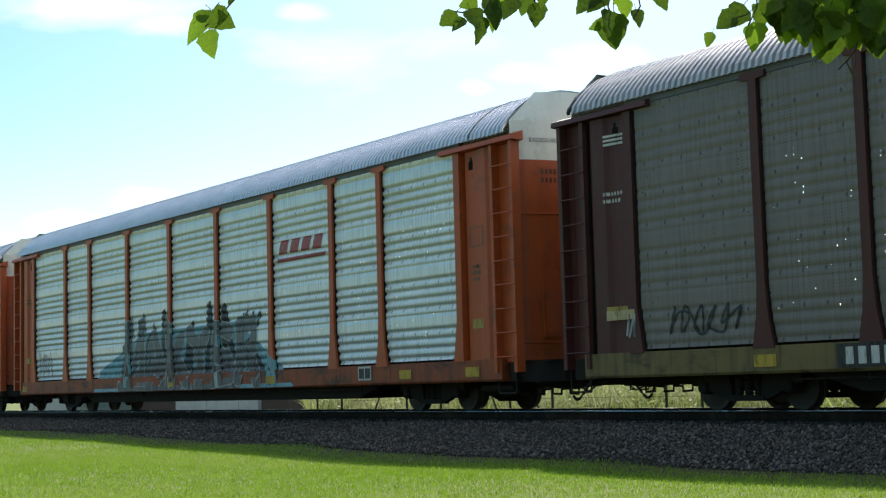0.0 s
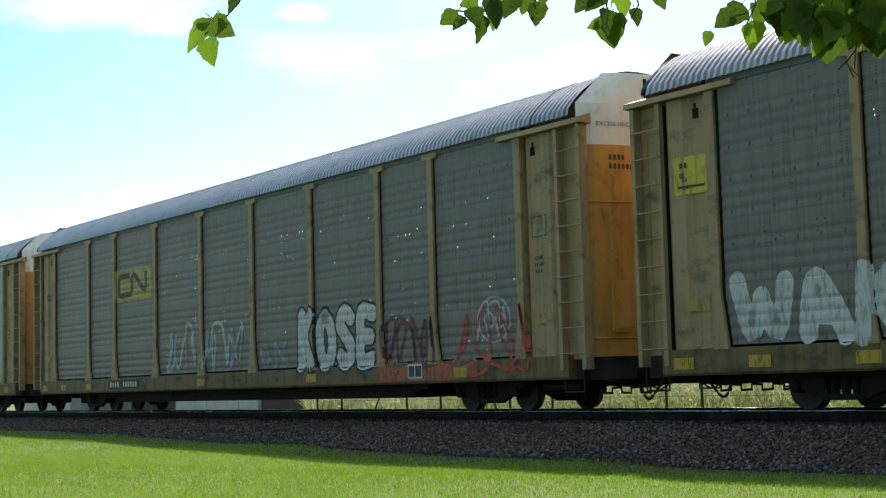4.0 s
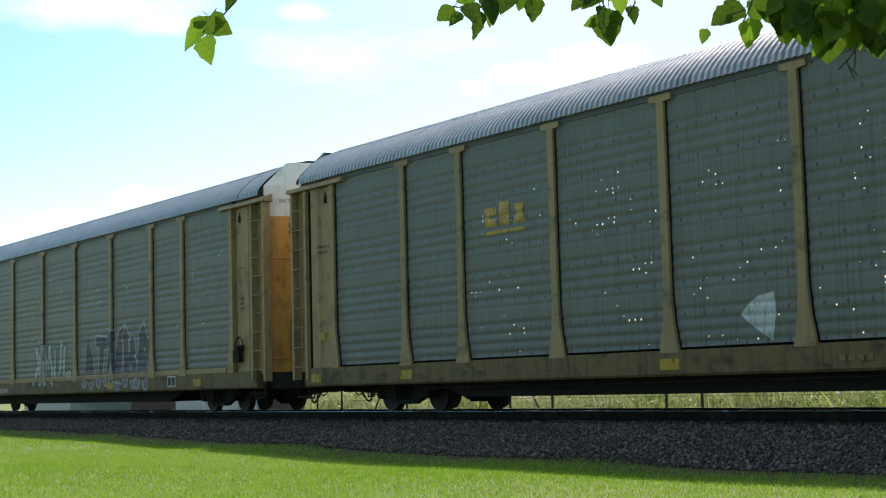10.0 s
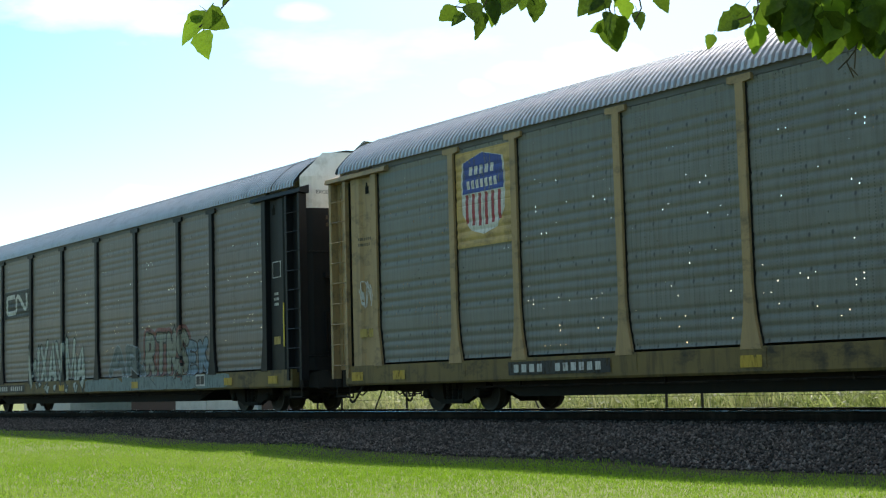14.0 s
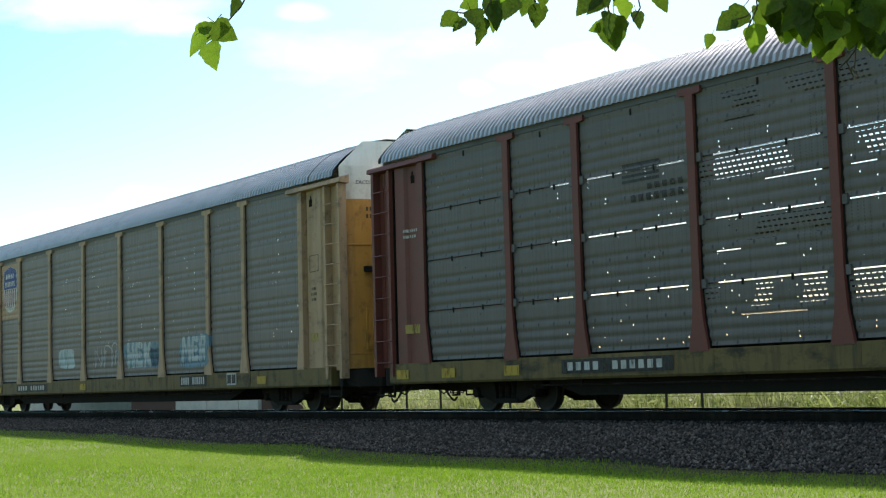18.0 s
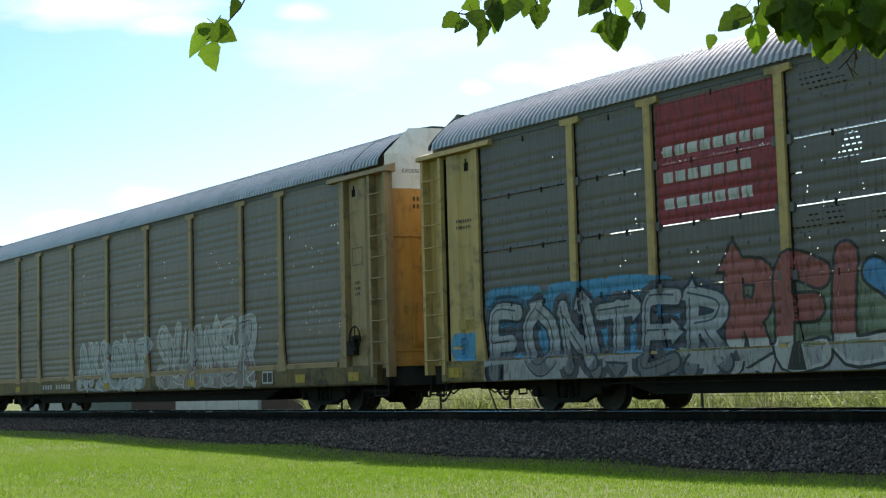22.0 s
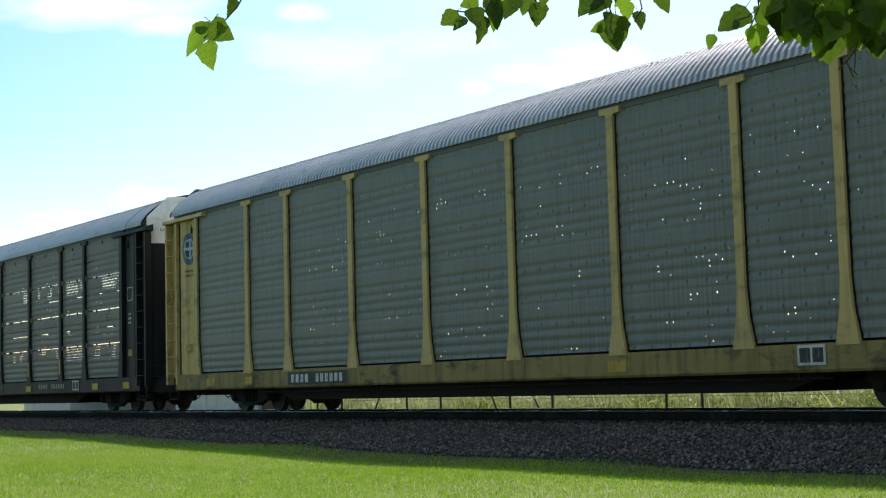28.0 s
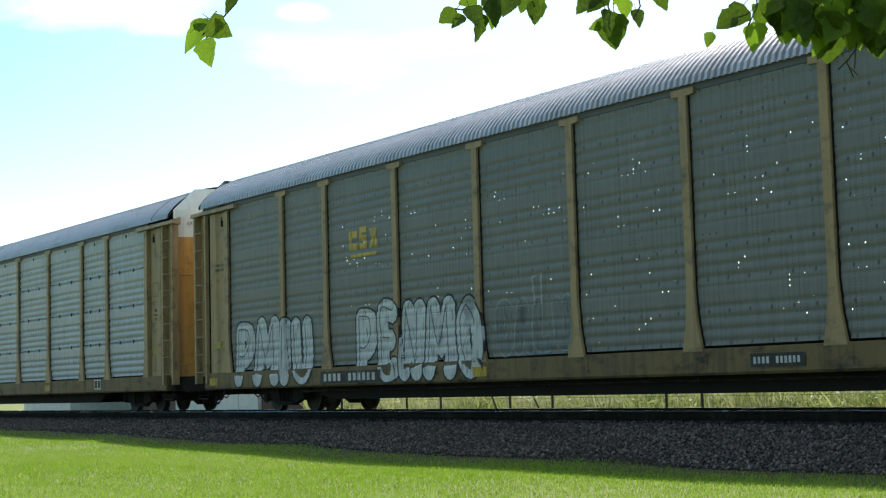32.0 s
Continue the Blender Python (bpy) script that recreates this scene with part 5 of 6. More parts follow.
def small_marks(car, seed, dark=False, flush=False):
    """Service boxes and small stencils on the corner sheets and sill; too small to read."""
    random.seed(seed)
    c = ink(0.5, 0.5, 0.48) if dark else ink(0.10, 0.08, 0.05)
    f = lambda x0, x1, z0, z1, t: [rect(x0, x1, z0, z0 + t), rect(x0, x1, z1 - t, z1), rect(x0, x0 + t, z0, z1), rect(x1 - t, x1, z0, z1)]
    lay("service_box", f(12.12, 12.62, 3.10, 3.48, 0.022), c, car, 1, flush)
    lay("stencil", bars(12.2, 12.5, 2.70, 2.76, 5) + bars(12.18, 12.54, 2.58, 2.64, 6) + bars(12.2, 12.5, 2.46, 2.52, 4), c, car, 1, flush)
    lay("notice", [rect(12.14, 12.56, 1.56, 1.74)], ink(0.36, 0.26, 0.06), car, 1, flush, "small yellow notice")
    lay("notice", [rect(-12.5, -12.05, 1.56, 1.74)], ink(0.36, 0.26, 0.06), car, 1, flush, "small yellow notice")
    lay("stencil", bars(-12.5, -12.05, 3.6, 3.66, 6) + bars(-12.5, -12.1, 3.48, 3.54, 5), c, car, 1, flush)
    lay("sill_label", [rect(8.1, 8.62, 0.66, 0.95)], ink(0.5, 0.5, 0.48), car, 3, flush)
    lay("sill_label_field", [rect(8.14, 8.34, 0.70, 0.91), rect(8.38, 8.58, 0.70, 0.91)], ink(*K_INK), car, 4, flush)
    for x in (-12.6, -11.0, -9.0, -1.4, 4.2, 9.9, 12.2):
        if random.random() < 0.75:
            lay("reflector", [rect(x - 0.22, x + 0.22, 0.66, 0.84)], ink(0.44, 0.29, 0.03), car, 3, flush, "yellow reflector strip")


def height_notice(car):
    """The words on the pale top of the leading end door."""
    co, fs = text_shape("EXCESS HEIGHT CAR")
    co = fit_box(co, -1.16, -0.1, 4.95, 5.03)
    bm = bmesh.new()
    vs = []
    for y, z in co:
        x = 13.38 + 0.30 * (1 - (y / 1.5) ** 2) ** 0.8
        vs.append(bm.verts.new((x + 0.012, y, z)))
    for f in fs:
        bm.faces.new([vs[i] for i in f])
    me = bpy.data.meshes.new("height_notice")
    bm.to_mesh(me)
    bm.free()
    part("height_notice", me, ink(*K_INK), car, "black stencilled words on the end door")
    bm = bmesh.new()
    for r, (n, z) in enumerate(((4, 4.36), (6, 4.20))):
        for i in range(n):
            y = -0.95 + 0.085 * i
            x = 13.38 + 0.30 * (1 - (y / 1.5) ** 2) ** 0.8 + 0.012
            vs = [bm.verts.new(p) for p in ((x, y, z), (x + 0.006, y + 0.05, z), (x + 0.006, y + 0.05, z + 0.09), (x, y, z + 0.09))]
            bm.faces.new(vs)
    part("end_number", bm, ink(0.07, 0.05, 0.03), car, "small dark number marks")


def shield_board(car, x0=-8.93, x1=-7.15, back=TAN):
    """Tan board with a blue and striped shield."""
    lay("emblem_board", [rect(x0, x1, 3.10, 4.93)], back, car, 1, label="tan board behind the shield")
    cx, w = (x0 + x1) / 2 + 0.0, 0.66
    def shield(s):
        return [(cx - w * s, 4.35), (cx - w * s * 0.93, 4.72), (cx - w * s * 0.55, 4.78), (cx, 4.70 + 0.16 * s), (cx + w * s * 0.55, 4.78), (cx + w * s * 0.93, 4.72), (cx + w * s, 4.35), (cx + w * s * 0.95, 3.75), (cx + w * s * 0.6, 3.42), (cx, 3.40 - 0.08 * s), (cx - w * s * 0.6, 3.42), (cx - w * s * 0.95, 3.75)]
    lay("shield_edge", [([(cx, 4.1)] + shield(1.06), [(0, i + 1, (i + 1) % 12 + 1) for i in range(12)])], ink(0.6, 0.6, 0.58), car, 2)
    lay("shield_head", [([(cx - w * 0.98, 4.12), (cx - w * 0.98, 4.35)] + shield(0.98)[1:6] + [(cx + w * 0.98, 4.35), (cx + w * 0.98, 4.12)], [tuple(range(9))])], ink(0.03, 0.06, 0.27), car, 3, label="blue head of the shield")
    lay("shield_stripe", [rect(cx - w + 0.10 + i * 0.205, cx - w + 0.19 + i * 0.205, 3.48 + 0.012 * (i - 2.5) ** 2, 4.10) for i in range(6)], ink(0.33, 0.04, 0.05), car, 3, label="red stripes of the shield")
    lay("shield_mark", bars(cx - 0.42, cx + 0.42, 4.46, 4.62, 5) + bars(cx - 0.5, cx + 0.5, 4.20, 4.36, 7), ink(0.6, 0.6, 0.58), car, 4)


def bar_emblem(car, x0, x1, z0, z1, board, colour, rule=True, flush=False):
    """A railway's mark as plain heavy shapes, with a rule beneath."""
    if board:
        lay("emblem_board", [rect(x0, x1, z0, z1)], board, car, 1, flush, "painted emblem board")
    w, h = x1 - x0, z1 - z0
    a, b = z0 + h * 0.34, z0 + h * 0.84
    t = w * 0.09
    s = [rect(x0 + w * 0.14, x0 + w * 0.36, a, a + t), rect(x0 + w * 0.14, x0 + w * 0.36, b - t, b), rect(x0 + w * 0.14, x0 + w * 0.22, a, b)]
    s += [rect(x0 + w * 0.42, x0 + w * 0.60, a + (b - a) * k, a + (b - a) * k + t * 0.9) for k in (0.0, 0.42, 0.84)]
    s += [rect(x0 + w * 0.42, x0 + w * 0.48, a + (b - a) * 0.42, b), rect(x0 + w * 0.54, x0 + w * 0.60, a, a + (b - a) * 0.5)]
    s += [rect(x0 + w * 0.66, x0 + w * 0.76, a, b, w * 0.12), rect(x0 + w * 0.80, x0 + w * 0.90, a, b, -w * 0.12)]
    if rule:
        s.append(rect(x0 + w * 0.16, x0 + w * 0.86, z0 + h * 0.14, z0 + h * 0.23))
    lay("emblem", s, colour, car, 2, flush)


def ribbon_emblem(car, x0, x1, z0, z1, board, colour, w=0.17):
    """A railway's mark drawn as one plain ribbon."""
    if board:
        lay("emblem_board", [rect(x0, x1, z0, z1)], board, car, 1, label="painted emblem board")
    W, H = x1 - x0, z1 - z0
    p = lambda u, v: (x0 + u * W, z0 + v * H)
    arc = [p(0.16 + 0.06 * math.cos(a), 0.70 + 0.1 * math.sin(a)) for a in (1.57, 2.4, 3.14)] + [p(0.10 + 0.06 * (1 + math.cos(a)), 0.30 + 0.1 * math.sin(a)) for a in (3.14, 3.9, 4.71)]
    pts = [p(0.40, 0.80)] + arc + [p(0.42, 0.22), p(0.46, 0.30), p(0.46, 0.72), p(0.52, 0.80), p(0.58, 0.74), p(0.76, 0.34), p(0.82, 0.30), p(0.85, 0.40), p(0.85, 0.86)]
    lay("emblem", [stroke(pts, w)], colour, car, 2)


# ---- the cars, from the first to pass to the last ----
LILAC = (0.26, 0.26, 0.55)
SILVER, GREYI = (0.50, 0.53, 0.54), (0.26, 0.28, 0.30)
GHOST = (0.40, 0.42, 0.43)
OCHRE = ink(0.42, 0.32, 0.10)
cars = []


def add(car, seed, dark=False, flush=False):
    small_marks(car, seed, dark, flush)
    height_notice(car)
    random.seed(seed * 13 + 1)
    cars.append(car)
    return car


c = add(rack_car("maroon rack car with dull grey screens and a dirty yellow sill", MAR, "dark", DTY, MAR), 0, True)
scrawl(c, -11.05, -9.46, 1.21, 1.64, ink(*K_INK), 6)
scrawl(c, -12.1, -11.75, 1.2, 1.6, ink(*GHOST), 3)
lay("notice", [rect(-12.51, -11.78, 1.51, 1.67)], ink(0.42, 0.34, 0.18), c, 2)
lay("stencil", [rect(-12.45, -11.98, 4.44 + 0.07 * i, 4.48 + 0.07 * i) for i in range(3)], ink(*W_INK), c, 2)
number_plate(c, -7.66, -4.9, 0.61, 0.95)

c = add(rack_car("orange rack car with bright galvanised screens and teal graffiti", ORG, "light", None, ORG, roof_m=ROOF_B), 1)
lay("emblem", [rect(4.6 + i * 0.52, 4.98 + i * 0.52, 3.62, 3.93, 0.12) for i in range(4)] + [rect(4.5, 6.7, 3.44, 3.52, 0.1)], ink(0.36, 0.07, 0.08), c, 1)
lay("spray_ground", [([(-6.7, 0.58), (5.3, 0.58), (4.6, 1.1), (3.3, 1.75), (2.4, 2.2), (-3.2, 2.15), (-4.6, 1.7), (-6.3, 1.2)], [tuple(range(8))])], ink(0.15, 0.33, 0.39), c, 0, label="teal sprayed ground of the graffiti")
lay("spray_base", [([(-4.6, 0.58), (2.6, 0.58), (1.9, 1.15), (-3.9, 1.15)], [(0, 1, 2, 3)])], ink(0.10, 0.10, 0.105), c, 1)
for x, z, lean, b in ((-4.3, 1.95, -0.2, 0.5), (-2.9, 2.15, 0.1, 0.6), (-1.6, 2.75, -0.25, 0.7), (-0.4, 2.35, 0.3, 0.6), (1.0, 2.8, -0.1, 0.7), (2.1, 2.7, -0.4, 0.8), (3.4, 1.8, -0.4, 0.9)):
    lay("spray_spike", [([(x - b * 0.55, 1.0), (x + b * 0.55, 0.95), (x + lean + 0.12, z), (x + lean - 0.12, z - 0.1)], [(0, 1, 2, 3)])], ink(0.02, 0.03, 0.035), c, 1.4)
piece(c, "MAKYER", -4.7, 3.6, 0.62, 2.3, ink(0.13, 0.145, 0.15), ink(0.36, 0.42, 0.43), 0.34, 0.022, fade=ink(0.10, 0.10, 0.105), split=0.4, curl=0, wild=1.0, layer=2, label="sprayed grey angular letters with pale edges")
scrawl(c, 2.7, 3.7, 1.95, 2.4, ink(0.02, 0.04, 0.05), 4, 0.05)
scrawl(c, 3.7, 4.8, 0.72, 1.0, ink(0.02, 0.04, 0.05), 4, 0.05)
scrawl(c, -11.4, -10.2, 1.1, 1.9, ink(*GREYI), 4)

c = add(rack_car("orange rack car with bright galvanised screens and an orange sill", ORG, "light", None, ORG, roof_m=ROOF_B, brake=True, lip=True), 2)
lay("emblem", [rect(4.6 + i * 0.52, 4.98 + i * 0.52, 3.62, 3.90, 0.12) for i in range(4)] + [rect(4.5, 6.7, 3.42, 3.50, 0.1)], ink(0.36, 0.07, 0.08), c, 1)
number_plate(c, -6.84, -4.3)

c = add(rack_car("tan rack car with dull screens, teal and white graffiti", TAN, "dark", DTY, DOORY, DOORY, see=True), 3)
bar_emblem(c, -6.89, -4.49, 3.2, 3.99, OCHRE, ink(0.16, 0.12, 0.05))
wash(c, -1.2, 4.4, 0.66, 1.5, ink(*GHOST), 3)
piece(c, "TONES", -0.8, 4.4, 0.95, 2.2, ink(0.045, 0.095, 0.13), ink(0.48, 0.52, 0.52), 0.50, 0.06, label="sprayed dark blue bubble letters with white outlines")
piece(c, "VAKI", 6.4, 9.4, 1.5, 2.3, ink(0.10, 0.40, 0.36), ink(0.01, 0.09, 0.10), 0.55, 0.045, halo=ink(0.025, 0.10, 0.10), label="sprayed teal bubble letters")
piece(c, "OHES", 6.6, 9.7, 0.70, 1.62, ink(0.10, 0.38, 0.34), ink(0.01, 0.09, 0.10), 0.55, 0.045, halo=ink(0.025, 0.10, 0.10), fade=ink(0.05, 0.22, 0.20), split=0.4, layer=4, label="sprayed teal bubble letters")
piece(c, "WAK", -11.6, -8.3, 0.95, 2.1, ink(0.50, 0.51, 0.49), None, 0.40, 0.03, wild=0.5, label="sprayed white letters")
piece(c, "IEA", -5.7, -1.3, 0.64, 2.15, ink(0.27, 0.22, 0.21), ink(0.45, 0.46, 0.45), 0.40, 0.035, halo=ink(0.05, 0.16, 0.13), curl=0, wild=0.3, label="sprayed pinkish letters with a green glow")
scrawl(c, -5.6, -1.6, 1.06, 1.84, ink(*GHOST), 7, 0.07)
number_plate(c, -7.5, -4.8)
lay("notice", [rect(-12.68, -11.98, 3.4, 4.0)], ink(0.55, 0.42, 0.05), c, 2, label="yellow notice with dark lines")
lay("notice_lines", bars(-12.55, -12.1, 3.82, 3.9, 4) + bars(-12.55, -12.1, 3.66, 3.74, 3) + [rect(-12.6, -12.05, 3.5, 3.54)], ink(*K_INK), c, 3)

c = add(rack_car("tan rack car with dull screens and white lettered graffiti", TAN, "dark", None, DOORY), 4)
ribbon_emblem(c, -7.0, -4.5, 3.08, 3.99, OCHRE, ink(0.05, 0.045, 0.04))
piece(c, "KOSE", 3.5, 6.9, 0.90, 2.25, ink(*W_INK), ink(*K_INK), 0.42, 0.06, label="sprayed white bubble letters with black outlines")
scrawl(c, 6.95, 9.11, 1.0, 1.86, ink(0.12, 0.04, 0.05), 6, 0.09)
wash(c, 7.0, 10.4, 0.62, 1.0, ink(0.36, 0.09, 0.04), 3)
scrawl(c, 9.6, 12.4, 0.8, 1.95, ink(0.45, 0.05, 0.03), 4, 0.07)
lay("spray_ring", [loop(10.95, 1.7, 0.5, 0.42, 0.045), loop(10.8, 1.7, 0.14, 0.14, 0.04), loop(11.12, 1.68, 0.14, 0.14, 0.04)], ink(*GHOST), c, 1)
scrawl(c, 10.4, 11.5, 1.3, 2.0, ink(*GHOST), 4)
scrawl(c, -3.55, -1.82, 1.1, 2.15, ink(*GHOST), 4, 0.1)
scrawl(c, -1.32, 1.14, 1.1, 2.1, ink(*GHOST), 5, 0.1)
scrawl(c, 1.6, 3.2, 1.1, 1.6, ink(*GREYI), 4, 0.07)
number_plate(c, -7.44, -5.24)

c = add(rack_car("tan rack car with greyish screens and thin black tags", TAN, "mid", DTY, DOORY, see=True), 5)
scrawl(c, -11.37, -9.75, 1.47, 2.14, ink(*K_INK), 6, 0.035)
scrawl(c, -8.65, -7.78, 1.22, 1.72, ink(0.02, 0.06, 0.14), 6, 0.05)
lay("emblem", bars(-6.77, -4.6, 3.32, 3.72, 6, 0.7), ink(*K_INK), c, 1)
number_plate(c, -6.81, -4.5)

c = add(rack_car("yellow rack car with dark pierced screens in four tiers", YEL, "holes", YEL, DOORY, seams=True, see=True), 6)
bar_emblem(c, -6.93, -4.45, 3.0, 4.1, YEL, ink(*K_INK))
number_plate(c, -7.42, -4.75)
lay("number_panel", [rect(5.23, 6.52, 0.70, 0.94)], ink(0.05, 0.03, 0.025), c, 3)
lay("number_marks", bars(5.5, 6.25, 0.74, 0.90, 3), ink(0.35, 0.06, 0.05), c, 4)

c = add(rack_car("brown flush-sided rack car with bright screens and large graffiti", BRN, "light", None, WHT, YEL, ROOF_B, flush=True), 7, flush=True)
wash(c, -11.9, -4.4, 0.62, 1.9, ink(0.30, 0.13, 0.22), 4, flush=True)
piece(c, "CHTK", -11.9, -5.2, 0.60, 2.35, ink(*LILAC), ink(0.04, 0.04, 0.10), 0.52, 0.06, flush=True, fade=ink(0.21, 0.20, 0.47), split=0.35, label="sprayed lilac bubble letters with dark outlines")
scrawl(c, -6.2, -4.7, 1.75, 2.5, ink(*K_INK), 6, 0.04, flush=True)
lay("spray_patch", [rect(-2.6, 1.8, 0.62, 0.95)], ink(0.17, 0.42, 0.52), c, 0.5, True)
piece(c, "TKU", -3.4, 1.9, 0.62, 2.05, ink(0.17, 0.45, 0.55), ink(0.02, 0.05, 0.07), 0.46, 0.06, flush=True, label="sprayed sky blue letters with dark outlines")
wash(c, 1.7, 8.9, 0.60, 2.5, ink(0.10, 0.26, 0.06), 4, flush=True)
for i, x in enumerate((2.75, 4.35, 5.95, 7.55)):
    top = 2.62 + 0.13 * i
    mid, hz = (0.78 + top) / 2, (top - 0.78) / 2
    lay("spray_halo", [blob(x, mid, 0.98, hz + 0.18, 0.03, 24, 5.0)], ink(0.14, 0.38, 0.07), c, 0.5 + 0.1 * i, True)
    lay("letter_outline", [blob(x - 0.03, mid - 0.03, 0.86, hz + 0.06, 0.03, 24, 5.0)], ink(0.02, 0.015, 0.02), c, 1.0 + 0.1 * i, True)
    lay("letter_body", [blob(x, mid, 0.77, hz, 0.03, 24, 5.0)], ink(0.40, 0.10, 0.15), c, 2.0 + 0.1 * i, True, "pink fat sprayed letter")
    lay("letter_fade", [blob(x, 1.28, 0.75, 0.48, 0.03, 24, 5.0)], ink(0.17, 0.07, 0.20), c, 3.0 + 0.1 * i, True)
    lay("letter_foot", [blob(x, 1.02, 0.74, 0.26, 0.03, 24, 5.0)], ink(0.07, 0.06, 0.18), c, 3.6 + 0.1 * i, True)
    if i == 0:
        lay("letter_notch", [([(x + 0.62, mid + 0.55), (x + 0.95, mid + 0.2), (x + 0.95, top + 0.1), (x + 0.30, top + 0.1)], [(0, 1, 2, 3)])], ink(0.14, 0.38, 0.07), c, 3.9, True)
        lay("letter_eye", [rect(x - 0.22, x + 0.18, mid - 0.5, mid - 0.12)], ink(0.02, 0.015, 0.02), c, 4.2, True)
    lay("letter_eye", [rect(x - 0.22, x + 0.16, mid + 0.1, mid + 0.55)], ink(0.02, 0.015, 0.02), c, 4.2 + 0.1 * i, True)
    lay("letter_eye_fill", [rect(x - 0.12, x + 0.12, mid + 0.16, mid + 0.40)], ink(0.16, 0.36, 0.10), c, 5.0 + 0.1 * i, True)
wash(c, 8.6, 9.4, 0.9, 2.3, ink(0.16, 0.40, 0.08), 1, 0.7, True)
scrawl(c, 8.4, 9.3, 1.9, 2.35, ink(*K_INK), 3, 0.04, 3, True)
scrawl(c, 8.4, 9.3, 1.1, 1.5, ink(*K_INK), 4, 0.04, 3, True)
bar_emblem(c, -8.75, -7.3, 3.5, 4.3, None, ink(0.05, 0.035, 0.02), False, True)
lay("emblem_bracket", [rect(-8.85, -8.78, 3.45, 4.25), rect(-7.27, -7.20, 3.45, 4.25), rect(-8.85, -8.7, 3.45, 3.5), rect(-7.35, -7.2, 3.45, 3.5)], ink(0.05, 0.035, 0.02), c, 2, True)
word(c, "BI", 12.80, 13.08, 2.58, 2.84, ink(*W_INK), fat=0.0, flush=True, label="white stencilled letters")
number_plate(c, -5.84, -3.54, flush=True)

c = add(rack_car("tan rack car with dull green-grey screens and a black tag", TAN, "green", None, DOORY), 8)
bar_emblem(c, -6.5, -4.85, 3.17, 3.89, None, ink(0.52, 0.34, 0.08))
piece(c, "NSR", 9.3, 11.5, 1.25, 2.5, ink(*K_INK), None, 0.10, 0.0, label="thin black sprayed letters")
lay("spray_patch", [([(0.55, 1.45), (0.12, 1.45), (0.30, 1.62), (0.50, 1.72), (0.80, 1.76), (0.83, 1.45), (0.74, 1.04), (0.34, 1.28)], [(0, i, i + 1) for i in range(1, 7)] + [(0, 7, 1)])], ink(0.55, 0.56, 0.56), c, 0)
scrawl(c, 4.97, 6.73, 1.0, 1.6, ink(*GHOST), 5, 0.07)
scrawl(c, 7.2, 8.8, 1.0, 1.45, ink(*GHOST), 5, 0.07)
number_plate(c, 1.9, 3.9, 0.66, 0.84, False, (0.2, 0.15, 0.06))

c = add(rack_car("tan rack car with grey-green screens and faded silver graffiti", TAN, "green", None, DOORY, brake=True, lip=True), 9)
lay("emblem_board", [rect(-8.93, -7.14, 3.1, 4.93)], YEL, c, 1)
lay("emblem", [([(-8.72, 3.62), (-7.5, 3.56), (-7.46, 4.5), (-8.72, 4.55)], [(0, 1, 2, 3)])], ink(0.50, 0.34, 0.25), c, 2)
lay("emblem_hill", [([(-8.72, 3.6), (-7.5, 3.58), (-8.0, 3.95), (-8.35, 4.2), (-8.72, 4.3)], [(0, 1, 2, 3, 4)])], ink(0.05, 0.24, 0.11), c, 3, label="faded green patch")
wash(c, -11.58, -6.85, 0.95, 1.85, ink(0.16, 0.25, 0.36), 3)
scrawl(c, -11.4, -7.0, 1.0, 1.9, ink(0.28, 0.36, 0.44), 6, 0.1)
piece(c, "XMUL", -2.2, 1.0, 0.90, 2.1, ink(0.42, 0.43, 0.40), ink(0.07, 0.08, 0.07), 0.30, 0.04, curl=0, wild=0.95)
piece(c, "ATMHR", 2.0, 6.9, 0.72, 2.2, ink(0.085, 0.075, 0.09), ink(0.40, 0.40, 0.42), 0.38, 0.045, fade=ink(0.20, 0.17, 0.20), split=0.3, curl=0, wild=0.95, label="sprayed dark letters with silver outlines")
number_plate(c, -6.64, -4.49, 0.6, 0.85, False)

c = add(rack_car("yellow-tan rack car with dull screens and white block graffiti", TAN, "dark", DTY, DOORY, DOORY, brake=True), 10)
piece(c, "WOM", -11.6, -8.75, 0.98, 2.1, ink(0.50, 0.52, 0.52), ink(0.05, 0.05, 0.05), 0.46, 0.04, fade=ink(0.40, 0.37, 0.20), split=0.45, label="sprayed white and yellow bubble letters")
piece(c, "PIRAD", -8.4, -4.35, 0.98, 2.15, ink(0.50, 0.52, 0.52), ink(0.06, 0.06, 0.06), 0.52, 0.035, fade=ink(0.40, 0.37, 0.20), split=0.42, label="sprayed white and yellow bubble letters")
lay("spray_face", [blob(-3.75, 1.35, 0.36, 0.55, 0.1)], ink(0.30, 0.30, 0.32), c, 1)
lay("spray_face_marks", [blob(-3.85, 1.5, 0.1, 0.12, 0.1, 10), blob(-3.62, 1.5, 0.09, 0.11, 0.1, 10), stroke([(-3.9, 1.15), (-3.75, 1.08), (-3.58, 1.16)], 0.05), loop(-3.75, 1.35, 0.38, 0.57, 0.05)], ink(0.04, 0.04, 0.05), c, 2)
piece(c, "X", -3.7, -2.0, 0.95, 2.3, ink(0.46, 0.48, 0.49), ink(0.05, 0.05, 0.05), 0.40, 0.04, fade=ink(0.40, 0.37, 0.20), split=0.45)
lay("emblem", [rect(-6.7, -5.7, 3.55 + 0.09 * i, 3.60 + 0.09 * i) for i in range(4)] + bars(-5.6, -4.5, 3.3, 3.42, 5) + bars(-5.6, -4.5, 3.6, 3.74, 5), ink(*K_INK), c, 1)
number_plate(c, -7.36, -4.6)
number_plate(c, 5.09, 6.32, 0.71, 0.94)

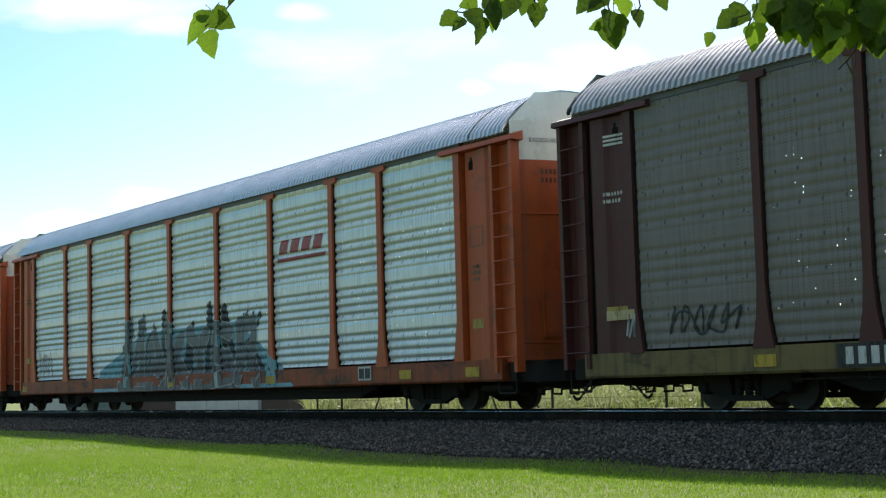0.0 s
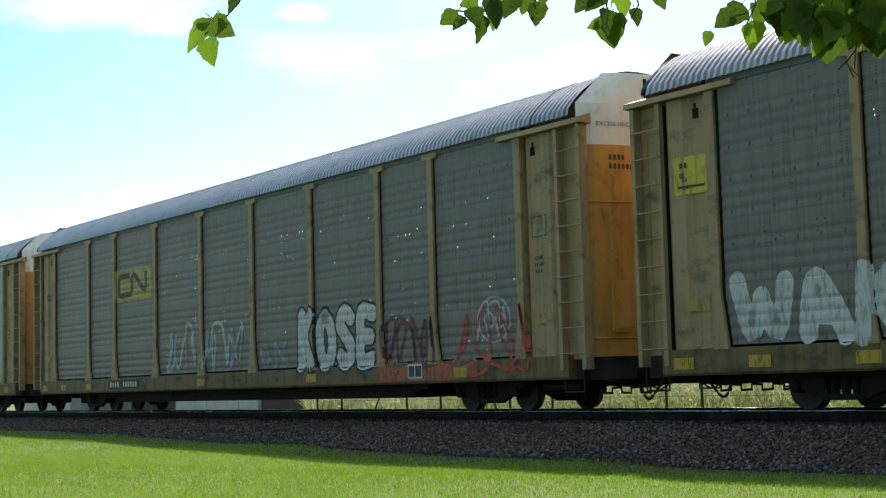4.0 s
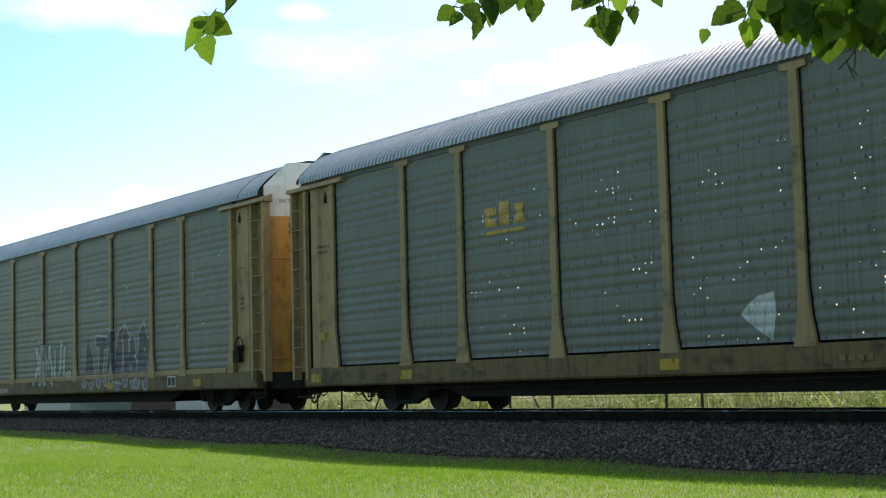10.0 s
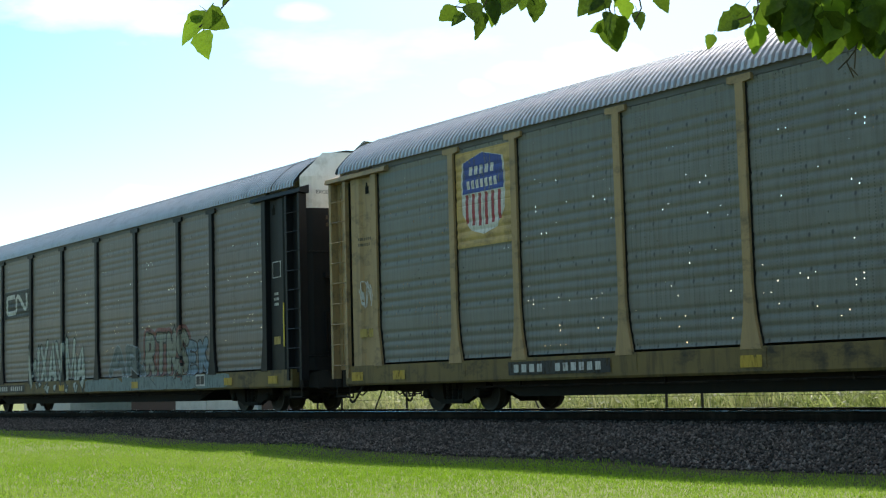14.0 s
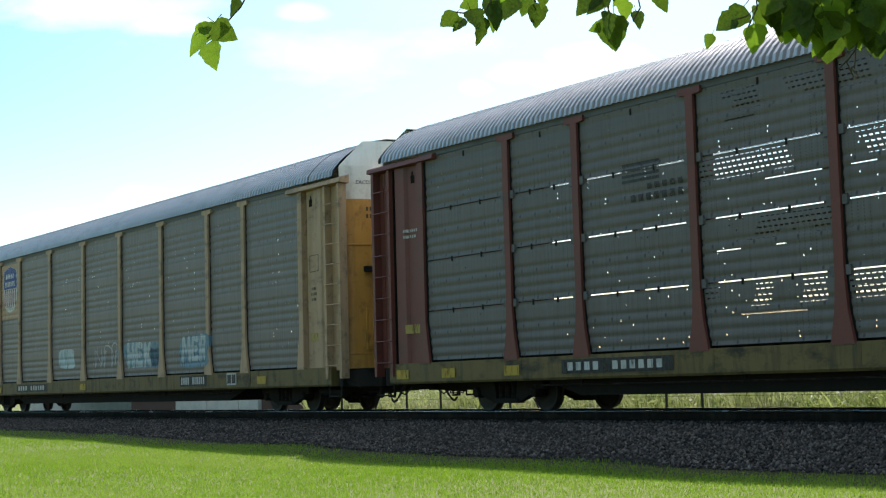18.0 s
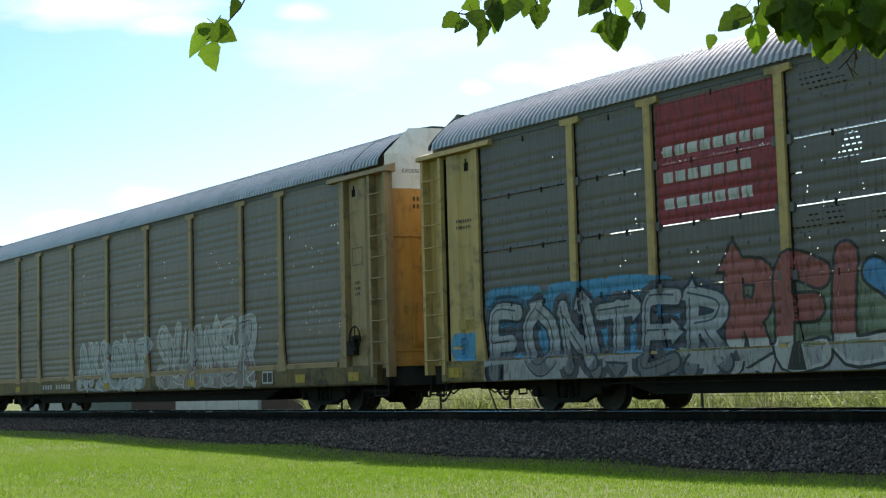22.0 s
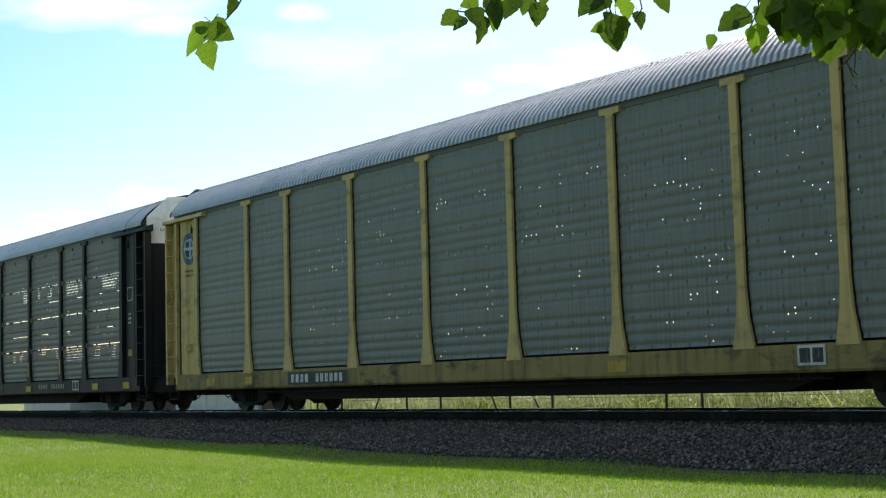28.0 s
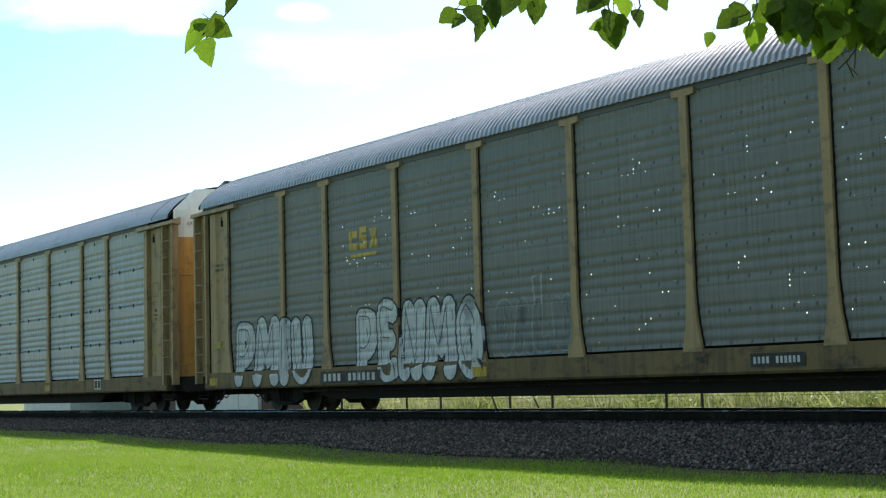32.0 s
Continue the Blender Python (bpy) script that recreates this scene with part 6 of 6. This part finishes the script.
c = add(rack_car("tan rack car with dull screens and a striped shield board", TAN, "green", DTY, DOORY), 11)
shield_board(c, back=YEL)
number_plate(c, 5.3, 6.57, 0.66, 0.94)
number_plate(c, -7.35, -4.55)
scrawl(c, -12.5, -12.0, 2.2, 2.7, ink(*W_INK), 3, 0.03)

c = add(rack_car("black rack car with weathered screens, yellow sill and graffiti", BLK, "dark", DTY, BLK, see=True), 12, True)
ribbon_emblem(c, -6.87, -4.3, 3.1, 4.0, ink(0.02, 0.024, 0.028), ink(*W_INK), 0.15)
piece(c, "WXAVMA", -4.4, 0.5, 0.72, 2.1, ink(0.36, 0.39, 0.35), ink(0.03, 0.04, 0.04), 0.26, 0.05, curl=0, wild=0.9, label="sprayed jagged pale letters")
wash(c, 0.6, 9.8, 0.60, 0.96, ink(0.14, 0.20, 0.21), 5)
piece(c, "AR", 2.3, 4.6, 0.98, 1.85, ink(0.10, 0.12, 0.12), ink(0.22, 0.26, 0.30), 0.34, 0.035, wild=0.6)
piece(c, "RTNS", 4.8, 7.6, 0.95, 2.1, ink(0.20, 0.20, 0.16), ink(0.02, 0.02, 0.02), 0.34, 0.05, halo=ink(0.18, 0.06, 0.05), wild=0.7)
piece(c, "EK", 7.4, 8.8, 0.95, 1.8, ink(0.14, 0.20, 0.26), ink(0.02, 0.02, 0.02), 0.36, 0.04, wild=0.5)
lay("yellow_strip", [rect(12.70, 12.76, 1.5, 2.5)], ink(0.60, 0.45, 0.04), c, 2)
number_plate(c, -7.32, -4.74)

c = add(rack_car("tan rack car with bright ribbed screens and red octagon emblems", TAN, "light", TAN, DOORY, roof_m=ROOF_B), 13)
for x in (-2.62, 3.09):
    lay("octagon_edge", [blob(x, 3.55, 0.37, 0.39, 0.0, 8, 2.0)], ink(0.5, 0.45, 0.44), c, 1)
    lay("octagon", [blob(x, 3.55, 0.34, 0.36, 0.0, 8, 2.0)], ink(0.42, 0.05, 0.07), c, 2, label="red octagon emblem")
    lay("octagon_marks", [rect(x - 0.22, x - 0.16, 3.3, 3.8)] + [rect(x - 0.08, x + 0.2, 3.34 + 0.15 * i, 3.40 + 0.15 * i) for i in range(4)], ink(*W_INK), c, 3)
piece(c, "NMIMH", -9.3, -5.3, 0.95, 2.1, ink(0.028, 0.032, 0.034), ink(0.028, 0.034, 0.036), 0.55, 0.05, shine=ink(0.26, 0.30, 0.31), label="sprayed black bubble letters with thin pale lines")
piece(c, "SOON", -9.1, -5.6, 0.62, 1.25, ink(0.035, 0.038, 0.04), ink(0.030, 0.034, 0.036), 0.5, 0.04, shine=ink(0.26, 0.30, 0.31), layer=4)
wash(c, -3.8, 1.4, 0.60, 0.97, ink(*SILVER), 3)
scrawl(c, 3.2, 6.2, 1.3, 1.9, ink(*LILAC), 5, 0.12)
for i, x in enumerate((-3.3, -2.35, -1.4, -0.5, 0.3, 1.0)):
    lay("spray_outline", [loop(x, 1.45, 0.5, 0.9, 0.05, 0.2, 3.0), stroke([(x + 0.5, 1.5), (x + 0.48, 0.65)], 0.05), loop(x, 1.5, 0.14, 0.42, 0.04)], ink(0.05, 0.10, 0.10), c, 2)
number_plate(c, -6.51, -4.06)

c = add(rack_car("oxide red rack car with pierced green-grey screens and yellow sill", RED, "holes", DTY, RED, seams=True, see=True, brake=True), 14, True)
lay("emblem", [rect(-5.9, -5.0, 3.75 + 0.09 * i, 3.80 + 0.09 * i) for i in range(4)] + bars(-5.7, -4.4, 3.42, 3.54, 7) + bars(-5.3, -4.4, 3.60, 3.70, 5), ink(0.035, 0.035, 0.037), c, 1, label="dark painted emblem of bars")
number_plate(c, 5.56, 6.68, 0.68, 0.94)
number_plate(c, -7.57, -4.8)
lay("notice", [rect(12.1, 12.7, 2.28, 2.38)], ink(0.45, 0.36, 0.22), c, 2)

c = add(rack_car("faded beige rack car with dull screens and a blue striped shield", BEI, "dark", DTY, DOORY, see=True), 15)
shield_board(c, back=BEI)
wash(c, -3.49, -2.23, 1.34, 1.9, ink(0.42, 0.50, 0.52), 1)
scrawl(c, -0.6, 1.5, 1.27, 1.88, ink(*GHOST), 6, 0.045)
wash(c, 3.3, 4.05, 1.2, 1.75, ink(0.08, 0.16, 0.24), 1)
wash(c, 1.75, 3.9, 1.22, 1.92, ink(0.16, 0.27, 0.33), 1)
piece(c, "HEK", 1.8, 3.5, 1.22, 1.92, ink(0.45, 0.50, 0.51), None, 0.36, 0.03, curl=0)
wash(c, 5.35, 7.1, 1.15, 1.95, ink(0.14, 0.24, 0.31), 1)
piece(c, "MER", 5.4, 6.9, 1.28, 1.98, ink(0.42, 0.47, 0.48), None, 0.36, 0.03, curl=0)
piece(c, "RS", -11.2, -9.6, 1.25, 1.85, ink(*W_INK), ink(*GREYI), 0.34, 0.03, wild=0.4)
piece(c, "ELO", -11.2, -9.5, 0.92, 1.4, ink(*W_INK), ink(*GREYI), 0.36, 0.03, wild=0.4, layer=3)
scrawl(c, -10.8, -10.0, 1.8, 2.1, ink(*W_INK), 3, 0.07)
number_plate(c, 5.4, 6.99, 0.66, 0.94)
number_plate(c, -7.24, -4.42)

c = add(rack_car("tan rack car with dark pierced tiered screens and chrome graffiti", TAN, "some", DTY, DOORY, DOORY, seams=True, see=True), 16)
bar_emblem(c, -6.6, -4.4, 3.07, 4.06, OCHRE, ink(0.14, 0.10, 0.04))
piece(c, "EMAL", -4.7, -1.4, 0.62, 2.3, ink(0.028, 0.03, 0.032), ink(0.44, 0.46, 0.46), 0.58, 0.035, wild=0.25, label="sprayed black bubble letters with white outlines")
piece(c, "OREL", 4.7, 8.1, 0.72, 2.1, ink(0.50, 0.53, 0.53), ink(0.02, 0.02, 0.025), 0.44, 0.07, halo=ink(0.03, 0.03, 0.03), wild=0.3, label="sprayed chrome letters with black outlines")
scrawl(c, 2.37, 4.72, 1.0, 1.9, ink(0.17, 0.18, 0.13), 6, 0.09)
scrawl(c, 7.9, 9.16, 1.06, 1.75, ink(*K_INK), 5, 0.06)
scrawl(c, 9.71, 11.02, 1.18, 1.59, ink(*GHOST), 6, 0.045)
scrawl(c, 12.1, 12.7, 2.2, 2.55, ink(*GHOST), 3, 0.035)
number_plate(c, -7.34, -4.66)

c = add(rack_car("yellow-tan rack car with pierced screens and bright multicoloured graffiti", YEL, "holes", YEL, DOORY, seams=True, see=True, roof_m=ROOF_G), 17)
lay("emblem_board", [rect(-6.9, -4.36, 2.97, 4.93)], ink(0.25, 0.03, 0.04), c, 1, label="red board with pale lettering bars")
for i, n_ in enumerate((8, 7, 7)):
    for b in bars(-6.75, -6.75 + 0.28 * n_, 4.05 - 0.42 * i, 4.22 - 0.42 * i, n_, 0.78):
        lay("lettering_bar", [b], ink(*W_INK), c, 2)
wash(c, -11.6, -6.6, 0.95, 2.25, ink(0.06, 0.24, 0.42), 3)
lay("spray_ground", [rect(-11.7, 2.6, 0.58, 0.94)], ink(0.33, 0.33, 0.34), c, 0, label="pale sprayed strip along the sill")
piece(c, "FONTER", -11.6, -5.4, 0.60, 1.95, ink(0.34, 0.35, 0.37), ink(0.03, 0.04, 0.06), 0.27, 0.05, halo=ink(0.07, 0.07, 0.09), fade=ink(0.15, 0.15, 0.16), split=0.35, shine=ink(0.05, 0.06, 0.09), wild=0.7, label="sprayed silver wild letters with a blue glow")
wash(c, -6.6, 1.8, 0.95, 2.0, ink(0.17, 0.20, 0.14), 4)
piece(c, "REL", -5.6, -2.4, 0.62, 2.2, ink(0.30, 0.09, 0.08), ink(0.03, 0.03, 0.03), 0.34, 0.05, fade=ink(0.44, 0.43, 0.41), split=0.3, wild=0.7, label="sprayed red and white wild letters")
piece(c, "Y", -2.9, -1.6, 0.95, 2.1, ink(0.07, 0.22, 0.42), ink(0.03, 0.03, 0.03), 0.40, 0.05, wild=0.5, layer=4)
piece(c, "HET", -1.6, 1.6, 0.62, 2.45, ink(0.32, 0.10, 0.09), ink(0.03, 0.03, 0.03), 0.40, 0.05, fade=ink(0.46, 0.45, 0.44), split=0.3, wild=0.7)
piece(c, "O", 1.5, 2.5, 0.95, 1.9, ink(0.07, 0.24, 0.46), ink(0.03, 0.03, 0.04), 0.40, 0.05, layer=5)
wash(c, 1.6, 3.0, 0.62, 1.9, ink(0.35, 0.42, 0.08), 1)
wash(c, 2.7, 11.5, 0.60, 2.1, ink(0.20, 0.33, 0.05), 6)
wash(c, 3.0, 10.9, 0.60, 1.85, ink(0.15, 0.06, 0.10), 6, 1)
lay("spray_patch", [rect(3.0, 11.4, 0.60, 0.93)], ink(0.44, 0.45, 0.46), c, 2)
piece(c, "XNTUAF", 3.0, 10.2, 0.64, 2.06, ink(0.52, 0.53, 0.54), ink(0.03, 0.03, 0.03), 0.36, 0.05, curl=0, layer=3, label="sprayed silver letters with black outlines")
piece(c, "!", 10.4, 11.1, 0.75, 2.35, ink(0.50, 0.51, 0.52), ink(0.16, 0.30, 0.05), 0.27, 0.09, curl=0, layer=3)
wash(c, -12.7, -12.0, 0.95, 1.5, ink(0.06, 0.26, 0.46), 1)
number_plate(c, 7.65, 9.5)

c = add(rack_car("yellow-tan rack car with dull screens and ghostly white graffiti", TAN, "dark", DTY, DOORY, brake=True, lip=True), 18)
wash(c, -3.7, 1.3, 0.62, 1.35, ink(0.30, 0.31, 0.31), 3)
piece(c, "AKSENT", -3.7, 1.4, 0.72, 2.0, ink(0.40, 0.41, 0.41), ink(0.50, 0.51, 0.51), 0.44, 0.03, shine=ink(0.14, 0.15, 0.15), wild=0.9, label="faded white sprayed wild letters")
wash(c, 2.1, 7.6, 0.62, 1.3, ink(0.32, 0.30, 0.28), 4)
piece(c, "SLANER", 2.1, 7.7, 0.66, 2.25, ink(0.42, 0.41, 0.40), ink(0.50, 0.49, 0.48), 0.36, 0.04, fade=ink(0.26, 0.20, 0.19), split=0.35, shine=ink(0.13, 0.07, 0.08), wild=0.9, label="faded white and red sprayed wild letters")
scrawl(c, 2.1, 7.5, 1.0, 2.1, ink(0.50, 0.49, 0.47), 8, 0.07, 5)
lay("round_emblem", [blob(-12.25, 4.2, 0.3, 0.38, 0.0, 20, 2.0)], ink(0.10, 0.16, 0.22), c, 1)
number_plate(c, -6.79, -4.02, back=False)

c = add(rack_car("tan rack car with bright clean ribbed galvanised screens", TAN, "light", None, DOORY, roof_m=ROOF_B), 19)
bar_emblem(c, -6.5, -5.1, 3.28, 4.1, None, ink(*K_INK), False)
lay("emblem_bracket", [rect(-6.58, -6.52, 3.35, 4.0), rect(-5.08, -5.02, 3.35, 4.0), rect(-6.4, -6.3, 3.2, 3.26), rect(-5.4, -5.3, 3.2, 3.26)], ink(*K_INK), c, 2)
number_plate(c, -7.4, -4.9, back=False, colour=(0.2, 0.15, 0.06))

c = add(rack_car("tan rack car with tiered grey screens and zinc hinge clips", TAN, "mid", None, DOORY, seams=True, clips=True, see=True, brake=True, roof_m=ROOF_B), 20)
ribbon_emblem(c, -6.94, -4.33, 2.97, 3.95, ink(0.55, 0.58, 0.58), ink(0.42, 0.05, 0.07), 0.19)
number_plate(c, -7.8, -5.5)
lay("notice", [blob(13.25, 1.8, 0.15, 0.19, 0.0, 16, 2.0)], ink(0.4, 0.4, 0.4), c, 1, label="round white prohibition sign")
lay("notice_ring", [stroke([(13.16, 1.92), (13.34, 1.68)], 0.03)], ink(0.15, 0.05, 0.05), c, 2)

c = add(rack_car("tan rack car with bright screens and large blue-green graffiti", TAN, "light", None, DOORY, roof_m=ROOF_B, brake=True), 21)
bar_emblem(c, -6.35, -4.95, 3.25, 4.05, None, ink(*K_INK), False)
lay("emblem_bracket", [rect(-6.45, -6.39, 3.3, 4.0), rect(-4.91, -4.85, 3.3, 4.0)], ink(*K_INK), c, 2)
piece(c, "DERU", -10.4, -5.8, 0.62, 2.1, ink(0.08, 0.33, 0.34), ink(0.02, 0.07, 0.08), 0.40, 0.05, halo=ink(0.36, 0.32, 0.16), fade=ink(0.22, 0.40, 0.38), split=0.3, label="sprayed teal letters with a yellow edge")
wash(c, -4.0, 1.5, 0.62, 1.2, ink(0.30, 0.28, 0.36), 3)
piece(c, "PNEWS", -4.0, 1.4, 0.64, 2.3, ink(0.17, 0.23, 0.36), ink(0.09, 0.10, 0.22), 0.46, 0.05, halo=ink(0.16, 0.17, 0.30), fade=ink(0.26, 0.28, 0.36), split=0.35, label="sprayed slate blue letters")
wash(c, 3.0, 12.2, 0.60, 1.9, ink(0.015, 0.02, 0.02), 6)
piece(c, "RAWKS", 4.2, 10.4, 0.62, 2.45, ink(0.09, 0.33, 0.44), ink(0.015, 0.02, 0.02), 0.36, 0.06, halo=ink(0.27, 0.37, 0.06), fade=ink(0.14, 0.40, 0.46), split=0.4, wild=0.35, label="sprayed blue letters with black and lime edges")
lay("spray_glow", [blob(10.9, 1.2, 0.95, 0.68, 0.1)], ink(0.27, 0.37, 0.06), c, 4)
lay("spray_ball", [blob(10.85, 1.2, 0.82, 0.58, 0.1)], ink(0.03, 0.04, 0.045), c, 5)
lay("spray_ball_marks", [loop(10.8, 1.25, 0.5, 0.38, 0.10, 0.5, 5.2), stroke([(10.4, 1.5), (11.1, 0.95)], 0.09), stroke([(11.0, 1.55), (10.55, 0.9)], 0.08)], ink(0.08, 0.30, 0.40), c, 6)
scrawl(c, 4.6, 9.8, 2.0, 2.45, ink(0.02, 0.03, 0.03), 6, 0.08, 5)
word(c, "CHIC", 11.05, 11.7, 1.45, 1.9, ink(*K_INK), fat=0.0, label="small black sprayed letters")
number_plate(c, -6.57, -4.4)

c = add(rack_car("yellow-tan rack car with grey-green screens and a round blue emblem", YEL, "green", YEL, DOORY), 22)
lay("round_emblem", [blob(-12.3, 4.2, 0.34, 0.42, 0.0, 22, 2.0)], ink(0.05, 0.11, 0.20), c, 1, label="round blue emblem")
lay("round_emblem_cross", [rect(-12.55, -12.05, 4.16, 4.24), rect(-12.34, -12.26, 3.95, 4.45), loop(-12.3, 4.2, 0.2, 0.25, 0.04)], ink(0.4, 0.46, 0.5), c, 2)
number_plate(c, -7.03, -4.39, 0.62, 0.90)

c = add(rack_car("black rack car with dark pierced tiered screens and black sill", BLK, "holes", BLK, BLK, seams=True, see=True), 23, True)
ribbon_emblem(c, -8.9, -7.1, 3.05, 4.05, ink(0.02, 0.024, 0.028), ink(*W_INK), 0.15)
number_plate(c, 5.03, 7.66, 0.68, 0.92, False, (0.24, 0.24, 0.20))
lay("yellow_patch", [rect(13.2, 13.5, 1.1, 1.6)], ink(0.60, 0.40, 0.03), c, 2)
for x in (-7.05, -1.4, 4.22, 7.05):
    lay("yellow_strip", [rect(x - 0.05, x + 0.04, 1.15, 1.6)], ink(0.55, 0.40, 0.05), c, 2)

c = add(rack_car("tan rack car with dark screens and blue outlined graffiti", TAN, "dark", None, DOORY, see=True, brake=True), 24)
ribbon_emblem(c, -6.77, -4.3, 3.1, 4.0, ink(0.25, 0.19, 0.11), ink(0.05, 0.046, 0.042), 0.17)
piece(c, "SPUAL", -11.6, -5.5, 0.60, 2.25, ink(0.050, 0.072, 0.095), ink(0.36, 0.41, 0.43), 0.55, 0.028, label="sprayed dark blue bubble letters with thin white outlines")
piece(c, "WER", -3.9, -1.5, 1.05, 2.15, ink(0.17, 0.19, 0.18), ink(0.32, 0.36, 0.35), 0.40, 0.03, wild=0.3)
piece(c, "YOSU", -1.15, 1.3, 1.05, 2.15, ink(0.13, 0.20, 0.17), ink(0.26, 0.33, 0.30), 0.42, 0.03, wild=0.3)
scrawl(c, 10.58, 11.51, 1.1, 1.64, ink(*GHOST), 4, 0.05)
number_plate(c, -8.5, -5.95, 0.68, 0.94, False)

c = add(rack_car("tan rack car with grey-green screens and silver block graffiti", TAN, "green", None, DOORY), 25)
bar_emblem(c, -6.29, -4.74, 3.15, 3.96, None, ink(0.50, 0.34, 0.06))
piece(c, "PMIU", -11.5, -7.7, 0.62, 2.15, ink(0.48, 0.50, 0.50), ink(0.02, 0.02, 0.025), 0.46, 0.045, shine=ink(0.10, 0.10, 0.10), label="sprayed silver block letters with black outlines")
piece(c, "PENMO", -5.9, -1.3, 0.64, 2.2, ink(0.50, 0.52, 0.52), ink(0.02, 0.02, 0.025), 0.46, 0.045, shine=ink(0.10, 0.10, 0.10), label="sprayed silver block letters with black outlines")
piece(c, "CALU", -0.95, 1.3, 1.05, 2.05, ink(0.15, 0.16, 0.155), ink(0.24, 0.26, 0.25), 0.42, 0.03, wild=0.3)
stroke_ = stroke([(0.25, 1.9), (0.2, 2.4), (0.45, 2.45), (0.45, 1.9)], 0.05)
lay("spray_tag", [stroke_], ink(0.30, 0.32, 0.31), c, 2)
number_plate(c, -7.31, -4.85, 0.62, 0.88)
number_plate(c, 5.43, 6.49, 0.66, 0.86)

c = add(rack_car("tan rack car with tiered blue-grey screens", TAN, "mid", None, DOORY, seams=True), 26)

# ties of the track, each a timber of its own
tie_mesh = shared("tie", lambda bm: box(bm, -0.115, 0.115, -1.3, 1.3, -0.36, -0.178), False, 0.012)
track_ties = thing("track_ties", "dark creosoted timber ties under the rails", "railway ties", kind="structure")
for i in range(240):
    ob = part("tie", tie_mesh, TIEM, track_ties, "", pose(-95 + 0.5 * i, random.uniform(-0.04, 0.04), random.uniform(-0.006, 0.006), 0, 0, random.uniform(-1.2, 1.2)))

# where the first coupling stands along the track, second by second
RUN = [(0.0, -20.53), (1.0, 1.50), (2.0, 23.25), (3.0, 45.11), (4.0, 67.02), (7.0, 132.65), (8.0, 154.52), (9.0, 176.32), (10.0, 198.25), (11.0, 219.98), (12.0, 241.98), (13.0, 263.76), (14.0, 285.64), (17.0, 351.03), (18.0, 373.03), (19.0, 394.86), (20.0, 416.84), (21.0, 438.55), (22.0, 460.53), (23.0, 481.68), (24.0, 503.55), (25.0, 525.35), (26.0, 547.30), (29.0, 612.88), (30.0, 634.68), (31.0, 656.70), (32.0, 678.50)]

# how the twigs nod in the wind: seconds, then sideways and downward shifts of each
SWAY = [(0, -3, -16, -2, -1, 0, -1), (1, 6, -35, -1, -4, -6, -10), (2, -2, -25, -4, -4, -12, -13), (3, -14, 7, -3, -6, -1, 0), (4, -3, -2, -1, -3, -3, -3), (6.5, -3, -7, -8, -7, -6, -6),
        (7, -3, -1, -6, -7, -9, -13), (8, -5, -27, -9, -10, -7, -9), (9, 0, -27, -6, -13, -6, -7), (10, -8, -5, -7, -10, -9, -7), (11, -3, -10, -3, -9, 0, 0), (12, 3, -33, -3, -7, 2, 2), (13, -11, -18, -4, -10, -1, 0),
        (14, -13, -15, -3, -10, 2, 3), (16.5, 0, 4, -1, 0, 0, 0), (18, 1, 5, -1, 0, 0, 2), (19, 0, 0, 0, 0, 0, 0), (20, 0, 7, 2, 2, 3, 2), (21, -2, 7, 0, 0, 0, -1), (22, 0, 7, 2, 2, 3, 3), (23, 0, 5, 0, 2, 2, 0),
        (24, 0, -1, 0, -1, 3, 3), (25, 6, 2, 2, 0, 3, 3), (26, 0, 7, 0, 0, 3, 3), (28.5, -5, 2, 0, -3, 3, 3), (29, -5, -5, -3, -4, 2, 0), (30, -11, 5, -3, -12, 3, 2), (31, -2, -24, -9, -24, 2, 0), (32, -8, -1, -3, -6, 0, -1)]


def motions():
    for k, car in enumerate(cars):
        walk(car, [(t, pose(s - k * LEN + HALF, 0, 0)) for t, s in RUN])
    for s, col in zip(sprigs, (1, 3, 5, 5, None)):
        if col:
            rest = s.matrix_world.copy()
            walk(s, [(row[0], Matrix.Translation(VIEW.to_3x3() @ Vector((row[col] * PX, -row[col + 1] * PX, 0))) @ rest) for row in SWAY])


motions()
